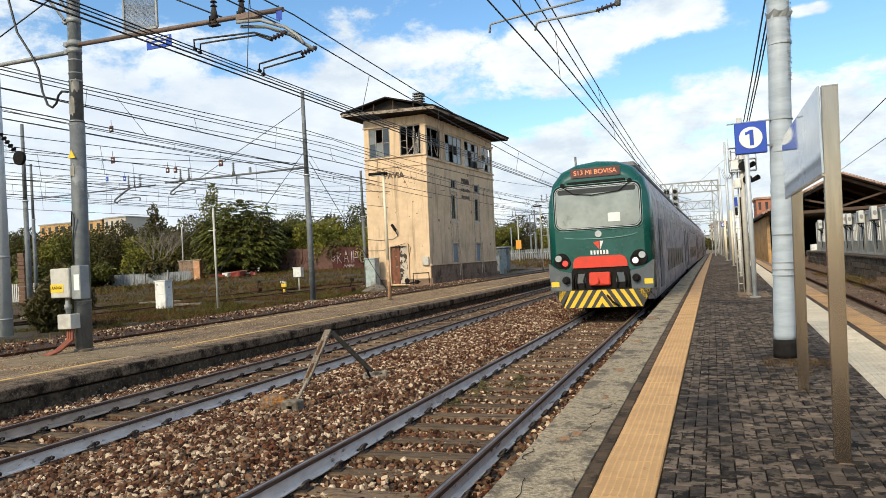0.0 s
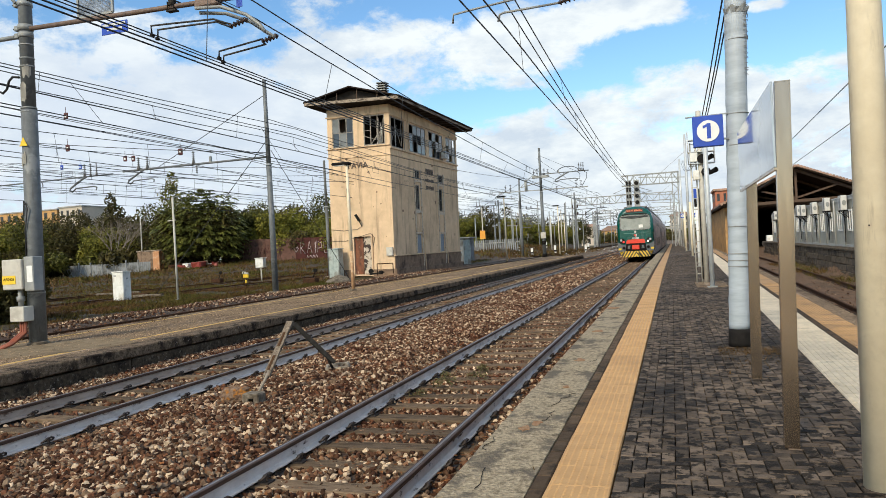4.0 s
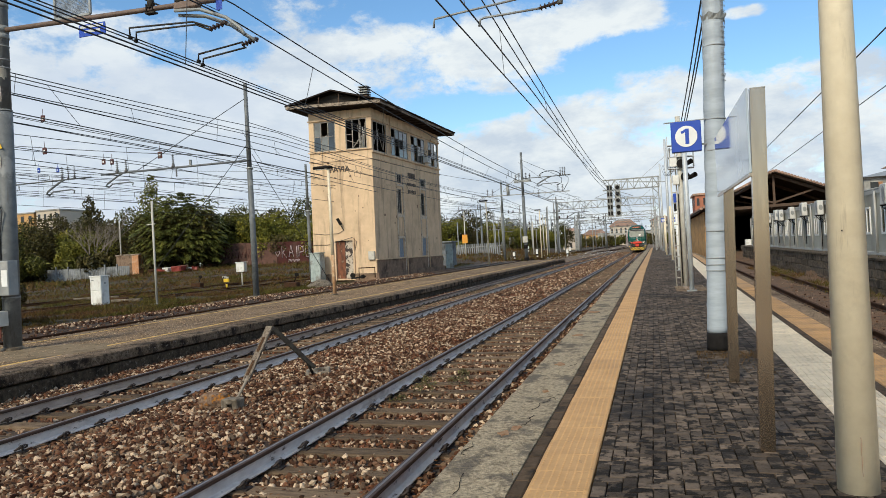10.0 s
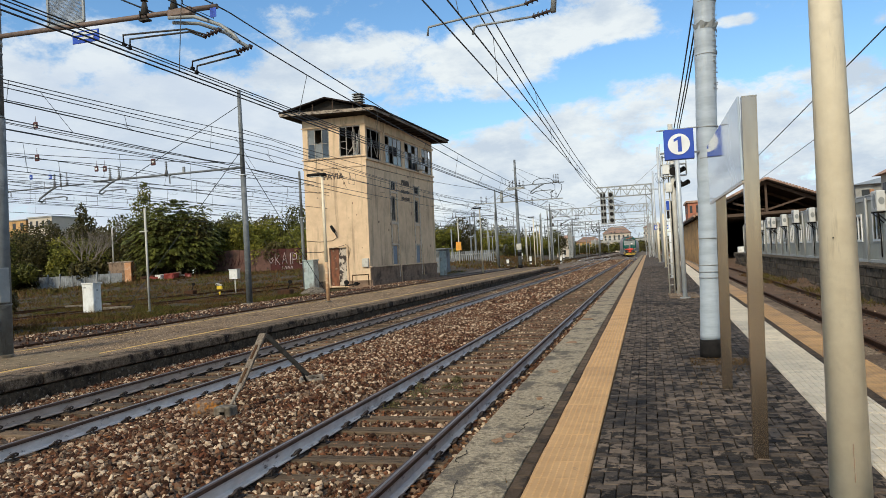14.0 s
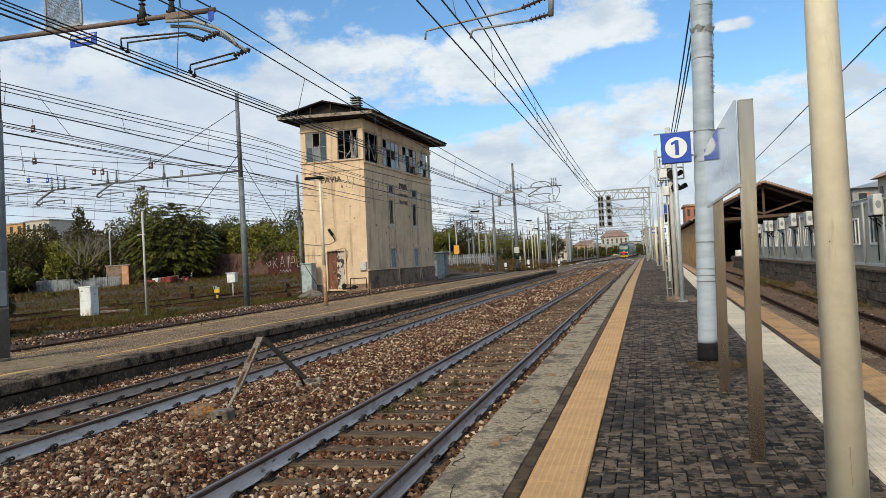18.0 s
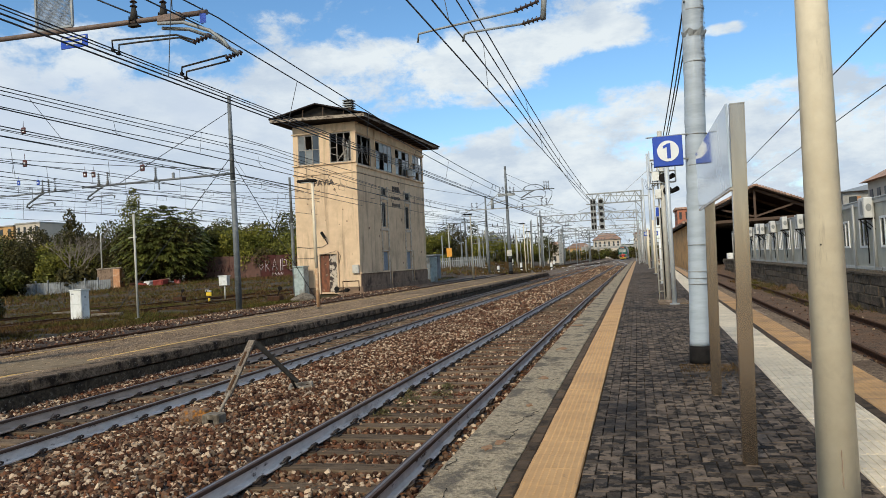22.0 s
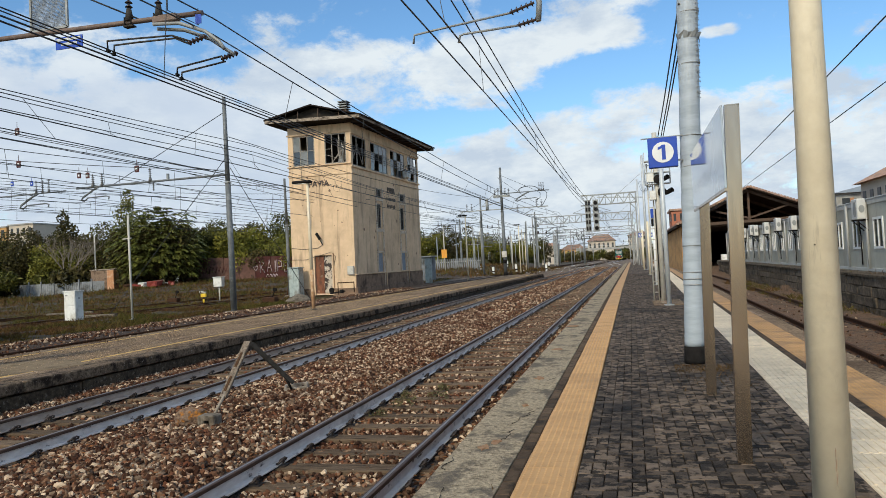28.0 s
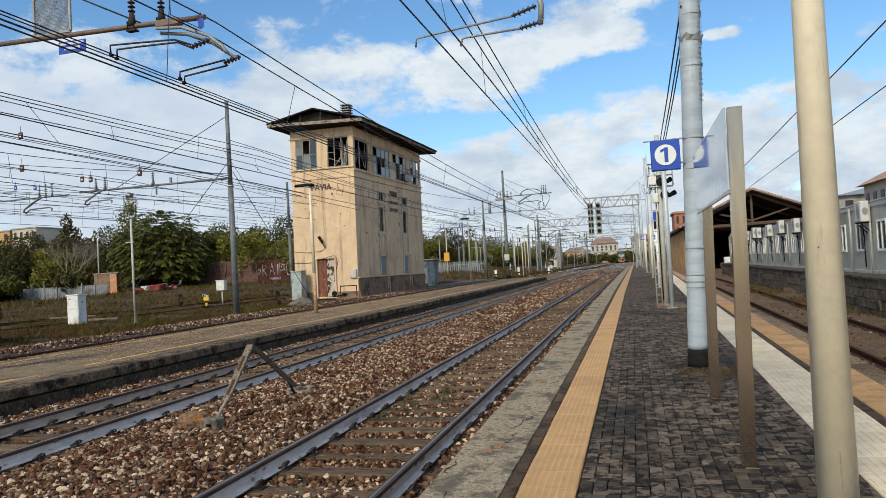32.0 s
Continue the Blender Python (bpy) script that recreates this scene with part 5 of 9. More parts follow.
def bogie(parent, y):
    bm = B()
    for sx in (-1, 1):
        bar(bm, (sx * 1.0, y - 1.6, 0.55), (sx * 1.0, y + 1.6, 0.55), 0.16, 0.3)
        box(bm, sx * 1.05 - 0.12, sx * 1.05 + 0.12, y - 0.5, y + 0.5, 0.4, 0.85, 0.04)
    box(bm, -0.9, 0.9, y - 0.25, y + 0.25, 0.45, 0.75)
    b = part("bogie", bm, M_UNDER, parent)
    for dy in (-1.25, 1.25):
        bm = B()
        rod(bm, (-0.7, y + dy, 0.46), (0.7, y + dy, 0.46), 0.08)
        for sx in (-1, 1):
            disc(bm, (sx * 0.75, y + dy, 0.46), 0.46, 0.46, 0.13, (1, 0, 0), 18)
        part("wheelset", bm, M_UNDER, b)


def coach(cab):
    c = thing("cab_coach" if cab else "coach", pose(0, 0, 0), "", "")
    y0 = 0.55 if cab else 0.25
    bm = B(); body_mesh(bm, y0, CAR - 0.25); part("body", bm, M_TRAINSIDE, c, "grey double-deck body covered in faded graffiti")
    bm = B()
    box(bm, -0.9, 0.9, y0 + 1.2, CAR - 0.6, 4.18, 4.33, 0.03); part("roof_fairing", bm, M_TRAINROOF, c)
    bm = B(); box(bm, -1.25, 1.25, 3.9, CAR - 3.9, 0.2, 0.42); part("underframe", bm, M_UNDER, c)
    for y in (3.4, CAR - 3.4):
        bogie(c, y)
    for sx in (-1, 1):
        for lvl, (z0, z1) in enumerate(((1.0, 1.75), (2.75, 3.35))):
            for i in range(7):
                y = 6.2 + i * 1.95
                bm = B()
                t = 0.0 if lvl == 0 else 0.055
                p = [(sx * 1.417, y, z0), (sx * 1.417, y + 1.5, z0), (sx * (1.412 - t), y + 1.5, z1), (sx * (1.412 - t), y, z1)]
                q = [(x - sx * 0.03, a, z) for x, a, z in p]
                v = [bm.verts.new(k) for k in p + q]
                for f in ((0, 1, 2, 3), (7, 6, 5, 4), (0, 4, 5, 1), (1, 5, 6, 2), (2, 6, 7, 3), (3, 7, 4, 0)):
                    bm.faces.new([v[k] for k in f])
                part("window", bm, M_GLASSDARK, c)
        for y in (2.2 if cab else 1.6, CAR - 2.9):
            bm = B(); box(bm, sx * 1.405 - 0.02, sx * 1.405 + 0.02, y, y + 1.3, 0.65, 2.65, 0.005); d = part("door", bm, M_TRAINGREY, c)
            for k in (0.12, 0.72):
                bm = B(); box(bm, sx * 1.425 - 0.008, sx * 1.425 + 0.008, y + k, y + k + 0.46, 1.5, 2.4); part("door_pane", bm, M_GLASSDARK, d)
    if cab:
        cab_front(c)
    return c


def plate(bm, outline, y, t):
    """A flat plate with that (x, z) outline, its front face at y and t thick."""
    a = [bm.verts.new((x, y, z)) for x, z in outline]
    b = [bm.verts.new((x, y + t, z)) for x, z in outline]
    n = len(a)
    bm.faces.new(a); bm.faces.new(b[::-1])
    for k in range(n):
        bm.faces.new((a[k], b[k], b[(k + 1) % n], a[(k + 1) % n]))


def rounded(x0, x1, z0, z1, r, n=4):
    out = []
    for cx, cz, a0 in ((x1 - r, z1 - r, 0), (x0 + r, z1 - r, 90), (x0 + r, z0 + r, 180), (x1 - r, z0 + r, 270)):
        out += [(cx + r * math.cos(radians(a0 + 90 * k / n)), cz + r * math.sin(radians(a0 + 90 * k / n))) for k in range(n + 1)]
    return out


def cab_front(c):
    half = train_section()
    ring = [(-x, z) for x, z in half[1:]] + [(x, z) for x, z in half[-2:0:-1]]
    # bulging green shell
    bm = B()
    rings = []
    cz = 2.2
    for s, y in ((1.0, 0.56), (1.0, 0.36), (0.975, 0.16), (0.92, 0.04), (0.84, 0.0)):
        rings.append([bm.verts.new((x * s, y + 0.03 * max(0, (z - 2.9)) ** 1.5, cz + (z - cz) * (s if z > cz else 1))) for x, z in ring])
    n = len(ring)
    for a, b in zip(rings, rings[1:]):
        for k in range(n - 1):
            bm.faces.new((a[k], a[k + 1], b[k + 1], b[k])).smooth = True
        bm.faces.new((a[n - 1], a[0], b[0], b[n - 1]))
    bm.faces.new(rings[-1])
    part("cab_shell", bm, M_TRAINGREEN, c, "glossy dark green cab front")
    bm = B(); plate(bm, rounded(-1.17, 1.17, 2.38, 3.6, 0.22), -0.005, 0.03); part("windscreen_surround", bm, M_BLACK, c, "black rubber surround")
    bm = B(); plate(bm, rounded(-1.11, 1.11, 2.44, 3.53, 0.18), -0.02, 0.02); part("windscreen", bm, M_WINDSCREEN, c, "wide curved windscreen, grey partly for the reflected sky")
    bm = B(); rim = rounded(-1.135, 1.135, 2.415, 3.555, 0.2, 6); tube(bm, [(x, -0.014, z) for x, z in rim + rim[:1]], 0.011, 5); part("windscreen_seal", bm, M_GALV, c, "thin pale seal")
    bm = B(); rim = rounded(-1.185, 1.185, 2.365, 3.615, 0.23, 6); tube(bm, [(x, -0.004, z) for x, z in rim + rim[:1]], 0.01, 5); part("outer_seal", bm, M_CREASE, c)
    # dark plate stands for the reflection along the top of the glass
    bm = B(); plate(bm, rounded(-1.04, 1.04, 3.36, 3.5, 0.05), -0.024, 0.004); part("tinted_band", bm, M_GLASSDARK, c, "dark strip standing for a reflection in the upper glass")
    bm = B(); tube(bm, [(-1.3 + 2.6 * k / 24, -0.002 + 0.2 * abs(k / 12 - 1) ** 8, 2.12 + 0.1 * abs(k / 12 - 1) ** 2 + 0.34 * abs(k / 12 - 1) ** 8) for k in range(25)], 0.016, 6); part("crease", bm, M_CREASE, c, "pale green line below the windscreen")
    bm = B(); plate(bm, rounded(0.28, 0.6, 2.56, 2.8, 0.02), -0.026, 0.005); part("notice", bm, M_WHITE, c)
    bm = B(); plate(bm, rounded(-0.66, 0.66, 3.8, 4.05, 0.03), 0.0, 0.08); ds = part("destination_display", bm, M_DISPLAY, c, "dark red destination display with orange letters")
    part("lettering", text_mesh("S13 MI BOVISA", 0.18, 0.004, M_LED), M_LED, ds, "glowing orange destination letters", pose(0, -0.008, 3.925))
    for sx, a in ((-1, 0.55), (1, 0.75)):
        bm = B()
        tube(bm, [(sx * 0.95, -0.03, 3.62), (sx * 0.6, -0.05, 3.36), (sx * 0.6 - sx * a, -0.05, 3.3)], 0.014, 5)
        disc(bm, (sx * 0.9, -0.02, 3.62), 0.06, 0.06, 0.06, (0, 1, 0), 10)
        part("wiper", bm, M_BLACK, c)
    bm = B(); box(bm, -0.78, 0.78, -0.01, 0.1, 3.62, 3.7, 0.02); part("lamp_bar", bm, M_BLACK, c)
    # red cover, grey corners
    bm = B(); plate(bm, [(-0.72, 1.35), (0.72, 1.35), (0.72, 1.5), (0.66, 1.61), (0.56, 1.66), (-0.56, 1.66), (-0.66, 1.61), (-0.72, 1.5)], -0.05, 0.07); part("red_cover", bm, M_TRAINRED, c, "bright red coupler cover panel")
    bm = B(); plate(bm, [(-0.8, 0.74), (0.8, 0.74), (0.8, 1.22), (0.72, 1.36), (-0.72, 1.36), (-0.8, 1.22)], -0.012, 0.3); part("buffer_beam", bm, M_BLACK, c)
    for sx in (-1, 1):
        bm = B()
        o = [(sx * 0.8, 0.74), (sx * 1.36, 0.74), (sx * 1.4, 1.5), (sx * 1.32, 1.46), (sx * 1.12, 1.3), (sx * 0.78, 1.22)]
        plate(bm, o if sx > 0 else o[::-1], -0.03, 0.6); part("corner_panel", bm, M_TRAINGREY, c, "dark grey front corner")
        bm = B(); disc(bm, (sx * 1.04, -0.03, 1.56), 0.2, 0.215, 0.05, (0, 1, 0), 20); disc(bm, (sx * 0.95, -0.03, 1.5), 0.15, 0.165, 0.05, (0, 1, 0), 20); lc = part("lamp_unit", bm, M_BLACK, c)
        bm = B(); disc(bm, (sx * 0.93, -0.062, 1.49), 0.075, 0.085, 0.03, (0, 1, 0)); part("tail_lamp", bm, M_TAILRED if sx < 0 else M_HEADWHITE, lc, "lit tail lamp")
        bm = B(); disc(bm, (sx * 1.11, -0.062, 1.63), 0.085, 0.095, 0.03, (0, 1, 0)); part("head_lamp", bm, M_LENS, lc)
        bm = B(); disc(bm, (sx * 0.93, -0.08, 1.03), 0.095, 0.11, 0.12, (0, 1, 0)); disc(bm, (sx * 0.93, -0.16, 1.03), 0.06, 0.075, 0.04, (0, 1, 0)); part("buffer", bm, M_BLACK, c)
        bm = B(); plate(bm, rounded(sx * 1.24 - 0.11, sx * 1.24 + 0.11, 0.86, 1.0, 0.02), -0.036, 0.005); part("yellow_marking", bm, M_YELSIGN, c)
        bm = B(); box(bm, sx * 0.52 - 0.13, sx * 0.52 + 0.13, -0.02, 0.1, 0.92, 1.2, 0.02); part("hose_box", bm, M_TRAINGREY, c)
        for q in (0.4, 0.62, 0.7):
            bm = B(); tube(bm, [(sx * q, 0.0, 1.2), (sx * (q + 0.05), -0.1, 1.0), (sx * (q + 0.02), -0.06, 0.8)], 0.022, 6); part("brake_hose", bm, M_BLACK, c)
    bm = B(); box(bm, -0.3, 0.26, -0.14, 0.2, 0.86, 1.22, 0.03); cp = part("coupler", bm, M_TRAINRED, c, "orange-red covered coupler")
    bm = B(); disc(bm, (-0.16, -0.19, 1.02), 0.13, 0.12, 0.1, (0, 1, 0)); part("coupler_cone", bm, M_TRAINRED, cp)
    bm = B(); tube(bm, [(0.15, -0.1, 0.6), (0.3, -0.18, 0.42), (0.45, -0.1, 0.3)], 0.03); part("air_hose", bm, M_BLACK, c)
    # striped plough: alternating slanted plates
    xs, z0, z1, lean = 0.118, 0.27, 0.74, 0.3
    for sx in (-1, 1):
        for k in range(11):
            xa, xb = k * xs, (k + 1) * xs
            o = []
            for x, z in ((xa + lean, z0), (xb + lean, z0), (xb, z1), (xa, z1)):
                o.append((sx * min(x, 1.05 if z == z0 else 1.3), z))
            if abs(o[1][0] - o[0][0]) < 0.02:
                lim = z0 + (z1 - z0) * max(0.0, (xa + lean - 1.05) / (lean + 0.25))
                if lim > z1 - 0.16:
                    continue
                o = [(sx * min(1.05 + 0.25 * (lim - z0) / (z1 - z0), 1.3), lim), (sx * 1.3, z1 - 0.02), (sx * min(xb, 1.3), z1), (sx * xa, z1)]
            bm = B(); plate(bm, o if sx > 0 else o[::-1], -0.02, 0.05); part("plough_stripe", bm, M_PLOWK if k % 2 else M_PLOWY, c)
    bm = B(); plate(bm, [(-lean, z0), (lean, z0), (0, z1)], -0.016, 0.03); part("plough_stripe", bm, M_PLOWK, c)
    bm = B(); plate(bm, [(-0.2, z0), (-0.08, z0), (0.0, 0.4), (0.08, z0), (0.2, z0), (0.0, 0.58)], -0.022, 0.02); part("plough_stripe", bm, M_PLOWY, c)
    bm = B(); plate(bm, [(-1.06, 0.26), (1.06, 0.26), (1.31, 0.74), (-1.31, 0.74)], 0.03, 0.2); part("plough", bm, M_PLOWK, c, "black and yellow striped plough")
    # emblem and number bars
    bm = B(); plate(bm, [(-0.16, 2.03), (0.0, 1.83), (0.02, 2.06)], -0.012, 0.01); part("emblem", bm, M_TRAINRED, c)
    bm = B(); plate(bm, [(0.03, 1.83), (0.12, 2.06), (0.03, 2.06)], -0.012, 0.01); part("emblem", bm, M_WHITE, c)
    bm = B()
    for k in range(6):
        plate(bm, [(-0.24 + k * 0.085, 1.7), (-0.19 + k * 0.085, 1.7), (-0.19 + k * 0.085, 1.81), (-0.24 + k * 0.085, 1.81)], -0.012, 0.01)
    part("marking", bm, M_WHITE, c)
    bm = B(); disc(bm, (0.0, -0.01, 2.25), 0.09, 0.08, 0.06, (0, 1, 0)); part("upper_lamp", bm, M_LENS, c)


cab_car = tagged(coach(True), "green-fronted double-deck train end with a striped plough", "train", "coaches of the train")
mid_car = tagged(coach(False), "grey double-deck coach covered in faded graffiti", "train", "coaches of the train")
cars = [cab_car, mid_car] + [copy_thing(mid_car, pose(0, 0, 0)) for _ in range(3)]

TRAIN_T = [(0, 19.7), (1, 29.3), (2, 39.2), (3, 49.0), (4.5, 63.5), (6, 78), (8, 98), (10, 119), (12, 140), (14, 161), (17, 193), (20, 222), (23, 248), (25, 264), (28, 284), (30, 296), (32, 306)]


def motions():
    for i, c in enumerate(cars):
        rows = []
        for t, y in TRAIN_T:
            ya, yb = y + i * CAR + 3.4, y + i * CAR + CAR - 3.4
            xa, xb = far_bend(min(ya, 399)), far_bend(min(yb, 399))
            ang = math.degrees(math.atan2(xa - xb, yb - ya))
            k = 3.4 / (CAR - 6.8)
            rows.append((t, pose(xa - (xb - xa) * k, y + i * CAR, 0, 0, 0, ang)))
        walk(c, rows)


# ---- things on the paved platform ----
def clamp(bm, x, y, z, r, w=0.05):
    rod(bm, (x, y, z - w / 2), (x, y, z + w / 2), r, n=16)


def leaning(base, top_shift, h, r0, r1, n=20, wrinkle=0.0, steps=1):
    """A round pole from its foot at the origin, leaning by top_shift."""
    bm = B()
    rings = []
    for i in range(steps + 1):
        k = i / steps
        rings.append([bm.verts.new((top_shift[0] * k + math.cos(2 * math.pi * j / n) * ((r0 + (r1 - r0) * k) + wrinkle * (noise.noise(Vector((math.cos(6.28 * j / n) * 1.5, math.sin(6.28 * j / n) * 1.5, k * h * 7))))),
                                   top_shift[1] * k + math.sin(2 * math.pi * j / n) * (r0 + (r1 - r0) * k), base + (h - base) * k)) for j in range(n)])
    for a, b in zip(rings, rings[1:]):
        for j in range(n):
            bm.faces.new((a[j], a[(j + 1) % n], b[(j + 1) % n], b[j])).smooth = True
    bm.faces.new(rings[0][::-1]); bm.faces.new(rings[-1])
    return bm


# cream lamp pole on the platform
pole = thing("lamp_pole", pose(3.845, 4.3, PZ), "cream painted tapered steel pole on the platform", "pole")
part("shaft", leaning(0, (0.045, 0, 0), 5.6, 0.1, 0.054, 28), M_CREAM, pole)
for z, a in ((1.35, -1.9), (0.75, -1.2)):
    bm = B(); disc(bm, (0.09 * math.cos(a), 0.09 * math.sin(a), z), 0.0035, 0.0035, 0.01, (math.cos(a), math.sin(a), 0), 8); part("bolt", bm, M_BLACK, pole)
bm = B(); plate(bm, rounded(-0.0018, 0.0018, 0.1, 0.3, 0.001), -0.1, 0.01); part("seam", bm, M_PLINTH, pole)

# wrapped mast with the black foot
mastw = thing("wrapped_mast", pose(3.575, 9.3, PZ), "grey sheet-wrapped mast with a black foot", "mast")
part("shaft", leaning(0.2, (0.34, 0, 0), 9.2, 0.118, 0.128, 36, 0.007, 130), M_WRAP, mastw, "wrinkled grey plastic wrapping")
part("foot", leaning(0, (0.006, 0, 0), 0.21, 0.134, 0.131, 28, 0.004, 4), M_BLACK, mastw, "black tarred foot")
for z in (2.75, 2.38, 3.62, 1.42, 1.1, 1.02, 0.95, 4.25):
    bm = B(); clamp(bm, 0.0375 * z, 0, z, 0.128, 0.012); part("strap", bm, M_GALVD, mastw)
bm = B()
ra, rb = [], []
for k in range(18):
    a = 2 * math.pi * k / 18
    r = 0.134 + 0.016 * (k % 2)
    ra.append(bm.verts.new((0.147 + 0.126 * math.cos(a), 0.126 * math.sin(a), 3.92)))
    rb.append(bm.verts.new((0.15 + r * math.cos(a + 0.1), r * math.sin(a + 0.1), 3.98 + 0.04 * (k % 3 == 0))))
for k in range(18):
    bm.faces.new((ra[k], ra[(k + 1) % 18], rb[(k + 1) % 18], rb[k]))
part("frayed_collar", bm, M_GALVD, mastw, "frayed edge of the wrapping")

for k in range(30):
    z = 3.2 + 0.042 * k + 0.012 * math.sin(k * 2.1)
    span = 0.9 + 0.35 * math.sin(k * 1.3)
    bm = B(); tube(bm, [(0.0375 * z + 0.127 * math.cos(a), 0.127 * math.sin(a), z + 0.006 * math.sin(5 * a + k)) for a in [-0.95 + span * (q / 6) for q in range(7)]], 0.0035, 5); part("wrinkle_rib", bm, M_GALVD, mastw)

# track number sign
sg = thing("track_sign", pose(3.34, 9.18, PZ + 2.56), "blue square track sign with numeral one", "sign")
bm = B(); box(bm, -0.175, 0.165, -0.05, 0.05, -0.18, 0.18, 0.006); part("case", bm, M_BLUE, sg)
bm = B(); disc(bm, (-0.005, -0.054, 0.0), 0.125, 0.125, 0.006, (0, 1, 0), 32); part("white_disc", bm, M_WHITE, sg)
bm = B(); plate(bm, [(-0.062, 0.034), (-0.05, 0.034), (-0.018, 0.05), (-0.018, -0.09), (0.026, -0.09), (0.026, 0.09), (-0.01, 0.09), (-0.04, 0.07), (-0.062, 0.066)], -0.06, 0.004)
part("numeral", bm, M_BLUE, sg, "blue numeral one")
bm = B(); bar(bm, (-0.25, 0.0, 0.185), (0.28, 0.06, 0.2), 0.03, 0.012); part("bracket", bm, M_GALVD, sg)
bm = B(); bar(bm, (0.16, 0.0, -0.1), (0.24, 0.06, -0.1), 0.02, 0.02); part("lower_bracket", bm, M_GALVD, sg)

# station board seen along its face
bd = thing("station_board", pose(3.5, 5.0, PZ), "blank glossy station board between two bronze posts", "sign board")
for y, x in ((0.0, 0.008), (2.27, 0.042)):
    bm = B(); bar(bm, (x, y, 0), (x + 0.055, y, 2.26), 0.062, 0.088); part("post", bm, M_BRONZE, bd, "bronze anodised square post")
    bm = B(); box(bm, x + 0.01, x + 0.1, y - 0.033, y + 0.033, 2.26, 2.268); part("cap", bm, M_BRONZE, bd)
bm = B(); box(bm, -0.008, 0.006, -0.03, 2.3, 1.74, 2.27, 0.003); part("panel", bm, M_PANEL, bd, "glossy pale panel reflecting the sign")
bm = B(); box(bm, -0.01, 0.008, -0.03, 2.3, 1.722, 1.738); part("lower_rail", bm, M_BRONZE, bd)


def thin_pole(name, x, y, z0, h, r, material, label, cat="pole", group="", r1=None):
    t = thing(name, pose(x, y, z0), label, cat, group)
    bm = B(); rod(bm, (0, 0, 0), (0, 0, h), r, r1 or r, 12); part("shaft", bm, material, t)
    bm = B(); box(bm, -r * 2, r * 2, -r * 2, r * 2, 0, 0.025); part("base_plate", bm, M_GALVD, t)
    return t


# signal mast group in mid platform
sp = thin_pole("galvanised_post", 3.77, 19.4, PZ, 4.3, 0.06, M_GALV, "slim galvanised post on a concrete pad")
bm = B(); box(bm, -0.35, 0.4, -0.3, 1.7, -0.02, 0.012); solid("concrete_pad", bm, M_OLDPLAT, "low concrete pad under the signal", "pad", m=pose(3.75, 19.8, PZ))
sig = thing("platform_signal", pose(3.72, 21.2, PZ), "white platform signal with ladder and black lamp heads", "signal")
bm = B(); rod(bm, (-0.02, 0, 0), (0.0, 0, 4.75), 0.075, 0.07, 12); part("mast", bm, M_GREYBOX, sig)
bm = B()
for sx in (-0.26, -0.12):
    rod(bm, (sx, 0.1, 0), (sx, 0.1, 3.9), 0.02)
for k in range(13):
    rod(bm, (-0.26, 0.1, 0.25 + k * 0.3), (-0.12, 0.1, 0.25 + k * 0.3), 0.012)
part("ladder", bm, M_GREYBOX, sig, "white steel ladder")
bm = B(); box(bm, -0.105, -0.08, -0.08, -0.04, 0.1, 2.6); part("cable_duct", bm, M_BLACK, sig, "black cable duct")
for z, x0, x1, mm in ((3.35, -0.28, -0.08, M_WHITEBOX), (2.85, -0.22, -0.05, M_WHITEBOX)):
    bm = B(); box(bm, x0, x1, -0.14, 0.1, z, z + 0.26, 0.01); part("junction_box", bm, mm, sig, "small white junction box")
bm = B()
for z in (3.3, 3.62, 3.95):
    bar(bm, (-0.32, 0, z), (0.36, 0, z), 0.3, 0.02)
for sx in (-0.32, 0.36):
    for yy in (-0.14, 0.14):
        rod(bm, (sx, yy, 3.3), (sx, yy, 4.2), 0.012)
part("platform_cage", bm, M_GALV, sig, "small maintenance cage")
for z, dx in ((3.42, 0.03), (3.05, 0.12)):
    bm = B(); disc(bm, (dx, -0.16, z), 0.125, 0.125, 0.04, (0, 1, 0), 18); h = part("signal_head", bm, M_BLACK, sig, "round black signal head")
    bm = B(); rod(bm, (dx + 0.1, -0.2, z - 0.04), (dx + 0.26, -0.36, z + 0.03), 0.055, 0.07, 12, False); part("hood", bm, M_BLACK, h)
post = thin_pole("white_post", 3.9, 31.9, PZ, 2.65, 0.07, M_WHITE, "white post carrying a blue box")
bm = B(); box(bm, -0.1, 0.02, -0.1, 0.1, 2.85, 3.25, 0.02); part("blue_box", bm, M_BLUE, post, "blue display box")
bm = B(); box(bm, -0.09, 0.01, -0.09, 0.09, 2.5, 2.84, 0.02); part("lower_box", bm, M_BLACK, post, "black lower box")
for (x, y, hh, r, mt) in ((4.02, 47.5, 3.4, 0.07, M_CREAM), (3.93, 63, 3.4, 0.07, M_CREAM), (4.35, 55, 3.6, 0.06, M_WHITE), (4.1, 78, 3.6, 0.07, M_CREAM), (4.2, 92, 3.6, 0.07, M_WHITE), (4.25, 106, 3.6, 0.07, M_WHITE), (3.75, 100, 4.5, 0.06, M_WHITE)):
    thin_pole("platform_post", x, y, PZ, hh, r, mt, "slim pale platform post", group="platform posts")
for (x, y, hh) in ((4.25, 63.8, 9.8), (4.1, 90, 10.4), (4.05, 112, 10.0)):
    t = thin_pole("overhead_mast", x, y, PZ, hh, 0.13, M_GALV, "tall galvanised overhead line mast on the platform", "mast", "platform line masts", 0.1)
    bm = B(); bar(bm, (0.1, 0, 6.2), (-3.9, 0, 6.5), 0.07, 0.07); bar(bm, (0, 0, 8.4), (-2.4, 0, 6.45), 0.03, 0.03); part("bracket_arm", bm, M_GALVD, t)
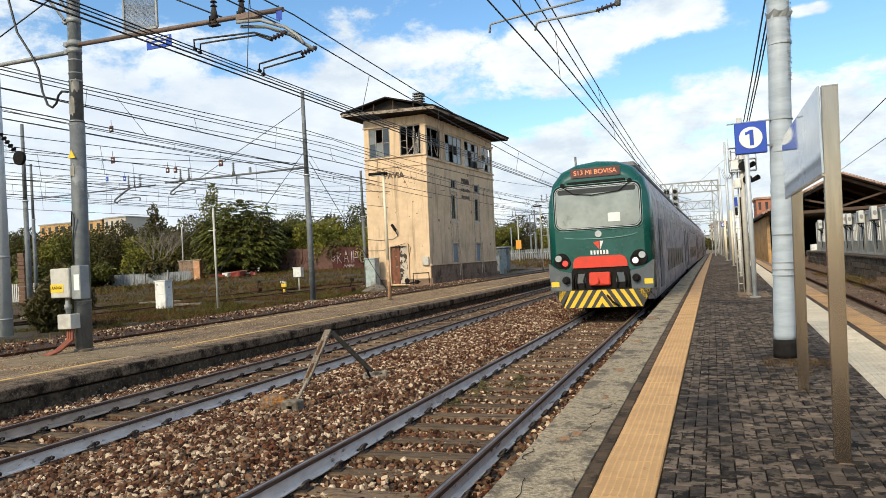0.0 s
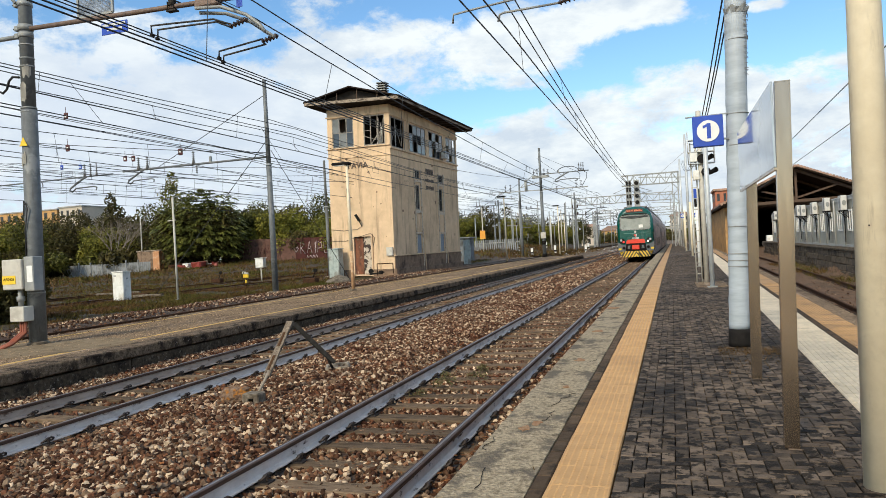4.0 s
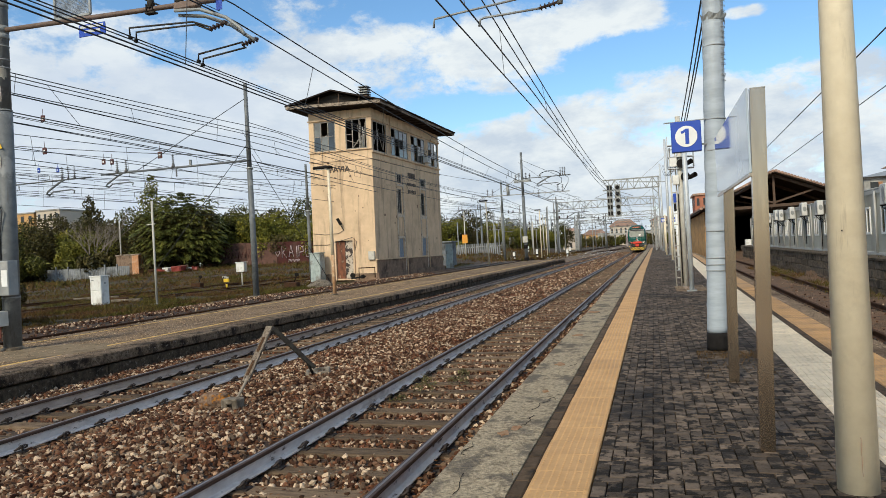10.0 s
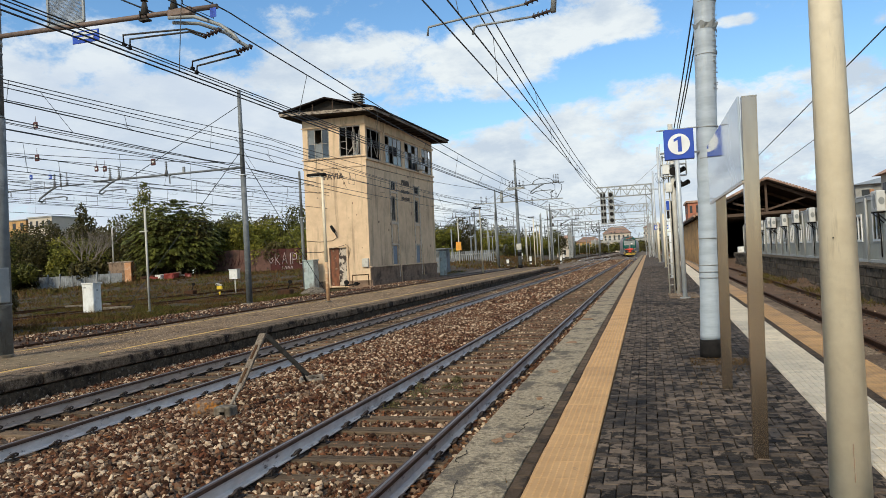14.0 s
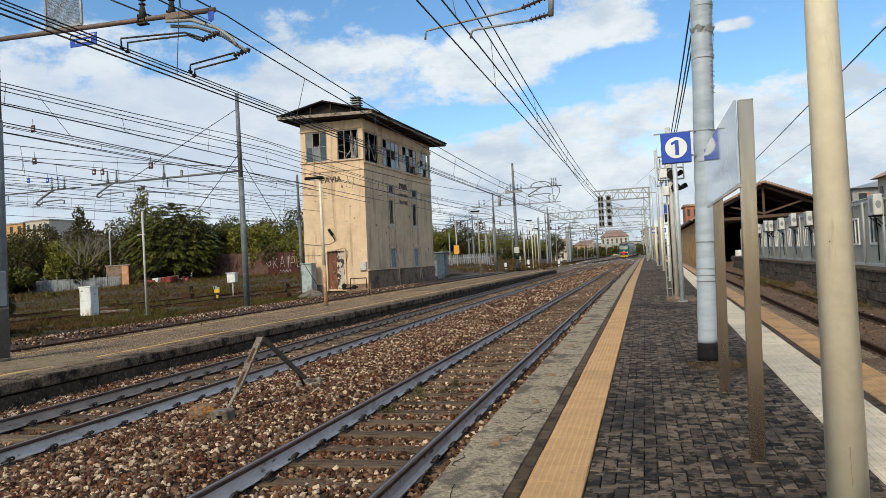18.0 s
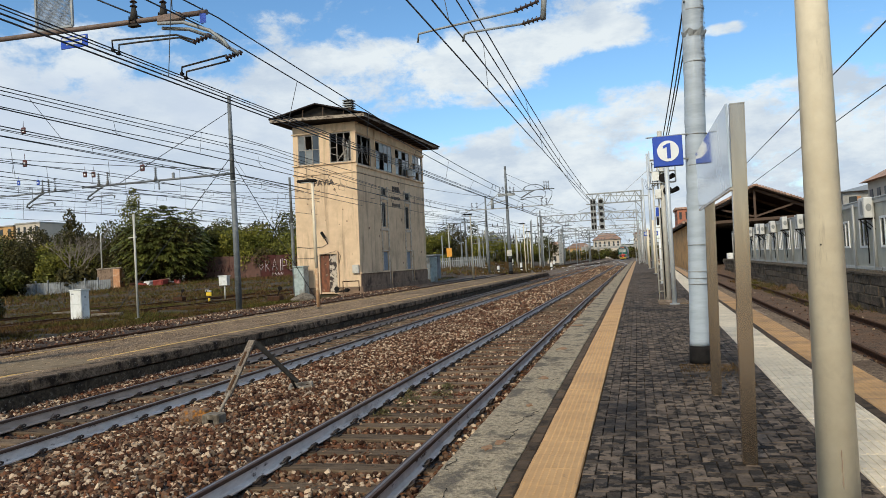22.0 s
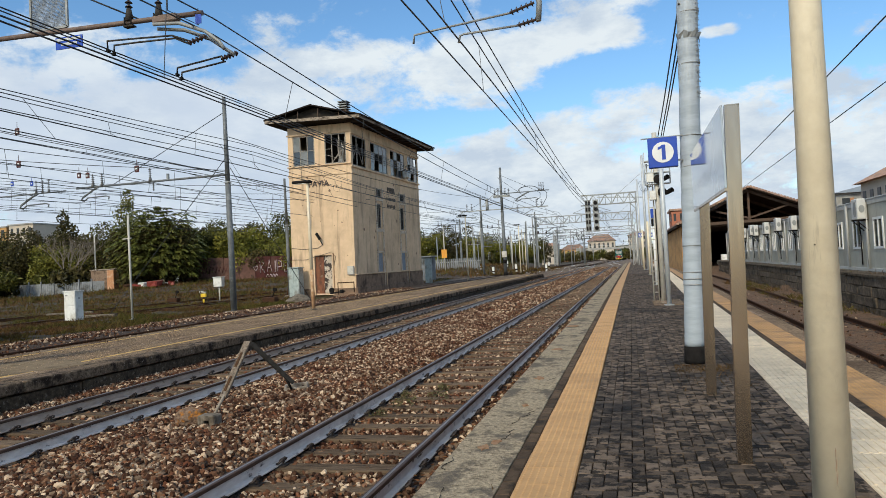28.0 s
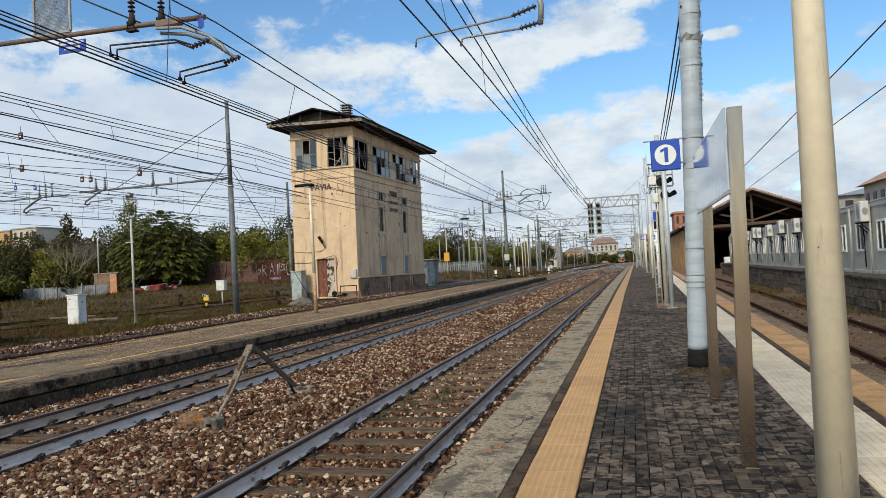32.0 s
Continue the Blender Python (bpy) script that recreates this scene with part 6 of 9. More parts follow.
for x, y in ((3.78, 63), (4.6, 63.6)):
    s2 = copy_thing(sg, pose(x, y, PZ + 2.95))
# cables that run from the wrapped mast to the next ones
for dx in (-0.03, 0.03, 0.07):
    bm = B()
    pts = []
    for k in range(13):
        u = k / 12
        pts.append((3.66 + dx + (0.25 + dx) * u, 9.2 + 54 * u, PZ + 4.35 + 3.2 * u - 6.0 * u * (1 - u)))
    tube(bm, pts, 0.011, 5)
    solid("hanging_cable", bm, M_WIRE, "black cable slung from mast to mast", "cable", "hanging cables")


# ---- overhead line masts on the left ----
def insulator(bm, p, q, r=0.05, n=7):
    p, q = Vector(p), Vector(q)
    rod(bm, p, q, 0.022, n=6)
    for k in range(n):
        c = p.lerp(q, (k + 0.5) / n)
        d = (q - p).normalized()
        rod(bm, c - d * 0.012, c + d * 0.012, r, r * 0.7, 10)


ml = thing("overhead_mast", pose(-9.47, 11.44, LZ), "weathered grey steel mast with grey boxes and a brown boom", "mast")
bm = B(); rod(bm, (0, 0, 0), (0.1, 0, 4.75), 0.165, 0.148, 20); part("lower_shaft", bm, M_MAST, ml)
bm = B(); rod(bm, (0.1, 0, 4.75), (0.19, 0, 9.4), 0.132, 0.12, 20); part("upper_shaft", bm, M_MAST, ml)
for z, r in ((4.78, 0.15), (4.7, 0.152), (6.05, 0.14), (5.78, 0.14), (5.62, 0.14), (1.05, 0.168)):
    bm = B(); clamp(bm, 0.02 * z, 0, z, r, 0.025); part("clamp_band", bm, M_GALVD, ml)
bm = B(); lathe(bm, [(0.21, -0.02), (0.2, 0.04), (0.17, 0.07)], n=18); part("foot", bm, M_CONC, ml)
bm = B(); rod(bm, (0.1, 0, 6.38), (5.2, 0, 6.24), 0.047, n=14); part("boom", bm, M_BEAMRUST, ml, "long brown tubular boom")
bm = B(); rod(bm, (-4.2, 0, 6.32), (0.1, 0, 6.25), 0.045, n=12); part("side_boom", bm, M_GALVD, ml, "thin grey boom")
for z, h_ in ((6.25, 0.1), (6.4, 0.12), (6.88, 0.1)):
    x_ = 0.02 * z
    bm = B(); clamp(bm, x_, 0, z, 0.142, h_); box(bm, x_ - 0.22, x_ - 0.12, -0.09, 0.09, z - 0.05, z + 0.05, 0.01); part("boom_bracket", bm, M_GALVD, ml)
    for sy in (-0.05, 0.05):
        bm = B(); rod(bm, (x_ - 0.26, sy, z), (x_ - 0.1, sy, z), 0.014, n=6); part("bolt", bm, M_BLACK, ml)
bm = B(); bar(bm, (0.0, -0.1, 6.9), (-0.3, -0.4, 7.5), 0.07, 0.05); bar(bm, (0.0, 0.1, 6.9), (-0.55, 0.2, 7.7), 0.05, 0.05); part("strut", bm, M_GALVD, ml)
for z0, z1, r in ((4.9, 5.25, 0.137), (5.4, 5.62, 0.136), (3.6, 3.85, 0.163)):
    bm = B()
    a0 = random.uniform(-2.6, -1.4)
    ia, ib = [], []
    for k in range(9):
        a = a0 + k * 0.16
        ia.append(bm.verts.new((0.02 * z0 + r * math.cos(a), r * math.sin(a), z0 + random.uniform(-0.04, 0.04)))); ib.append(bm.verts.new((0.02 * z1 + r * math.cos(a), r * math.sin(a), z1 + random.uniform(-0.05, 0.05))))
    for k in range(8):
        bm.faces.new((ia[k], ia[k + 1], ib[k + 1], ib[k]))
    bmesh.ops.solidify(bm, geom=bm.faces[:], thickness=0.006)
    part("torn_sticker", bm, M_GREYBOX, ml, "pale torn paper sticker")
for x in (3.67, 4.3):
    z = 6.375 - 0.0275 * x
    bm = B(); rod(bm, (x, 0, z + 0.02), (x, 0, z + 0.26), 0.085, 0.042, 12); bar(bm, (x - 0.1, 0, z - 0.07), (x + 0.1, 0, z - 0.07), 0.12, 0.03); fz = part("insulator_foot", bm, M_STEELD, ml, "dark cast insulator foot")
    for sx in (-0.07, 0.07):
        bm = B(); rod(bm, (x + sx, -0.05, z - 0.1), (x + sx, -0.05, z + 0.1), 0.012, n=6); part("bolt", bm, M_BLACK, fz)
    bm = B(); insulator(bm, (x, 0, z + 0.26), (x, 0, z + 0.75), 0.07, 6); part("insulator", bm, M_INSUL, ml)
bm = B(); box(bm, 4.2, 4.7, -0.085, 0.085, 6.16, 6.3, 0.02); part("boom_clamp", bm, M_BEAMRUST, ml)
bm = B()
tube(bm, [(4.22, -0.06, 6.15), (4.78, -0.1, 6.08), (5.3, -0.1, 5.86), (5.57, -0.1, 5.64), (5.66, -0.1, 5.5)], 0.033, 8)
part("curved_drop_arm", bm, M_GALVD, ml)
bm = B()
tube(bm, [(4.22, 0.06, 6.1), (4.75, 0.1, 6.02), (5.28, 0.1, 5.78), (5.6, 0.1, 5.54), (5.73, 0.1, 5.45)], 0.033, 8)
part("curved_drop_arm", bm, M_GALVD, ml)
for iy, lines, (ia_, ib_) in ((-0.25, ([(5.1, 5.66), (4.72, 5.82), (3.9, 5.87), (3.37, 5.9), (3.38, 5.73)], [(5.08, 5.62), (4.77, 5.77), (3.98, 5.8), (3.5, 5.81), (3.49, 5.65)]), ((5.05, 5.64), (5.42, 5.72))),
                               (0.25, ([(5.4, 5.5), (4.46, 5.4), (4.45, 5.28)], [(5.45, 5.4), (4.54, 5.31), (4.53, 5.2)]), ((5.38, 5.45), (5.72, 5.52)))):
    bm = B(); insulator(bm, (ia_[0], iy, ia_[1]), (ib_[0], iy, ib_[1]), 0.055, 5); part("arm_insulator", bm, M_INSUL, ml)
    for k, ln in enumerate(lines):
        bm = B(); tube(bm, [(x, iy + 0.02 * k, z) for x, z in ln], 0.018, 8); part("steady_arm", bm, M_STEELD, ml, "thin dark steady arm")
        bm = B(); box(bm, ln[-1][0] - 0.025, ln[-1][0] + 0.025, iy - 0.03, iy + 0.05, ln[-1][1] - 0.03, ln[-1][1] + 0.02, 0.006); part("wire_clip", bm, M_BLACK, ml)
bm = B()
x0, x1, z0, z1 = 1.43, 2.26, 6.42, 7.4
for k in range(34):
    x = x0 + (x1 - x0) * k / 33
    rod(bm, (x, 0.05, z0), (x, 0.05, z1), 0.006, n=4)
for k in range(40):
    z = z0 + (z1 - z0) * k / 39
    rod(bm, (x0, 0.05, z), (x1, 0.05, z), 0.006, n=4)
part("mesh_panel", bm, M_SHUT, ml, "blue-grey wire mesh guard panel")
bm = B()
for p, q in (((x0, 0.05, z0), (x1, 0.05, z0)), ((x0, 0.05, z1), (x1, 0.05, z1)), ((x0, 0.05, z0), (x0, 0.05, z1)), ((x1, 0.05, z0), (x1, 0.05, z1))):
    bar(bm, p, q, 0.04, 0.04)
part("mesh_frame", bm, M_GALVD, ml)
bm = B(); box(bm, 2.03, 2.64, -0.02, 0.0, 5.97, 6.2, 0.004); bs = part("blue_plate", bm, M_BLUE, ml, "small blue plate with white lettering")
for r_, z in ((0, 6.15), (1, 6.06)):
    bm = B(); box(bm, 2.06 + 0.1 * r_, 2.6 - 0.08 * r_, -0.026, -0.02, z - 0.025, z + 0.025); part("lettering_bar", bm, M_GALV, bs)
bm = B(); box(bm, 5.09, 5.21, -0.07, -0.06, 6.03, 6.2); part("end_tag", bm, M_BLUE, ml)
bm = B(); rod(bm, (-0.1, 0, 7.6), (-3.9, 0, 6.2), 0.015); rod(bm, (0.12, 0, 8.2), (4.0, 0, 6.25), 0.015); part("stay_rod", bm, M_WIRE, ml)
# boxes, label, conduit
cb = part("control_box", (lambda b: (box(b, -0.38, 0.12, -0.42, -0.14, 1.14, 1.74, 0.015), b)[1])(B()), M_GREYBOX, ml, "pale grey control box with a yellow label")
bm = B(); box(bm, -0.37, -0.03, -0.427, -0.42, 1.25, 1.42); lb = part("yellow_label", bm, M_YELSIGN, cb)
part("lettering", text_mesh("AA0406", 0.085, 0.002, M_BLACK), M_BLACK, lb, "black code letters", pose(-0.2, -0.429, 1.345))
bm = B(); box(bm, 0.12, 0.36, -0.36, -0.12, 1.1, 1.78, 0.012); part("side_box", bm, M_GALVD, ml, "grey cabinet beside the mast")
bm = B(); box(bm, 0.2, 0.34, -0.366, -0.36, 1.28, 1.6); part("plate", bm, M_WHITE, ml)
bm = B(); box(bm, -0.26, 0.1, -0.4, -0.15, 0.5, 0.8, 0.012); part("junction_box", bm, M_GREYBOX, ml, "small white junction box")
bm = B(); rod(bm, (-0.08, -0.28, 0.8), (-0.08, -0.28, 1.14), 0.05); rod(bm, (-0.08, -0.28, 0.9), (-0.08, -0.28, 1.0), 0.075); part("gland_pipe", bm, M_GALVD, ml)
for dx in (-0.06, 0.0, 0.06):
    bm = B()
    tube(bm, [(-0.05 + dx, -0.28, 0.5), (-0.04 + dx, -0.3, 0.28), (-0.16 + dx, -0.5, 0.08), (-0.28 + dx, -0.7, 0.0)], 0.028, 8); part("conduit", bm, M_ORANGECAB, ml, "faded orange conduit")
bm = B(); tube(bm, [(-0.02, -0.16, 2.6), (0.05, -0.2, 2.9), (0.12, -0.2, 2.75), (0.02, -0.18, 2.3), (0.0, -0.17, 1.8)], 0.014); part("loose_wire", bm, M_WIRE, ml)
bm = B(); plate(bm, [(-0.1, 4.0), (0.1, 4.0), (0.0, 4.18)], -0.17, 0.01); part("warning_triangle", bm, M_YELSIGN, ml, "yellow warning triangle", pose(0.08, 0, 0))
# big slack jumper cable
bm = B()
pts = [(-1.75, 0.0, 8.4), (-1.58, -0.1, 7.64), (-1.36, -0.1, 6.86), (-0.98, -0.1, 6.32), (-0.8, -0.1, 5.99), (-0.71, -0.1, 5.49), (-0.58, -0.1, 5.2), (-0.45, -0.1, 5.13), (-0.34, -0.1, 5.2), (-0.27, -0.1, 5.36), (-0.17, -0.1, 5.43), (0.0, -0.1, 5.4)]
tube(bm, pts, 0.024, 8); part("jumper_cable", bm, M_WIRE, ml, "thick slack black cable")

# the bracket over track one hangs from the same portal
br = thing("track_bracket", pose(1.75, 11.44, 0), "grey steady arms with brown insulators over the track", "bracket")
bm = B(); rod(bm, (-0.1, 0, 8.2), (-0.08, 0, 6.1), 0.05, n=12); tube(bm, [(-0.08, 0, 6.1), (-0.02, 0, 5.85), (-0.05, 0, 5.55)], 0.045, 10); part("drop_tube", bm, M_GALVD, br)
bm = B(); rod(bm, (-11.1, 0, 8.2), (0.0, 0, 8.2), 0.07, n=12); part("upper_boom", bm, M_BEAMRUST, br)
for k, (ins, arm) in enumerate(((((-0.1, 5.85), (-0.5, 5.74)), [(-0.5, 5.74), (-1.71, 5.64), (-2.1, 5.6), (-2.12, 5.46)]), (((-0.05, 5.6), (-0.39, 5.54)), [(-0.39, 5.54), (-1.28, 5.52), (-1.34, 5.5), (-1.37, 5.39)]))):
    bm = B(); insulator(bm, (ins[0][0], 0.05 * k, ins[0][1]), (ins[1][0], 0.05 * k, ins[1][1]), 0.055, 5); part("insulator", bm, M_INSUL, br)
    bm = B(); tube(bm, [(x, 0.05 * k, z) for x, z in arm], 0.019, 8); part("steady_arm", bm, M_GALVD, br)


def line_mast(x, y, z0, h, boom, group, lean=0.0, r=0.14, inv=1):
    """A tubular mast with one boom; boom: (x end, z) or None."""
    t = thing("overhead_mast", pose(x, y, z0), "grey tubular overhead line mast in the yard", "mast", group)
    bm = B(); rod(bm, (0, 0, 0), (lean, 0, h * 0.6), r, r * 0.85, 14); rod(bm, (lean, 0, h * 0.6), (lean * 1.6, 0, h), r * 0.75, r * 0.6, 14); part("shaft", bm, M_MAST, t)
    bm = B(); box(bm, -0.3, 0.3, -0.3, 0.3, -0.2, 0.02, 0.03); part("foundation", bm, M_CONC, t)
    bm = B(); clamp(bm, lean, 0, h * 0.6, r * 1.1); part("clamp_band", bm, M_GALV, t)
    if boom:
        xe, z = boom
        s = 1 if xe > 0 else -1
        bm = B(); rod(bm, (0, 0, z), (xe * 1.03, 0, z + 0.02), 0.05, n=10); part("boom", bm, M_MAST, t)
        bm = B(); rod(bm, (lean, 0, h * 0.93), (xe * 0.78, 0, z), 0.016); part("stay_rod", bm, M_WIRE, t)
        for f in (0.91, 0.845, 0.51) if s < 0 else (0.82, 0.865, 0.91):
            bm = B(); insulator(bm, (xe * f, 0, z + 0.05), (xe * f, 0, z + (0.62 if s < 0 else 0.9)), 0.075 if s < 0 else 0.11, 6); rod(bm, (xe * f, 0, z), (xe * f, 0, z + 0.24), 0.1, 0.04, 10); part("insulator", bm, M_INSULG, t)
        bm = B(); insulator(bm, (xe * 0.49, 0, z - 0.06), (xe * 0.49, 0, z - 0.42), 0.06, 4); part("hanging_insulator", bm, M_INSULG, t)
        bm = B(); box(bm, xe * 0.39 - 0.05, xe * 0.39 + 0.05, -0.05, 0.05, z, z + 0.3, 0.01); part("line_clamp", bm, M_GALVD, t)
        a, g = (xe * 0.885, 1.0) if s < 0 else (xe - 2.1, 1.55)
        bm = B(); tube(bm, [(a + 0.1 * g, 0, z), (a - 0.2 * g, 0, z - 0.12 * g), (a - 0.8 * g, 0, z - 0.44 * g), (a - 0.87 * g, 0, z - 0.55 * g), (a - 0.7 * g, 0, z - 0.6 * g)], 0.045 * g, 8)
        part("drop_arm", bm, M_MAST, t)
        bm = B(); tube(bm, [(a - 0.7 * g, 0, z - 0.6 * g), (a - 0.5 * g, 0, z - 0.47 * g), (a + 0.5 * g, 0, z - 0.45 * g), (a + 0.66 * g, 0, z - 0.5 * g), (a + 0.62 * g, 0, z - 0.62 * g)], 0.03 * g, 8)
        part("steady_arm", bm, M_MAST, t)
    return t


line_mast(-14.15, 28.4, YZ, 9.5, (-7.75, 6.05), "yard line masts", 0.0)
line_mast(-45, 40, YZ, 10.5, (11.42, 7.84), "yard line masts")
line_mast(-26.0, 23.8, YZ, 8.7, None, "yard line masts", r=0.12)
line_mast(-20.3, 46, YZ, 8.2, None, "yard line masts", r=0.13)
wp = thing("overhead_mast", pose(-16.4, 15.1, YZ), "bright galvanised round mast beside dark shrubs", "mast", "yard line masts")
bm = B(); rod(bm, (0, 0, 0), (0.0, 0, 10.2), 0.19, 0.13, 20); part("shaft", bm, M_GALV, wp)
bm = B(); clamp(bm, 0, 0, 2.3, 0.2); clamp(bm, 0, 0, 0.5, 0.2); part("clamp_band", bm, M_GALVD, wp)
bm = B(); insulator(bm, (0.1, 0, 5.9), (0.7, 0, 5.3), 0.08, 5); disc(bm, (0.85, 0, 5.1), 0.2, 0.2, 0.1, (0, 1, 0)); part("tension_pulley", bm, M_BLACK, wp)

def arm_mast(x, y, h, reach):
    """A slim distant mast with cross arms and their insulators."""
    t = thing("overhead_mast", pose(x, y, -0.1), "slim distant overhead mast with cross arms", "mast", "distant masts")
    bm = B(); rod(bm, (0, 0, 0), (0, 0, h), 0.1, 0.07, 8); part("shaft", bm, M_GALVD, t)
    for z, k in ((h * 0.72, 1.0), (h * 0.86, 0.6)):
        bm = B(); bar(bm, (-0.3 * reach / abs(reach), 0, z), (reach * k, 0, z + 0.1), 0.09, 0.09); part("cross_arm", bm, M_MAST, t)
        for f in (0.55, 0.95):
            bm = B(); rod(bm, (reach * k * f, 0, z + 0.08), (reach * k * f, 0, z + 0.6), 0.13, 0.07, 6); part("insulator", bm, M_INSUL, t)
    bm = B(); tube(bm, [(reach * 0.9, 0, h * 0.72), (reach * 1.05, 0, h * 0.72 - 0.6), (reach * 0.9, 0, h * 0.72 - 0.9), (reach * 0.4, 0, h * 0.72 - 0.8)], 0.05, 5); part("drop_arm", bm, M_MAST, t)


for k, (x, y) in enumerate(((-13.5, 118), (-19.5, 126), (-26.0, 138), (-8.6, 146), (-15.5, 158), (-23.0, 166), (-31.0, 176), (-8.9, 190), (-13.0, 212), (-19.0, 232), (-27.0, 240), (-9.5, 252), (-15.0, 270), (-22.0, 282), (4.6, 205), (5.2, 255))):
    arm_mast(x, y, 8.4 + 0.9 * math.sin(k * 1.7), (3.4 + 0.8 * math.sin(k * 2.9)) * (-1 if k % 3 == 1 or x > 0 else 1))

# signal mast with cross arms, beyond the tower
far_mast = line_mast(-10.1, 75.8, 0.2, 11.65, (4.95, 8.85), "yard line masts", 0.0, 0.19)
bm = B(); bar(bm, (-0.9, 0, 8.6), (0.9, 0, 8.6), 0.25, 0.25); part("cross_bracket", bm, M_GALVD, far_mast)
bm = B(); bar(bm, (-4.6, 0, 7.22), (4.9, 0, 7.18), 0.1, 0.1); part("lower_boom", bm, M_GALVD, far_mast)
bm = B(); box(bm, -0.26, 0.26, -0.3, -0.1, 2.05, 2.7, 0.02); part("box", bm, M_GREYBOX, far_mast)
bm = B(); rod(bm, (0, 0, 0.1), (0, 0, 0.45), 0.24); part("black_band", bm, M_BLACK, far_mast)
bm = B(); rod(bm, (0, 0, 1.4), (0, 0, 1.8), 0.22); part("black_band", bm, M_BLACK, far_mast)
bm = B()
for k in range(8):
    a0, a1 = math.pi * k / 8, math.pi * (k + 1) / 8
    rod(bm, (2.9 + 1.1 * math.cos(a0), 0, 8.95 + 0.5 * math.sin(a0)), (2.9 + 1.1 * math.cos(a1), 0, 8.95 + 0.5 * math.sin(a1)), 0.035)
part("jumper_loop", bm, M_WIRE, far_mast)
for dx, dz in ((-0.7, 8.6), (-0.35, 8.75), (0.4, 8.7), (0.8, 8.6), (-3.3, 7.25), (-3.85, 7.25), (1.65, 6.75), (3.7, 7.2), (4.2, 7.2)):
    bm = B(); insulator(bm, (dx, 0, dz), (dx, 0, dz + 0.75), 0.14, 5); part("insulator", bm, M_INSUL, far_mast)
for dx, zb in ((3.7, 7.9), (4.4, 7.3)):
    bm = B(); tube(bm, [(dx, 0, 8.95), (dx + 0.45, 0, 8.6), (dx + 0.4, 0, 8.1), (dx - 0.1, 0, zb)], 0.03, 6); part("jumper_cable", bm, M_WIRE, far_mast)
for xa, xb, z in ((-4.3, -2.9, 7.15), (3.2, 4.3, 6.95)):
    bm = B(); tube(bm, [(xa, 0, z), (xa - 0.75, 0, z - 0.4), (xa - 0.6, 0, z - 0.52), (xb, 0, z - 0.62), (xb, 0, z - 0.8)], 0.035, 6); part("drop_arm", bm, M_GALVD, far_mast)
bm = B(); rod(bm, (-1.6, 0, 7.2), (-1.6, 0, 8.4), 0.16, n=10); part("tension_spring", bm, M_GALVD, far_mast, "grey spring tensioner")
bm = B(); bar(bm, (-0.15, 0, 8.0), (-2.2, 0, 7.6), 0.08, 0.08); bar(bm, (0, 0, 9.6), (-2.1, 0, 7.7), 0.04, 0.04); part("side_arm", bm, M_GALVD, far_mast)
line_mast(-14.5, 86, 0.2, 9.6, (-6, 6.5), "yard line masts", 0, 0.16)
line_mast(-20.5, 100, 0.2, 8.0, (-6, 6.2), "yard line masts", 0, 0.16)
line_mast(-12.0, 118, 0.1, 9.6, (5.0, 6.8), "yard line masts", 0, 0.18)
line_mast(-26.0, 120, 0.1, 8.6, (8.0, 6.4), "yard line masts", 0, 0.16)
line_mast(-16.0, 135, 0.0, 9.0, (7.0, 6.6), "yard line masts", 0, 0.18)
line_mast(-31.0, 150, 0.0, 9.0, (8.0, 6.6), "yard line masts", 0, 0.18)
line_mast(-13.0, 165, 0.0, 9.0, (8.0, 6.8), "yard line masts", 0, 0.18)
line_mast(-22.0, 185, 0.0, 9.0, (9.0, 6.8), "yard line masts", 0, 0.2)
line_mast(-9.5, 205, 0.0, 10.0, (9.0, 7.0), "yard line masts", 0, 0.2)


# ---- wires ----
def overhead_line(contacts, carriers, y0, y1, spans, label="paired contact and carrier wires over the track", bend=None, r=0.0135, drops=True):
    """contacts: (x, z, zigzag); carriers: (x, z, sag), hung between the masts at spans."""
    t = thing("overhead_line", pose(0, 0, 0), label, "wire", "overhead lines")
    bend = bend or (lambda y: 0.0)

    def dip(y, sag):
        for a, b in zip(spans, spans[1:]):
            if a <= y <= b:
                u = (y - a) / (b - a)
                return -4 * sag * u * (1 - u)
        return 0.0

    def zig(y, k):
        return k * math.cos((y - P0) / 36.0 * math.pi)
    ys_ = axis((y0, 60, 3), (60, y1, 8)) + [y1]
    for x, z, k in contacts:
        bm = B(); tube(bm, [(x + bend(y) + zig(y, k), y, z) for y in ys_], r, 5); part("contact_wire", bm, M_WIRE, t)
    for x, z, sag in carriers:
        bm = B(); tube(bm, [(x + bend(y), y, z + dip(y, sag)) for y in ys_], r, 5); part("carrier_wire", bm, M_WIRE, t)
    if drops:
        y = max(6.0, y0 + 2.0)
        k = 0
        while y < min(y1, 90):
            xc, zc, zz = contacts[k % len(contacts)]
            xm, zm, sg_ = carriers[k % len(carriers)]
            bm = B(); rod(bm, (xc + bend(y) + zig(y, zz), y, zc), (xm + bend(y), y, zm + dip(y, sg_)), 0.007, n=4); part("dropper", bm, M_WIRE, t)
            if k % 6 == 1:
                a, b = (xm + bend(y), y, zm + dip(y, sg_)), (xm + bend(y), y + 0.9, zm + dip(y + 0.9, sg_))
                bm = B(); tube(bm, [a, (a[0], a[1], a[2] - 0.3), (b[0], b[1], b[2] - 0.3), b], 0.009, 4); part("stirrup", bm, M_WIRE, t)
            y += 4.6
            k += 1
    return t


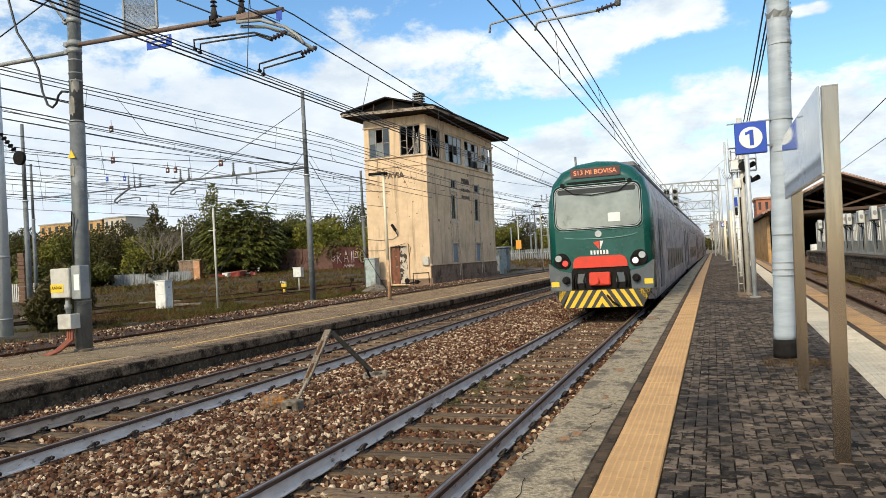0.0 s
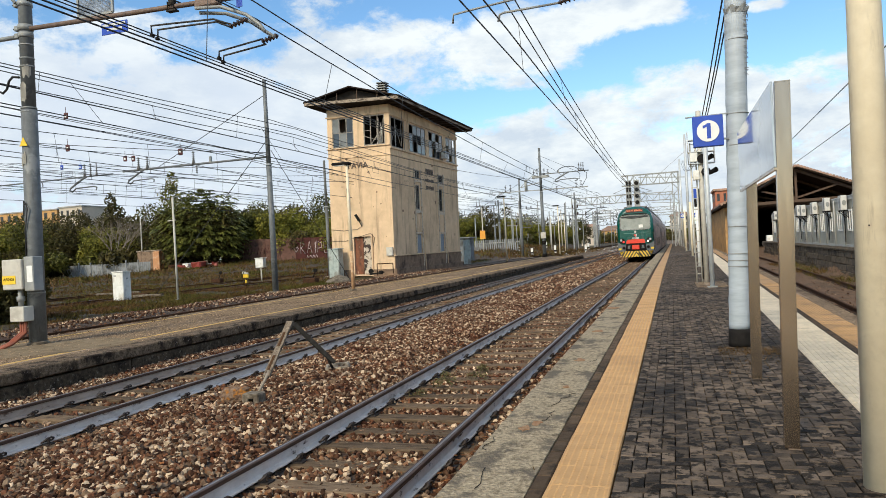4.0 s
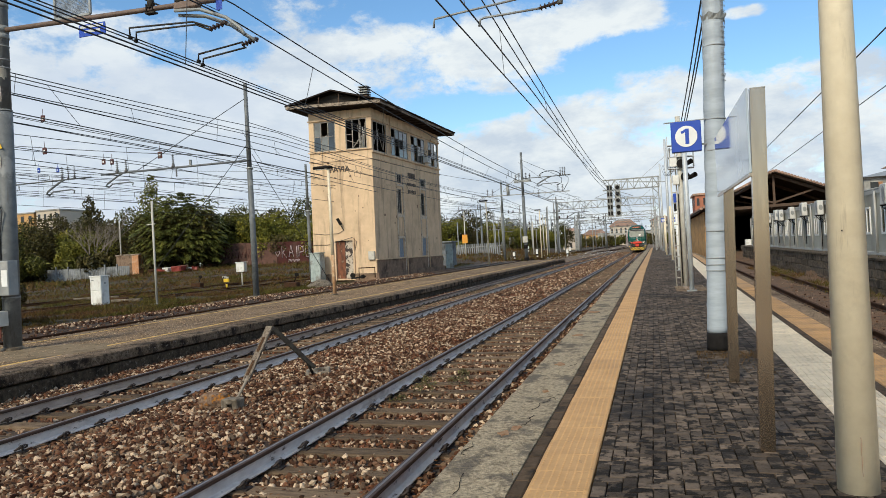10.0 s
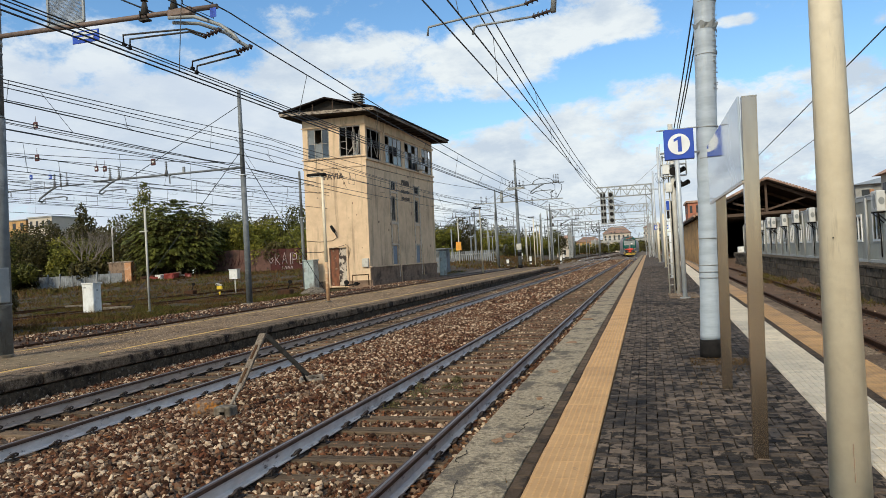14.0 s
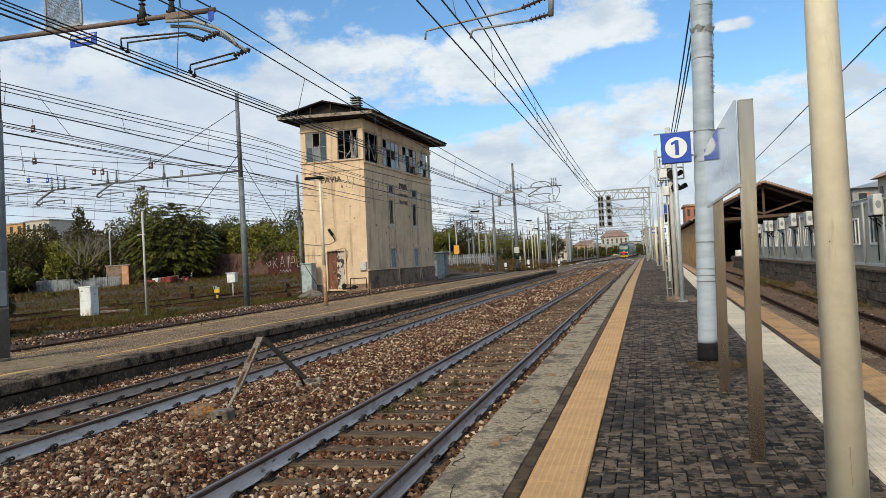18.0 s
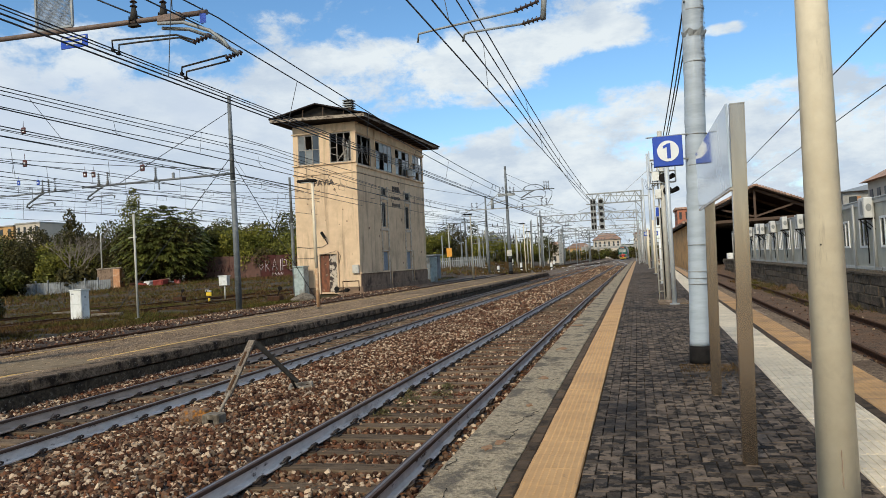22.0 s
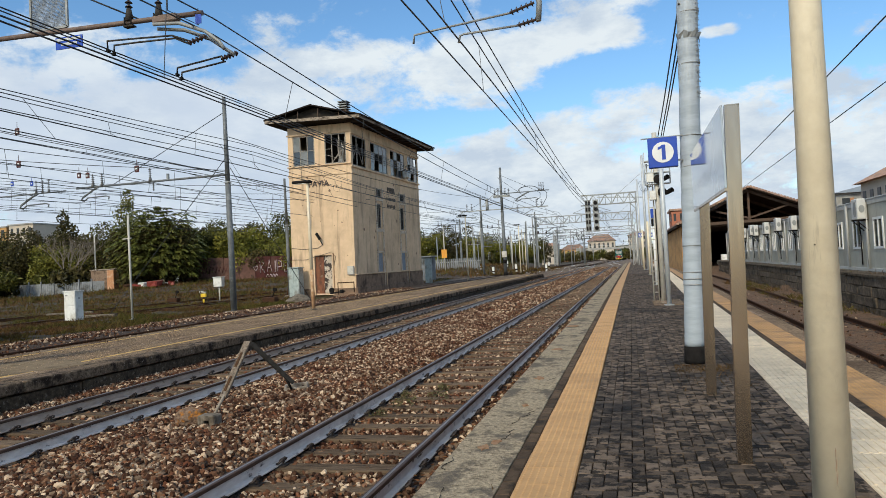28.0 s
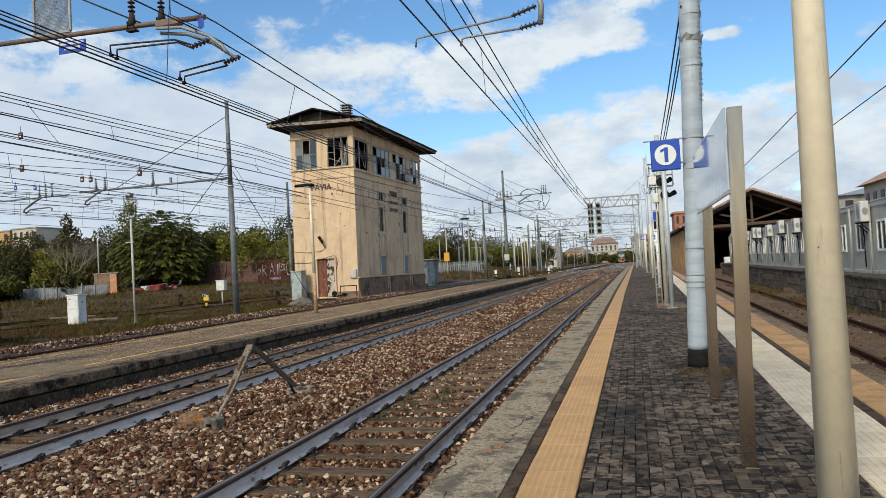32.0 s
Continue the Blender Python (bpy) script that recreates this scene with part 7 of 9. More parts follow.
P0 = 11.44
overhead_line([(0.05, 5.45, 0.0), (0.1, 5.45, 0.28)], [(0.0, 6.67, 1.02), (0.2, 6.67, 1.02)], -12, 250, (-58, P0, 81, 130, 165, 250), bend=drift)
overhead_line([(T2 + 0.1, 5.2, 0.0), (T2 + 0.2, 5.2, 0.06)], [(-4.4, 6.34, 0.72), (-4.4, 6.66, 0.72)], -12, 250, (-53, P0, 76, 135, 205, 250), bend=drift)
overhead_line([(-5.0, 5.53, 0.0)], [(-6.0, 5.95, 0.0)], -12, 76, (-53, P0, 76), "second pair of wires beside the running line", r=0.011, drops=False)
overhead_line([(-11.3, 5.52, 0.3), (-12.9, 6.5, 0.0)], [(-12.0, 6.95, 0.35), (-13.3, 6.95, 0.4)], 0, 190, (-26, 28.4, 76, 118, 190))
overhead_line([(-17.6, 5.5, 0.2)], [(-17.6, 6.9, 0.7)], 0, 190, (-26, 28.4, 86, 135, 190), bend=lambda y: 0.012 * y)
overhead_line([(-20.8, 5.5, 0.2)], [(-20.8, 6.9, 0.7)], 0, 190, (-26, 28.4, 86, 135, 190), bend=lambda y: 0.02 * y)
overhead_line([(-26.5, 5.6, 0.2)], [(-26.5, 7.1, 0.7)], 0, 190, (-20, 40, 100, 150, 190), bend=lambda y: 0.03 * y)
overhead_line([(-32.5, 5.7, 0.2)], [(-32.5, 7.1, 0.7)], 0, 190, (-20, 40, 100, 150, 190), bend=lambda y: 0.05 * y)
overhead_line([(-13.1, 6.55, 0.0)], [(-13.0, 7.55, 0.55), (-13.2, 7.2, 0.3)], 2, 120, (-18, 28.4, 76, 120), "crossing carrier wires beside the mast")
overhead_line([(-18.1, 7.05, 0.1)], [(-18.0, 7.35, 0.06), (-18.2, 7.2, 0.1)], 4, 120, (-16, 36, 86, 120), "level carrier wires over the yard", r=0.016)
overhead_line([(-22.1, 6.6, 0.1)], [(-22.0, 7.1, 0.08)], 4, 120, (-16, 36, 86, 120), "level carrier wires over the yard", r=0.016)
overhead_line([(-30.0, 6.3, 0.1)], [(-30.0, 6.9, 0.1)], 6, 120, (-16, 46, 86, 120), "level carrier wires over the yard", r=0.016)
overhead_line([(-38.5, 6.9, 0.2)], [(-38.5, 8.4, 0.7)], 0, 190, (-20, 40, 100, 150, 190), bend=lambda y: 0.07 * y)
overhead_line([(6.6, 5.3, 0.0)], [(8.05, 5.3, 0.0)], -12, 120, (-40, 5, 66, 120), bend=lambda y: 0.03 * min(y, 62), drops=False)
# feeder lines across the yard with small red and blue tags
for p, q, s in (((-32, 25, 11.2), (-14.06, 28.4, 6.4), 0.25), ((-34, 26, 9.2), (-14.06, 28.4, 6.5), 0.2), ((-44, 24, 9.2), (-14.0, 46, 6.5), 0.6), ((-46, 30, 10.2), (-20.3, 46, 7.4), 0.6),
                ((-42, 39.5, 9.6), (-20.3, 46, 8.0), 0.15), ((-50, 40, 9.0), (-15, 86, 8.2), 0.8), ((-14.06, 28.4, 8.0), (-10.4, 75.8, 8.6), 0.7), ((-14.06, 28.4, 6.3), (-15, 86, 7.0), 0.7),
                ((-14.06, 28.4, 7.2), (-18.6, 26.0, 0.5), 0.0), ((-14.0, 28.4, 6.6), (-12.3, 32.5, 0.3), 0.0), ((-10.4, 75.8, 10.8), (-3.5, 84, 6.0), 0.3)):
    p, q = Vector(p), Vector(q)
    bm = B()
    tube(bm, [p.lerp(q, k / 10) - Vector((0, 0, 4 * s * (k / 10) * (1 - k / 10))) for k in range(11)], 0.015, 5)
    solid("feeder_wire", bm, M_WIRE, "thin feeder wire slung across the yard", "wire", "feeder wires")
M_TAGRED = mat("dark_red_tag", (0.09, 0.02, 0.016), (0.05, 0.016, 0.014), 8, 0.6)
for k, (x, y, z, mm, nm) in enumerate(((-24.0, 27.0, 9.04, M_TAGRED, "dark red"), (-24.0, 27.0, 7.53, M_TAGRED, "dark red"), (-19.25, 29.0, 7.13, M_TAGRED, "dark red"), (-26.0, 33, 7.83, M_TAGRED, "dark red"), (-25.45, 33, 7.78, M_TAGRED, "dark red"), (-37.1, 39.5, 8.9, M_BLUE, "blue"), (-35.5, 39.5, 8.8, M_BLUE, "blue"))):
    bm = B(); box(bm, -0.13, 0.13, -0.03, 0.03, -0.2, 0.12, 0.03); rod(bm, (0, 0, 0.12), (0, 0, 0.4), 0.012, n=5)
    tg = solid("wire_tag", bm, mm, nm + " tag hanging from an overhead wire", "tag", "wire tags", m=pose(x, y, z))
    bm = B(); box(bm, -0.05, 0.05, -0.035, -0.03, -0.1, 0.0); part("white_field", bm, M_WHITE, tg)


# ---- plants ----
def leaf_cloud(lobes, count, size, seed, droop=0.3, long=1.0):
    """Leaf quads scattered near the skins of ellipsoid lobes (cx, cy, cz, rx, ry, rz)."""
    rg = np.random.default_rng(seed)
    V, F = [], []
    w = np.array([l[3] * l[5] for l in lobes]); w = w / w.sum()
    pick = rg.choice(len(lobes), count, p=w)
    for k in range(count):
        cx, cy, cz, rx, ry, rz = lobes[pick[k]]
        d = rg.normal(size=3); d /= np.linalg.norm(d)
        rad = rg.uniform(0.55, 1.08) * (1 + 0.22 * noise.noise(Vector(d * 2.3 + pick[k])))
        p = np.array((cx, cy, cz)) + d * (rx, ry, rz) * rad
        a = rg.normal(size=3); a[2] -= droop; a /= np.linalg.norm(a)
        b = np.cross(a, rg.normal(size=3)); b /= np.linalg.norm(b)
        s = size * rg.uniform(0.6, 1.35)
        i = len(V)
        V += [tuple(p - a * s * long * 0.5), tuple(p + b * s * 0.32), tuple(p + a * s * long * 0.5), tuple(p - b * s * 0.32)]
        F.append((i, i + 1, i + 2, i + 3))
    return V, F


def branchy(bm, p, d, length, r, depth, rg, spread=0.6):
    q = p + d * length
    rod(bm, p, q, r, r * 0.6, 6, False)
    if depth == 0:
        return
    for _ in range(3 if depth > 1 else 2):
        nd = (d + Vector((rg.uniform(-1, 1), rg.uniform(-1, 1), rg.uniform(-0.2, 0.7))) * spread).normalized()
        branchy(bm, p.lerp(q, rg.uniform(0.55, 1.0)), nd, length * rg.uniform(0.55, 0.8), r * 0.55, depth - 1, rg, spread)


def tree(kind, seed, h, w, leafmat, label, count=5200, size=0.32, long=1.0, trunk_r=0.18):
    rg = random.Random(seed)
    t = thing("tree", pose(0, 0, 0), label, "tree", "trees along the yard")
    bm = B()
    branchy(bm, Vector((0, 0, -0.2)), Vector((rg.uniform(-0.06, 0.06), rg.uniform(-0.06, 0.06), 1)).normalized(), h * 0.42, trunk_r, 3, rg)
    part("trunk", bm, M_BARK, t)
    lobes = []
    n = 9 if kind != "poplar" else 6
    for k in range(n):
        if kind == "poplar":
            z = h * (0.25 + 0.7 * k / (n - 1)); rr = w * (0.5 if k < n - 1 else 0.28)
            lobes.append((rg.uniform(-0.2, 0.2) * w, rg.uniform(-0.2, 0.2) * w, z, rr, rr, h * 0.13))
        else:
            a = 2 * math.pi * k / n + rg.uniform(-0.4, 0.4)
            ra = w * rg.uniform(0.15, 0.62)
            z = h * rg.uniform(0.2, 0.84)
            rr = w * rg.uniform(0.26, 0.5)
            lobes.append((ra * math.cos(a), ra * math.sin(a), z, rr, rr, rr * rg.uniform(0.6, 0.95)))
    V, F = leaf_cloud(lobes, count, size, seed, 0.4, long)
    cr = new("crown", pydata("crown", V, F, leafmat)); cr.parent = t
    return t


PROTO = {
    "g1": tree("round", 11, 10.5, 5.2, M_LEAF, "green broad-leaved tree with an uneven crown"),
    "g2": tree("round", 12, 9.5, 4.6, M_LEAFY, "yellow-green broad-leaved tree at the yard edge"),
    "g3": tree("round", 13, 10.0, 5.0, M_LEAFD, "dark green dense tree at the yard edge"),
    "g4": tree("round", 17, 8.0, 5.4, M_LEAF, "broad green tree with drooping leaves", 14000, 0.24, 1.9),
    "p1": tree("poplar", 14, 15.5, 3.6, M_LEAFY, "slim tall poplar standing over the trees", 2400, 0.42),
    "p2": tree("poplar", 15, 12.5, 3.0, M_LEAFD, "narrow dark conifer-like tree", 2400, 0.42),
}
USED = set()


def frond_tree(x, y, z, w, h, seed):
    """A broad tree whose long drooping fronds carry paired leaflets."""
    rg = random.Random(seed)
    t = thing("tree", pose(x, y, z), "large dark green tree with long drooping feathered leaves", "tree", "trees along the yard")
    bm = B()
    tips = []
    for k in range(7):
        a = 2 * math.pi * k / 7 + rg.uniform(-0.3, 0.3)
        p = Vector((0, 0, 0))
        d = Vector((math.cos(a) * rg.uniform(0.2, 0.6), math.sin(a) * rg.uniform(0.2, 0.6), 1)).normalized()
        q = p + d * h * rg.uniform(0.3, 0.42)
        rod(bm, p, q, 0.16, 0.09, 7)
        for _ in range(5):
            e = q + Vector((rg.uniform(-1, 1) * w * 0.36, rg.uniform(-1, 1) * w * 0.36, rg.uniform(0.06, 0.42) * h))
            rod(bm, q, e, 0.07, 0.025, 5)
            tips.append(e)
    part("trunk", bm, M_BARK, t)
    V, F = [], []
    for k in range(1500):
        u, a = rg.random(), rg.uniform(0, 2 * math.pi)
        el = math.asin(rg.uniform(-0.38, 1.0))
        rad = rg.uniform(0.62, 1.02) * (1 + 0.25 * noise.noise(Vector((math.cos(a) * 1.7, math.sin(a) * 1.7, el * 2 + seed))))
        o = Vector((math.cos(a) * math.cos(el) * w * 0.5 * rad * (1 + 0.5 * min(0, math.sin(el))), math.sin(a) * math.cos(el) * w * 0.5 * rad * (1 + 0.5 * min(0, math.sin(el))), h * 0.4 + math.sin(el) * h * 0.62 * rad))
        out = Vector((math.cos(a), math.sin(a), 0)) * (0.5 + math.cos(el)) + Vector((rg.uniform(-0.5, 0.5), rg.uniform(-0.5, 0.5), 0.5 + 0.5 * math.sin(el)))
        out.normalize()
        L_ = rg.uniform(0.8, 1.35)
        side_ = out.cross(Vector((0, 0, 1))).normalized()
        n = 7
        for q in range(n):
            f = (q + 0.5) / n
            c = o + out * L_ * f + Vector((0, 0, -0.75 * L_ * f * f))
            fw = (out + Vector((0, 0, -1.1 * f))).normalized()
            for sg_ in (-1, 1):
                dd = (side_ * sg_ * 0.9 + fw * 0.35 + Vector((0, 0, -0.45))).normalized()
                ll = 0.62 * (1 - 0.55 * abs(f - 0.35)) * rg.uniform(0.8, 1.15)
                ww = fw * 0.11
                i = len(V)
                V += [tuple(c), tuple(c + dd * ll * 0.45 + ww), tuple(c + dd * ll), tuple(c + dd * ll * 0.45 - ww)]
                F.append((i, i + 1, i + 2, i + 3))
    cr = new("crown", pydata("crown", V, F, M_FROND)); cr.parent = t
    # inner leaves take a darker colour to stand for shade within the crown
    lobes = [(rg.uniform(-0.25, 0.25) * w, rg.uniform(-0.2, 0.2) * w, h * rg.uniform(0.18, 0.7), w * 0.27, w * 0.24, h * 0.22) for _ in range(9)]
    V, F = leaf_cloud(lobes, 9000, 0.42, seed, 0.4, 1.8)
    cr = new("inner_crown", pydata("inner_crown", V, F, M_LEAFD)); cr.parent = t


frond_tree(-67.6, 96.5, 0.6, 13.4, 12.0, 5)


def plant(key, x, y, s, rot, z=YZ):
    m = pose(x, y, z, 0, 0, rot)
    if key not in USED:
        USED.add(key); o = PROTO[key]; o.matrix_world = m
    else:
        o = copy_thing(PROTO[key], m)
    o.scale = (s, s, s * random.uniform(0.92, 1.08))


plant("p1", -80.0, 105, 1.04, 0)
plant("p2", -92.4, 105, 1.08, 30)
for key, x, y, s in (("g4", -77.5, 103, 1.15), ("g4", -63.0, 106, 1.3), ("g3", -74.5, 105, 1.0), ("g2", -58.5, 104.5, 1.15), ("g2", -53.5, 105, 1.0), ("g1", -61.5, 108, 1.15),
                     ("g2", -49.0, 109, 0.95), ("g1", -55.0, 112, 1.02), ("g3", -84.0, 104, 1.15), ("g1", -88.5, 107, 1.2), ("g3", -92.5, 106, 1.18), ("g1", -96.5, 104, 1.08), ("g3", -101, 106, 1.16), ("g2", -88, 103, 1.0), ("g3", -80, 106, 1.1),
                     ("g1", -106, 105, 1.13), ("g3", -111, 106, 1.18), ("g2", -116, 104, 1.2), ("g3", -122, 106, 1.25), ("g1", -128, 105, 1.25), ("g3", -135, 106, 1.1), ("g1", -142, 104, 1.1),
                     ("g3", -90, 112, 1.0), ("g1", -82, 112, 1.0), ("g3", -74, 113, 1.05), ("g3", -66, 113, 1.1), ("g1", -45, 113, 0.9), ("g1", -99, 109, 1.05), ("g3", -94, 109, 1.02), ("g1", -86, 108, 1.04), ("g3", -82, 108, 1.0), ("g1", -77, 109, 1.02), ("g3", -98, 99, 0.5), ("g1", -103, 99, 0.55), ("g3", -109, 98, 0.6)):
    plant(key, x, y, s, random.uniform(0, 360))
for k in range(14):
    plant(("g3", "g1", "g3", "g2")[k % 4], -150 + k * 7.5 + random.uniform(-1, 1), 114 + random.uniform(-3, 4), random.uniform(1.12, 1.24), random.uniform(0, 360))
for k in range(17):
    x = -47 + k * 1.75
    plant(random.choice(("g1", "g2", "g2", "g3")), x + random.uniform(-1, 1), 146 + random.uniform(-5, 14) + k * 2.2, random.uniform(0.85, 1.08) * (1.16 - 0.02 * k), random.uniform(0, 360), 0.1)
for k in range(9):
    plant(random.choice(("g1", "g3", "g2")), -62 + k * 4.6 + random.uniform(-2, 2), 300 + random.uniform(-20, 20), random.uniform(0.55, 0.8), random.uniform(0, 360), -0.1)


def bare_tree(x, y, h, seed):
    rg = random.Random(seed)
    t = thing("bare_tree", pose(x, y, YZ), "leafless grey tree with fine branching twigs", "tree")
    bm = B()
    for k in range(4):
        branchy(bm, Vector((0, 0, 0)), Vector((rg.uniform(-0.45, 0.45), rg.uniform(-0.3, 0.3), 1)).normalized(), h * 0.36, 0.12, 5, rg, 0.62)
    part("bare_crown", bm, M_TWIG, t)


bare_tree(-86.0, 98.0, 13.0, 3)


def shrub(x, y, z, w, h, m, seed, label, n=900, size=0.22, long=1.5, name="shrub"):
    rg = random.Random(seed)
    t = thing(name, pose(x, y, z), label, "shrub")
    lobes = [(rg.uniform(-0.5, 0.5) * w, rg.uniform(-0.4, 0.4) * w, h * rg.uniform(0.25, 0.7), w * 0.38, w * 0.34, h * 0.36) for _ in range(7)]
    V, F = leaf_cloud(lobes, n, size, seed, 0.3, long)
    o = new("foliage", pydata("foliage", V, F, m)); o.parent = t
    if name == "weed":
        return
    bm = B()
    for k in range(6):
        rod(bm, (0, 0, -0.05), (rg.uniform(-0.4, 0.4) * w, rg.uniform(-0.4, 0.4) * w, h * 0.7), 0.02, 0.008, 5)
    part("stem_clump", bm, M_BARK, t)


shrub(-16.9, 17.4, YZ, 1.25, 1.45, M_LEAFD, 21, "dark green elder shrub beside a mast", 7000, 0.085, 2.6)
shrub(-18.2, 18.2, YZ, 1.3, 1.6, M_LEAFD, 22, "dense green shrub at the track edge", 8500, 0.09, 2.6)
shrub(-93.5, 90, YZ, 4.2, 4.2, M_LEAF, 23, "green shrub before the panel fence", 5000, 0.34, 2.4)
shrub(-17.2, 63.5, YZ, 1.7, 1.5, M_LEAFD, 24, "round dark bush beside a cabinet", 1100, 0.25)
shrub(-61, 98, YZ, 3.5, 1.5, M_LEAFD, 25, "low bushes before the red wall", 900, 0.4)
shrub(-72, 96, YZ, 5.0, 3.0, M_LEAFD, 26, "dark undergrowth below the trees", 1500, 0.45)
for k, (x, y, w, h) in enumerate(((-84, 98, 6, 4.2), (-91, 99, 6, 4.5), (-97, 96, 6, 3.6), (-103, 95, 6, 4.2), (-110, 94, 7, 4.5), (-118, 95, 7, 4.5), (-126, 95, 8, 5), (-76, 100, 5, 4.5), (-64, 103, 5, 4), (-56, 107.5, 5, 5.2), (-50, 108, 5, 5))):
    shrub(x, y, YZ, w, h, (M_LEAFD, M_LEAF, M_LEAFD)[k % 3], 40 + k, "tangled undergrowth along the fence", 2200, 0.55)
for k in range(8):
    shrub(-65.5 + k * 2.6, 101.6, 1.2, 3.4, 5.2 + 0.5 * math.sin(k * 2.1), (M_LEAF, M_LEAFY, M_LEAFD)[k % 3], 110 + k, "leafy bush hanging over the yard wall", 2200, 0.3)
for k, (x, y, s_) in enumerate(((-93, 101, 1.12), (-99, 102, 1.12), (-105, 101, 1.15), (-112, 102, 1.18), (-119, 101, 1.22), (-126, 102, 1.25), (-134, 102, 1.3))):
    plant(("g2", "g3", "g1")[k % 3], x, y, s_, 50 * k)
for k in range(6):
    shrub(-52 + k * 2.5, 136 + k * 2.6 + random.uniform(-2, 2), 0.0, 5.5, 4.6 - 0.06 * k, (M_LEAF, M_LEAFD, M_LEAFY)[k % 3], 70 + k, "tangled undergrowth below the far trees", 1300, 0.5)
# bushes added only to look dark beneath the bridge deck, where shade falls
for k in range(9):
    shrub(-26 + k * 5.0, 322 + random.uniform(-3, 3), -0.1, 6, 4.6, (M_LEAFD, M_LEAF)[k % 2], 90 + k, "added low bushes standing for shade under the bridge", 700, 0.8)
for k, (x, y, w, h) in enumerate(((-0.5, 9.2, 0.16, 0.13), (-0.3, 9.75, 0.2, 0.16), (-0.42, 10.2, 0.22, 0.17), (0.02, 10.35, 0.2, 0.14), (-0.1, 11.0, 0.18, 0.12))):
    shrub(x, y, -0.19, w, h, M_WEED, 31 + k, "sparse green weed between the rails", 90, 0.024, 2.8, "weed")


# grass as joined blades
def blades(name, zones, seed, material, label):
    rg = np.random.default_rng(seed)
    V, F = [], []
    for count, x0, x1, y0, y1, h, w in zones:
        for _ in range(count):
            x, y = rg.uniform(x0, x1), rg.uniform(y0, y1)
            if noise.noise(Vector((x * 0.28, y * 0.28, 7 + seed))) + 0.7 * noise.noise(Vector((x * 1.3, y * 1.3, 3 + seed))) < 0.0:
                continue
            if x < -14 and y < 72 and rg.random() < 0.9 and min(abs(x - a_ - k_ * y) for a_, k_ in ((-23.5, 0.03), (-30.0, 0.05))) < 0.85:
                continue
            z = ground_z(x, y) - 0.01 if not (1.6 < x < 5) else PZ - 0.01
            a, t = rg.uniform(0, 6.28), rg.uniform(-1.1, 1.1, 2)
            s = h * rg.uniform(0.4, 1.35) * (0.75 + 1.1 * abs(noise.noise(Vector((x * 0.6, y * 0.6, 11)))))
            i = len(V)
            V += [(x - w * math.cos(a), y - w * math.sin(a), z), (x + w * math.cos(a), y + w * math.sin(a), z), (x + t[0] * s, y + t[1] * s, z + s)]
            F.append((i, i + 1, i + 2))
    return tagged(new(name, pydata(name, V, F, material)), label, "grass", kind="stuff")


blades("yard_grass", [(60000, -32, -14.9, 17, 40, 0.12, 0.016), (14000, -25, -15.0, 19, 34, 0.2, 0.014), (34000, -48, -15.5, 36, 75, 0.17, 0.028), (18000, -75, -20, 55, 99, 0.26, 0.05), (9000, -120, -60, 60, 98, 0.5, 0.08), (3000, -72, -44, 90, 99, 0.4, 0.06), (3500, -26, -9, 80, 135, 0.4, 0.07), (1500, -15.6, -14.2, 12, 40, 0.14, 0.02), (5200, 8.9, 10.6, 14, 55, 0.2, 0.014), (1800, 5.6, 6.9, 9, 40, 0.08, 0.01)], 5, M_GRASS, "rough green yard grass")
blades("dry_grass", [(30000, -40, -15.2, 24, 60, 0.14, 0.014), (14000, -90, -25, 50, 99, 0.3, 0.045), (8000, -32, -12, 78, 130, 0.4, 0.045), (900, -10.9, -8.3, 9, 40, 0.1, 0.015), (2500, -24, -8, 80, 130, 0.35, 0.06), (900, 5.6, 6.6, 10, 40, 0.1, 0.012)], 6, M_DRYGRASS, "dry straw-coloured grass")


# ---- fences, walls and clutter of the yard ----
fence = thing("panel_fence", pose(-93.5, 95, YZ - 0.1), "pale concrete panel fence at the yard edge", "fence")
bm = B()
for k in range(24):
    x0, x1 = 0.1 + k * 2.2 / 24, 0.1 + (k + 1) * 2.2 / 24
    d0, d1 = (-0.045 if k // 2 % 2 else 0.02), (-0.045 if (k + 1) // 2 % 2 else 0.02)
    bm.faces.new([bm.verts.new(p) for p in ((x0, d0, 0.05), (x1, d1, 0.05), (x1, d1, 2.15), (x0, d0, 2.15))])
bmesh.ops.remove_doubles(bm, verts=bm.verts[:], dist=0.001)
bmesh.ops.solidify(bm, geom=bm.faces[:], thickness=0.03)
pan = mesh_of("panel", bm, M_FENCE)
bm = B(); box(bm, -0.1, 0.1, -0.12, 0.1, 0, 2.55, 0.02); pst = mesh_of("post", bm, M_FENCE)
for k in range(7):
    part("post", pst, M_FENCE, fence, at=pose(0.1 + k * 2.4, 0, 0)); part("panel", pan, M_FENCE, fence, at=pose(0.1 + k * 2.4, 0, 0))
picket = thing("picket_fence", pose(-53, 43, YZ), "white concrete picket fence", "fence")
bm = B(); box(bm, -0.06, 0.06, -0.04, 0.04, 0, 1.5, 0.01); pk = mesh_of("picket", bm, M_GREYBOX)
for k in range(34):
    part("picket", pk, M_WHITEBOX, picket, at=pose(k * 0.22, 0, 0))
for z in (0.4, 1.2):
    bm = B(); box(bm, -0.1, 7.5, 0.04, 0.1, z, z + 0.1); part("rail", bm, M_WHITEBOX, picket)
far_fence = thing("far_panel_fence", pose(-25.5, 98, 0.4), "pale grey panel fence behind the yard", "fence")
bm = B(); box(bm, 0, 0.2, -0.04, 0.04, 0, 2.2, 0.02); slat_me = mesh_of("slat", bm, M_FENCE)
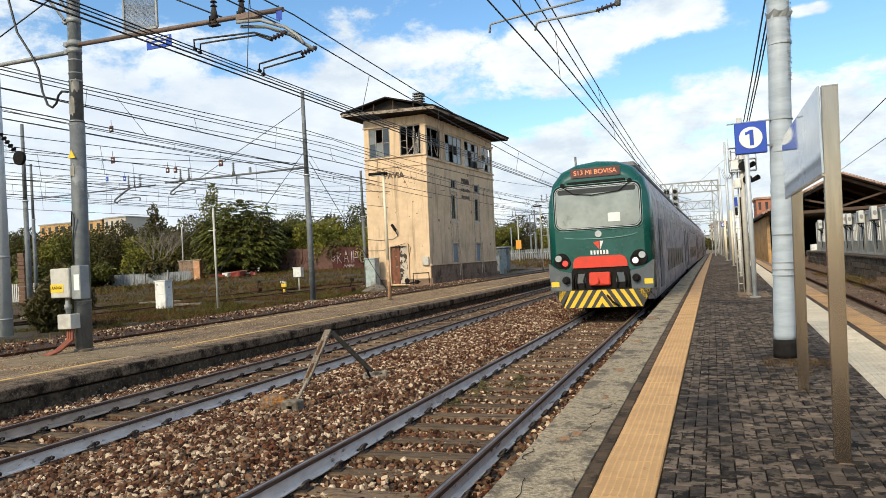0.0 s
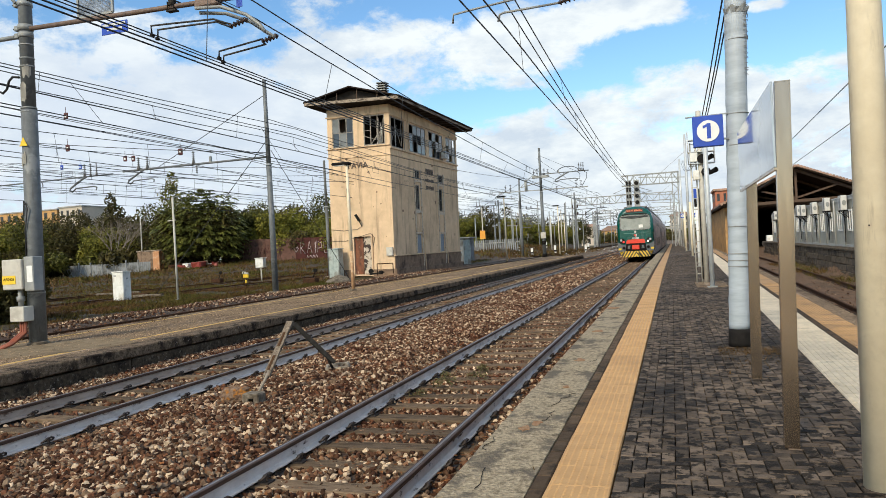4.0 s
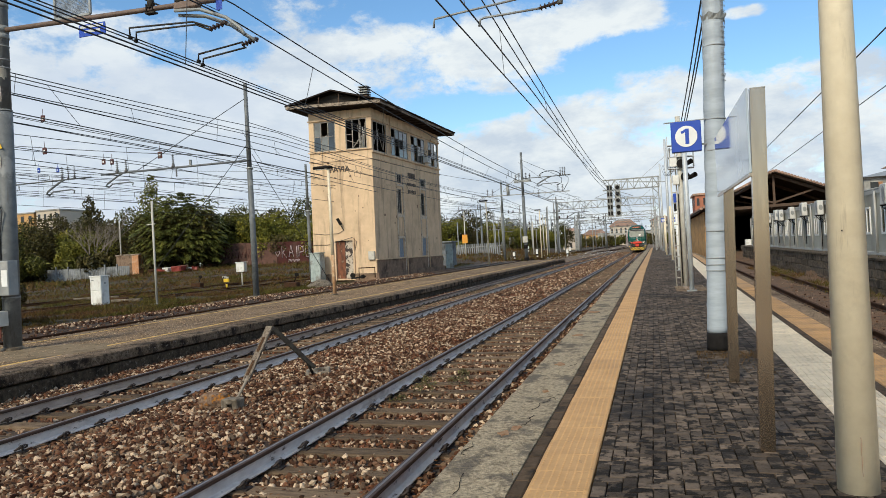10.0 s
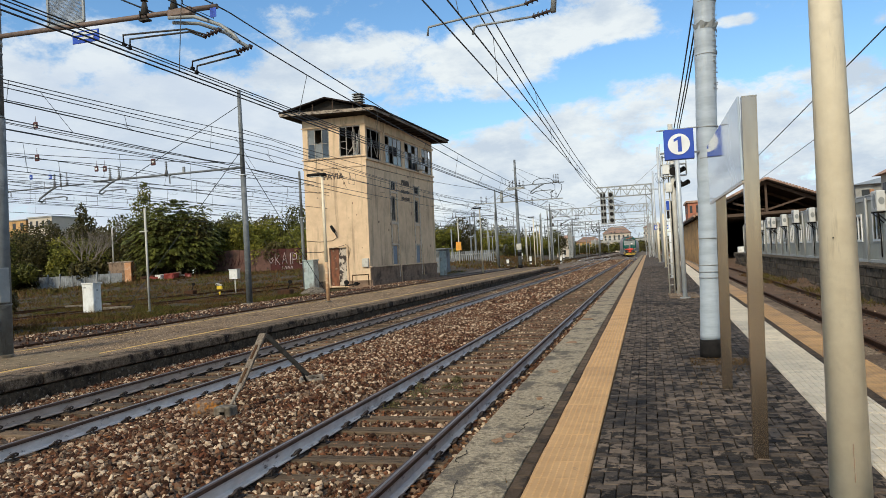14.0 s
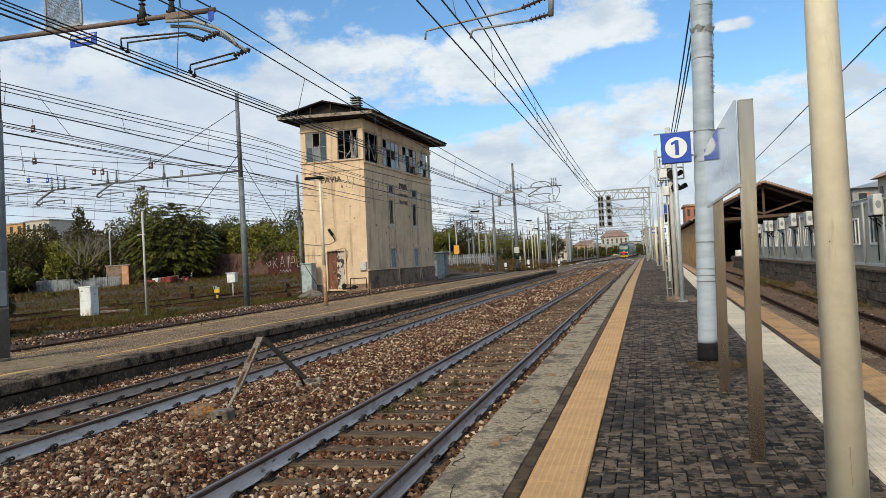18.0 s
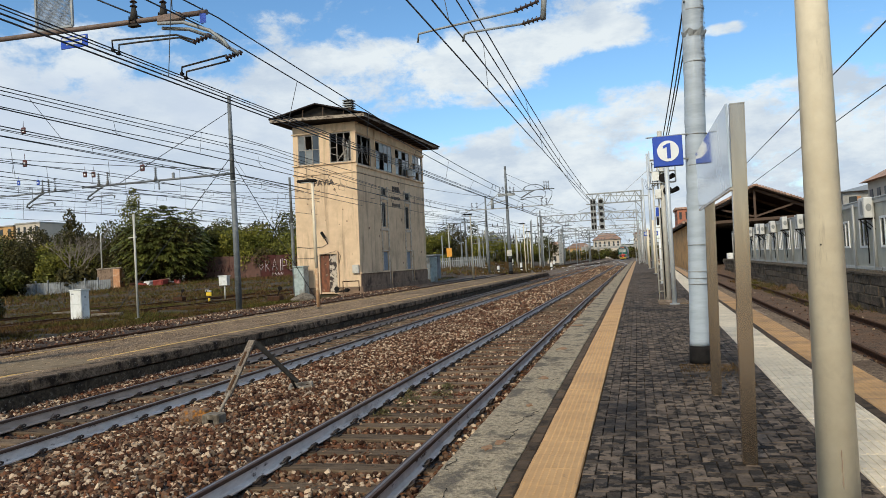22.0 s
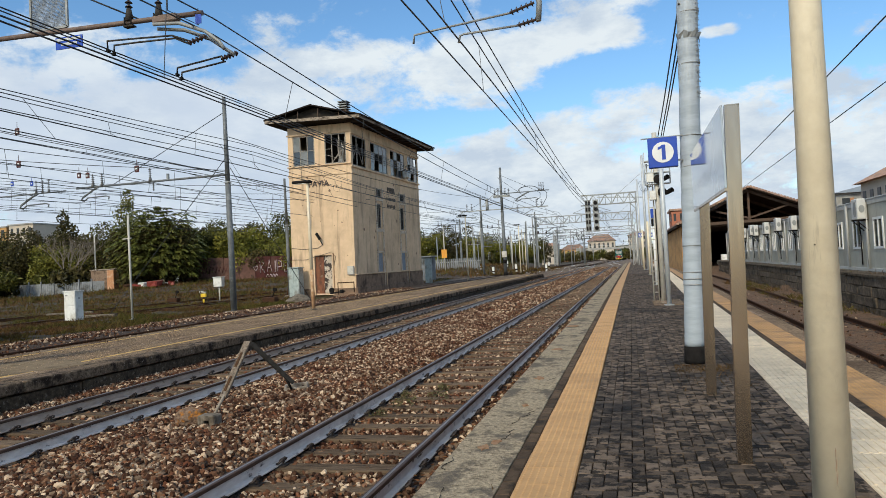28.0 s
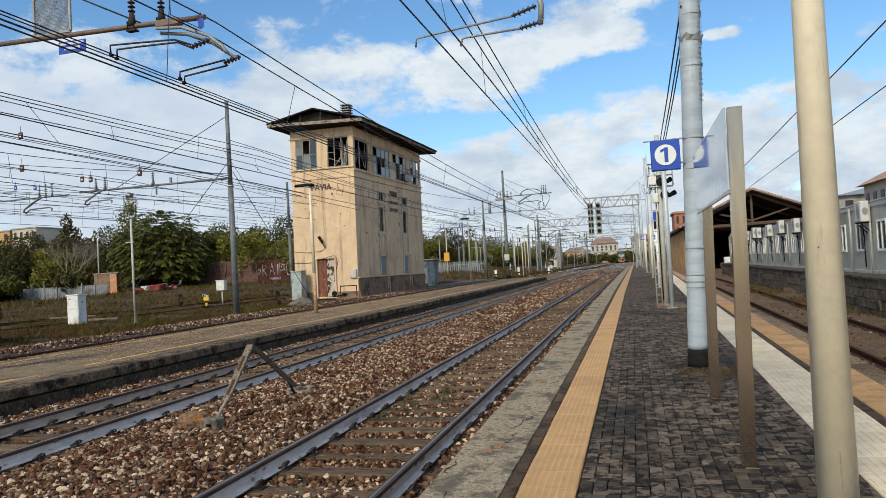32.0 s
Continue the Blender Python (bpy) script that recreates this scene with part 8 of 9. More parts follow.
for k in range(27):
    part("slat", slat_me, M_GREYBOX, far_fence, at=pose(k * 0.3, 0, 0))
for z in (0.5, 1.7):
    bm = B(); box(bm, -0.1, 8.2, 0.045, 0.1, z, z + 0.12); part("rail", bm, M_GREYBOX, far_fence)

ruin = thing("brick_ruin", pose(-80.9, 97, YZ), "broken orange brick gate pier", "ruin")
bm = B(); box(bm, 0, 4.6, 0, 1.0, 0, 3.7, 0.05); part("brick_body", bm, M_PALEBRICK, ruin)
bm = B(); box(bm, 4.95, 6.2, -2.3, -1.2, 0, 3.6, 0.05); part("pier", bm, M_BRICK, ruin)
bm = B(); box(bm, -0.1, 4.7, -0.1, 1.1, 3.7, 3.9, 0.03); part("coping", bm, M_FASCIA, ruin)
pier = thing("brick_pier", pose(-46.1, 40, YZ), "weathered brown brick pillar", "pillar")
for k in range(12):
    o = 0.04 if k % 2 else 0.0
    bm = B(); box(bm, -0.36 + o, 0.36 - o, -0.36, 0.36, k * 0.32, k * 0.32 + 0.3, 0.02); part("stone_course", bm, M_DARKBRICK, pier)
rw = thing("red_wall", pose(-66.8, 100, YZ), "rust-red and faded pink yard wall with pale graffiti", "wall")
for k in range(8):
    bm = B(); box(bm, k * 2.7, k * 2.7 + 2.66, 0, 0.3, -0.2, 4.75 - 0.07 * k, 0.02); part("panel", bm, M_PINKWALL if k < 5 else M_REDWALL, rw)
GLYPHS = ([(0, 0), (0, 1), (0.6, 0.85), (0.1, 0.5), (0.65, 0)], [(0, 0), (0.35, 1), (0.7, 0), (0.5, 0.35), (0.15, 0.35)], [(0.2, 0), (0.25, 1)], [(0, 0), (0, 1), (0.6, 0.8), (0.65, 0.4), (0.05, 0.35)], [(0.6, 1), (0, 0.95), (0, 0.5), (0.45, 0.5), (0, 0.48), (0.05, 0), (0.65, 0.05)])
x = 14.4
for k, g in enumerate(GLYPHS):
    bm = B(); tube(bm, [(x + u * 1.15, -0.02, 1.9 + v * 1.75 + 0.12 * (k % 2)) for u, v in g], 0.075, 4); part("graffiti_stroke", bm, M_GRAFFITI, rw, "pale scrawled spray paint")
    x += 1.15 if k != 2 else 0.6
bm = B(); tube(bm, [(13.6, -0.02, 2.2), (13.2, -0.02, 2.8), (13.4, -0.02, 3.1), (13.6, -0.02, 2.8), (13.85, -0.02, 3.1), (14.0, -0.02, 2.75), (13.6, -0.02, 2.2)], 0.06, 4); part("graffiti_stroke", bm, M_GRAFFITI, rw)
for k in range(4):
    bm = B(); tube(bm, [(15.4 + k * 0.5, -0.02, 1.2), (15.55 + k * 0.5, -0.02, 1.65), (15.72 + k * 0.5, -0.02, 1.25), (15.8 + k * 0.5, -0.02, 1.6)], 0.05, 4); part("graffiti_stroke", bm, M_GRAFFITI, rw)
for k in range(5):
    bm = B(); tube(bm, [(3.0 + k * 1.2, -0.015, 2.2), (3.3 + k * 1.2, -0.015, 3.3), (3.6 + k * 1.2, -0.015, 2.3), (3.9 + k * 1.2, -0.015, 3.2)], 0.07, 4); part("graffiti_stroke", bm, M_REDWALL, rw, "dark faded spray paint")

wb = thing("white_cabinet", pose(-20.95, 26.6, YZ - 0.03), "white two-part trackside cabinet in the grass", "cabinet")
bm = B(); box(bm, -0.42, 0.4, -0.3, 0.3, 0.02, 1.28, 0.015); part("body", bm, M_WHITEBOX, wb)
wb.matrix_world = pose(-20.95, 26.6, YZ - 0.03) @ Matrix.Diagonal((0.72, 0.8, 1.0, 1))
bm = B(); box(bm, -0.38, 0.36, -0.32, -0.3, 0.68, 1.24, 0.006); part("upper_door", bm, M_WHITEBOX, wb)
bm = B(); box(bm, -0.38, 0.36, -0.32, -0.3, 0.06, 0.64, 0.006); part("lower_door", bm, M_WHITEBOX, wb)
bm = B(); box(bm, -0.46, 0.44, -0.34, 0.34, 1.28, 1.33, 0.01); part("lid", bm, M_WHITEBOX, wb)
bm = B(); box(bm, 0.403, 0.412, -0.06, 0.06, 0.95, 1.03); part("side_lock", bm, M_GALVD, wb)
bm = B(); box(bm, -0.3, -0.12, -0.324, -0.32, 1.1, 1.16); part("vent", bm, M_GALVD, wb)
tp = thin_pole("concrete_pole", -17.5, 26.0, YZ - 0.04, 4.4, 0.045, M_CONCPOLE, "thin pale concrete pole in the grass")
bm = B(); bar(bm, (-0.3, 0, 3.4), (0.12, 0, 3.42), 0.04, 0.04); part("peg", bm, M_CONCPOLE, tp)
thin_pole("concrete_pole", -82, 99.5, YZ, 9.4, 0.11, M_CONCPOLE, "tall concrete pole before the trees")
sb = thing("box_on_post", pose(-24.1, 43.2, YZ - 0.05), "pale grey box on a short post", "box")
bm = B(); rod(bm, (0, 0, 0), (0, 0, 1.0), 0.05); part("post", bm, M_GREYBOX, sb)
bm = B(); box(bm, -0.32, 0.3, -0.2, 0.2, 0.95, 1.58, 0.02); part("case", bm, M_WHITEBOX, sb)
bm = B(); box(bm, -0.36, 0.34, -0.24, 0.24, 1.58, 1.63, 0.01); part("lid", bm, M_WHITEBOX, sb)
gc = thing("green_cabinet", pose(-18.25, 43.0, YZ), "grey-green steel cabinet beside the tower", "cabinet")
bm = B(); box(bm, -0.55, 0.55, -0.35, 0.35, 0, 1.9, 0.02); part("body", bm, M_GREENBOX, gc)
for sx in (-0.5, 0.02):
    bm = B(); box(bm, sx, sx + 0.48, -0.37, -0.35, 0.1, 1.8, 0.008); part("door", bm, M_GREENBOX, gc)
bm = B(); box(bm, -0.6, 0.6, -0.42, 0.4, 1.9, 1.97, 0.01); part("lid", bm, M_GREENBOX, gc)
gc.matrix_world = pose(-18.3, 43.0, YZ) @ Matrix.Diagonal((0.66, 1, 0.97, 1))
gk = copy_thing(gc, pose(-14.7, 62, YZ, 0, 0, 20))
gk.scale = (0.55, 0.8, 1.1)
bm = B(); box(bm, -1.2, 1.0, -1, 1, 0, 2.4, 0.02); hut = thing("relay_hut", pose(-17.5, 70, YZ), "low grey hut behind the tower", "hut"); part("wall_shell", bm, M_FENCE, hut)
bm = B(); box(bm, -1.4, 1.2, -1.2, 1.2, 2.4, 2.52, 0.02); part("roof", bm, M_GALVD, hut)


M_RUSTPAINT = mat("rusty_cream_paint", (0.5, 0.3, 0.16), (0.36, 0.19, 0.09), 5, 0.7, c3=(0.62, 0.48, 0.3), c3scale=3)


def lamp_post(x, y, z, h, label, rusty=False):
    t = thing("lamp_post", pose(x, y, z), label, "lamp post", "lamp posts")
    k = 1.6 if rusty else 0.0
    if rusty:
        bm = B(); rod(bm, (0, 0, 0), (0, 0, k), 0.075, 0.068, 12); part("lower_shaft", bm, M_RUSTPAINT, t, "rust-streaked lower shaft")
    bm = B(); rod(bm, (0, 0, k), (0, 0, h), 0.068, 0.05, 12); part("shaft", bm, M_CREAM, t)
    bm = B(); box(bm, -0.62, 0.16, -0.14, 0.14, h - 0.02, h + 0.1, 0.04); hd = part("lamp_head", bm, M_BLACK, t, "flat dark lamp head")
    bm = B(); box(bm, -0.54, 0.02, -0.1, 0.1, h - 0.035, h - 0.02); part("diffuser", bm, M_LENS, hd)
    bm = B(); lathe(bm, [(0.14, 0), (0.13, 0.04), (0.08, 0.06)], n=12); part("base_collar", bm, M_CONC, t)


lamp_post(-9.36, 26.3, LZ, 5.05, "tall pale lamp post, rusty below, on the old platform", True)
lamp_post(-11.15, 62.3, LZ - 0.02, 5.75, "tall pale lamp post on the old platform")
lamp_post(-10.3, 88, 0.2, 6.0, "tall pale lamp post beyond the old platform")
lamp_post(-13, 112, 0.1, 6.0, "tall pale lamp post in the yard")
rg = random.Random(12)
for k in range(15):
    y = 105 + k * 8.5
    x = -8 - 0.1 * y + rg.uniform(-10, 11)
    t = thin_pole("trackside_pole", x, y, 0.1, rg.uniform(5.0, 9.5), 0.06 + 0.0003 * y, (M_GALVD, M_CONCPOLE, M_GALVD)[k % 3], "slim grey trackside pole", "pole", "trackside poles")
    if k % 2:
        bm = B(); bar(bm, (-1.2, 0, 5.2), (1.2, 0, 5.2), 0.12, 0.12); part("cross_arm", bm, M_GALVD, t)
        for dx in (-1.0, -0.5, 0.9):
            bm = B(); rod(bm, (dx, 0, 5.2), (dx, 0, 5.85), 0.11, 0.05); part("insulator", bm, M_INSUL, t)
for k, (x, y, h) in enumerate(((-14.5, 92, 0.9), (-12.6, 99, 1.2), (-9.0, 104, 1.0), (-10.6, 122, 1.2), (-17.5, 121, 1.0))):
    t = thing("marker_post", pose(x, y, ground_z(x, y)), "short white trackside marker with a black band", "marker", "trackside markers")
    bm = B(); box(bm, -0.15, 0.15, -0.12, 0.12, 0, h, 0.02); part("body", bm, M_WHITEBOX, t)
    bm = B(); box(bm, -0.155, 0.155, -0.125, 0.125, h * 0.25, h * 0.45); part("black_band", bm, M_BLACK, t)
os_ = thing("orange_sign", pose(-20.4, 90, 0.2), "orange square board on a pole", "sign")
bm = B(); rod(bm, (0, 0, 0), (0, 0, 6.5), 0.07); part("pole", bm, M_CONCPOLE, os_)
bm = B(); box(bm, -0.36, 0.34, -0.14, -0.08, 2.5, 3.6); part("board", bm, M_ORANGESIGN, os_)
# yellow hydrant-like marker and point machines
hy = thing("yellow_marker", pose(-21.6, 37.5, YZ - 0.05) @ Matrix.Diagonal((0.55, 0.6, 0.75, 1)), "yellow painted shunting signal in the grass", "signal")
bm = B(); rod(bm, (0, 0, 0), (0, 0, 0.6), 0.09); part("stem", bm, M_RUST, hy)
bm = B(); rod(bm, (0, 0, 0.2), (0, 0, 0.45), 0.11); part("stem_band", bm, M_YELSIGN, hy)
bm = B(); box(bm, -0.32, 0.32, -0.1, 0.1, 0.62, 0.9, 0.04); part("head", bm, M_YELSIGN, hy)
bm = B(); box(bm, -0.4, -0.02, -0.16, 0.1, 0.93, 1.12, 0.04); box(bm, 0.02, 0.3, -0.14, 0.08, 0.91, 1.05, 0.03); part("lamp_case", bm, M_GREYBOX, hy)
bm = B(); disc(bm, (-0.2, -0.17, 1.02), 0.07, 0.07, 0.03, (0, 1, 0)); part("lens", bm, M_BLACK, hy)
for x, y in ((-28.5, 44.5), (-21.5, 49), (-16.9, 37.0)):
    pm = thing("point_lever", pose(x, y, YZ - 0.05), "dark iron point lever in the weeds", "point lever", "point levers")
    bm = B(); box(bm, -0.5, 0.3, -0.25, 0.25, 0, 0.3, 0.04); part("case", bm, M_RUST, pm)
    bm = B(); rod(bm, (0, 0, 0.2), (0.22, 0, 0.7), 0.03); disc(bm, (0.22, 0, 0.72), 0.11, 0.11, 0.1, (0, 1, 0)); part("weight", bm, M_BLACK, pm)
mound = thing("rubble_mound", pose(-15.2, 37.0, YZ - 0.08), "low mound of pale rubble", "rubble")
bm = B(); lathe(bm, [(0.9, 0), (0.75, 0.12), (0.4, 0.32), (0.08, 0.42)], n=11); part("mound_body", bm, M_CONC, mound)
rg = random.Random(31)
for k in range(16):
    w_, d_, h_ = rg.uniform(0.3, 1.1), rg.uniform(0.3, 0.8), rg.uniform(0.25, 0.8)
    bm = B(); box(bm, -w_, w_, -d_, d_, 0, h_, 0.06)
    for v in bm.verts:
        v.co += Vector((rg.uniform(-0.15, 0.15), rg.uniform(-0.15, 0.15), rg.uniform(-0.1, 0.15) if v.co.z > 0.1 else 0))
    kind_ = (("red", M_REDPLASTIC), ("rusty", M_RUST), ("grey", M_CONC), ("white", M_WHITEBOX))[(0, 1, 0, 2, 0, 3, 1, 0)[k % 8]]
    solid("scrap_piece", bm, kind_[1], kind_[0] + " crumpled scrap piece under the trees", "scrap", "scrap under the trees", m=pose(-68.5 + k * 0.4 + rg.uniform(-0.4, 0.4), 91 + rg.uniform(-1.2, 1.2), ground_z(-68.5 + k * 0.4, 91) + 0.05, rg.uniform(-8, 8), rg.uniform(-8, 8), rg.uniform(0, 180)))
for k, (x, y, a, l, mm) in enumerate(((-27, 33, 20, 2.4, M_CONC), (-24, 31, -10, 1.8, M_RUST), (-31, 38, 8, 3.0, M_RUST), (-20, 33.5, 15, 2.6, M_RUST), (-22, 29.5, 5, 1.6, M_CONC))):
    bm = B(); box(bm, -l / 2, l / 2, -0.12, 0.12, 0, 0.14, 0.02); solid("old_beam", bm, mm, "old beam lying in the grass", "beam", "old beams", m=pose(x, y, ground_z(x, y), 0, 0, a))
pr = thing("pipe_frame", pose(-15.4, 43.0, YZ), "rusty bent pipes by the tower corner", "pipe")
bm = B(); tube(bm, [(0, 0, 0), (0, 0, 0.75), (1.1, 0, 0.75), (1.1, 0, 0.1)], 0.04); part("pipe", bm, M_RUST, pr)
bm = B(); disc(bm, (-0.4, -0.1, 0.3), 0.16, 0.16, 0.14, (0, 1, 0), 10); disc(bm, (0.3, -0.15, 0.2), 0.13, 0.13, 0.2, (0.5, 0.8, 0), 10); bar(bm, (-0.5, -0.1, 0.1), (0.5, -0.1, 0.2), 0.12, 0.1); part("valve_wheel", bm, M_BLACK, pr)

# ---- two leaning stakes between the tracks ----
st = thing("leaning_stake", pose(-2.36, 8.14, -0.03), "grey weathered plank leaning on a pipe from a concrete block", "stake")
bm = B(); rod(bm, (0.0, 0.06, 0.04), (0.024, 0.42, 0.36), 0.021, n=10); part("pipe_foot", bm, M_CONCBLOCK, st, "pale pipe carrying the plank")
bm = B(); bar(bm, (0.01, 0.3, 0.25), (0.05, 0.92, 0.905), 0.1, 0.03); part("plank", bm, M_OLDWOOD, st, "split grey plank with brown rotten patches")
for a_, b_ in ((0.1, 0.36), (0.52, 0.78)):
    p0, p1 = Vector((0.01, 0.3, 0.25)), Vector((0.05, 0.92, 0.905))
    d_ = Vector((-0.004, -0.012, 0.012))
    bm = B(); bar(bm, p0.lerp(p1, a_) + d_, p0.lerp(p1, b_) + d_, 0.036, 0.012); part("rotten_patch", bm, M_ROT, st)
bm = B(); rod(bm, (-0.03, 0.325, 0.285), (0.06, 0.325, 0.285), 0.008, n=6); part("wire_tie", bm, M_GALVD, st)
bm = B()
box(bm, -0.12, -0.035, -0.1, 0.09, -0.12, 0.1, 0.015); box(bm, 0.035, 0.12, -0.1, 0.09, -0.12, 0.1, 0.015)
box(bm, -0.045, 0.045, 0.02, 0.088, -0.12, 0.098); box(bm, -0.045, 0.045, -0.098, 0.03, 0.04, 0.098)
part("block", bm, M_CONC, st, "grey concrete block with a notch")
st2 = thing("leaning_bar", pose(-2.36, 10.5, -0.03), "dark grey steel channel leaning from a hollow concrete block", "stake")
f0, f1 = Vector((-0.02, -0.04, 0.1)), Vector((-0.44, -0.5, 0.78))
for dx, w in ((-0.04, 0.012), (0.045, 0.012)):
    bm = B(); bar(bm, f0 + Vector((dx, -dx, 0)), f1 + Vector((dx, -dx, 0)), w, 0.06); part("flange", bm, M_STEELD, st2)
bm = B(); bar(bm, f0 + Vector((0.0, 0.02, 0.0)), f1 + Vector((0.0, 0.02, 0.0)), 0.09, 0.01); part("web", bm, M_STEELD, st2)
bm = B(); rod(bm, f0 + Vector((0, -0.02, -0.12)), f0.lerp(f1, 0.2), 0.02, n=8); part("stem", bm, M_BLACK, st2)
bm = B(); tube(bm, [f1 + Vector((0.03 * math.cos(q), -0.01, 0.03 * math.sin(q))) for q in [k * math.pi / 5 for k in range(11)]], 0.009, 6); part("ring", bm, M_STEELD, st2)
hollow = thing("hollow_block", pose(-2.4, 10.64, -0.08, 4, -3, 24), "pale hollow concrete block half filled with stones", "block")
for nm_, (x0, x1, y0, y1) in (("front_side", (-0.19, 0.19, -0.16, -0.115)), ("back_side", (-0.19, 0.19, 0.115, 0.16)), ("end_side", (0.145, 0.19, -0.115, 0.115)), ("end_side", (-0.19, -0.145, -0.115, 0.115))):
    bm = B(); box(bm, x0, x1, y0, y1, -0.1, 0.08, 0.012); part(nm_, bm, M_CONCBLOCK, hollow)
bm = B()
bmesh.ops.create_icosphere(bm, subdivisions=4, radius=1.0)
for v in bm.verts:
    n = noise.noise(v.co * 1.4 + Vector((3, 1, 7))) * 0.22 + noise.noise(v.co * 5) * 0.07
    e = 1 / max(abs(v.co.x), abs(v.co.y), abs(v.co.z)) ** 0.45
    v.co = Vector((v.co.x * 0.235, v.co.y * 0.13, v.co.z * 0.125)) * e * (1 + n) * 0.86
solid("lichen_stone", bm, M_LICHEN, "broken concrete lump crusted with orange lichen", "stone", m=pose(-2.68, 8.22, 0.015, 0, 0, 12))


# ---- gantries ----
def gantry(x0, x1, y, z0, z1, legs, zl, label, n=9, r=0.05, depth=0.9):
    t = thing("signal_gantry", pose(0, y, 0), label, "gantry", "gantries")
    bm = B()
    for dy in (0, depth):
        for z in (z0, z1):
            bar(bm, (x0, dy, z), (x1, dy, z), r * 2, r * 2)
    for z in (z0, z1):
        for k in range(n + 1):
            x = x0 + (x1 - x0) * k / n
            bar(bm, (x, 0, z), (x, depth, z), r, r)
    part("truss_frame", bm, M_GALVD, t)
    for dy in (0, depth):
        bm = B()
        for k in range(n):
            xa, xb = x0 + (x1 - x0) * k / n, x0 + (x1 - x0) * (k + 1) / n
            bar(bm, (xa, dy, z0 if k % 2 else z1), (xb, dy, z1 if k % 2 else z0), r * 1.2, r * 1.2)
            bar(bm, (xb, dy, z0), (xb, dy, z1), r, r)
        part("lattice", bm, M_GALVD, t)
    for x in legs:
        bm = B()
        for dx in (-0.35, 0.35):
            for dy in (0, depth):
                bar(bm, (x + dx, dy, zl), (x + dx, dy, z1), r * 2, r * 2)
        k, z, f = 0, zl, 1
        while z < z0 - 0.5:
            for dy in (0, depth):
                bar(bm, (x - 0.35 * f, dy, z), (x + 0.35 * f, dy, z + 0.8), r, r)
            z += 0.8
            f = -f
        part("leg", bm, M_GALVD, t)
    return t


g1 = gantry(-3.0, 4.0, 95, 8.5, 9.8, (3.55,), PZ, "grey lattice signal gantry with black signal heads")
for x in (-2.15, -1.15):
    bm = B(); box(bm, x - 0.35, x + 0.35, -0.2, -0.1, 5.0, 9.15, 0.02); hd = part("signal_board", bm, M_GALVD, g1, "pale grey signal backboard")
    for k in range(5):
        z = 8.75 - k * 0.82
        if x > -1.6:
            bm = B(); disc(bm, (x, -0.26, z), 0.25, 0.25, 0.12, (0, 1, 0), 16); part("signal_lamp", bm, M_BLACK, hd, "black signal lamp")
        else:
            for dx in (-0.17, 0.17):
                bm = B(); box(bm, x + dx - 0.11, x + dx + 0.11, -0.3, -0.2, z - 0.25, z + 0.25); part("signal_lamp", bm, M_BLACK, hd, "black signal lamp")
bm = B()
for s in (-1, 1):
    rod(bm, (-1.7, 0.2, 8.5), (-1.7 + s * 2.4, 0.2, 7.6), 0.03); rod(bm, (-1.7 + s * 2.4, 0.2, 7.6), (-1.7, 0.2, 7.3), 0.03)
part("stay_loop", bm, M_GALVD, g1)
gantry(-13.7, 3.2, 130, 8.1, 9.4, (-13.7, 3.2), 0.0, "long grey lattice portal over the tracks", 16, 0.05)
gantry(-15.0, 3.8, 178, 8.0, 8.8, (-15.0, 3.8), 0.0, "far grey lattice portal over the tracks", 14, 0.06)
gantry(-20.0, 4.2, 226, 8.2, 9.0, (-20.0, 4.2), 0.0, "far grey lattice portal over the tracks", 14, 0.07)

# ---- right side: wall, cabins, shed ----
ret = thing("retaining_wall", pose(0, 0, 0), "dark mossy stone retaining wall beside the siding", "wall", kind="structure")
block_me = []
for k in range(6):
    bm = B(); w_ = 0.26 + 0.07 * k
    vs = box(bm, -0.2, 0.2, -w_, w_, -0.155, 0.155, 0.02)
    for v in bm.verts:
        v.co += Vector((random.uniform(-0.02, 0.02), random.uniform(-0.015, 0.015), random.uniform(-0.015, 0.015)))
    block_me.append((w_, mesh_of("block", bm, M_RETWALL)))
for row in range(4):
    y = 8.0 + 0.2 * row
    while y < 72:
        w_, me = random.choice(block_me)
        if y > 50:
            w_, me = block_me[5]
        part("block", me, M_RETWALL, ret, at=pose(10.02 + side(y + w_) + random.uniform(-0.02, 0.025), y + w_, -0.48 + row * 0.322, 0, 0, -1.1))
        y += 2 * w_ + 0.02
bm = B()
sweep(bm, [(-0.26, 0), (0.25, 0), (0.25, 0.07), (-0.26, 0.07)], [(10.02 + side(y), y, 0.645) for y in axis((6, 73, 3))])
part("coping", bm, M_RETWALL, ret, "dark stone coping")


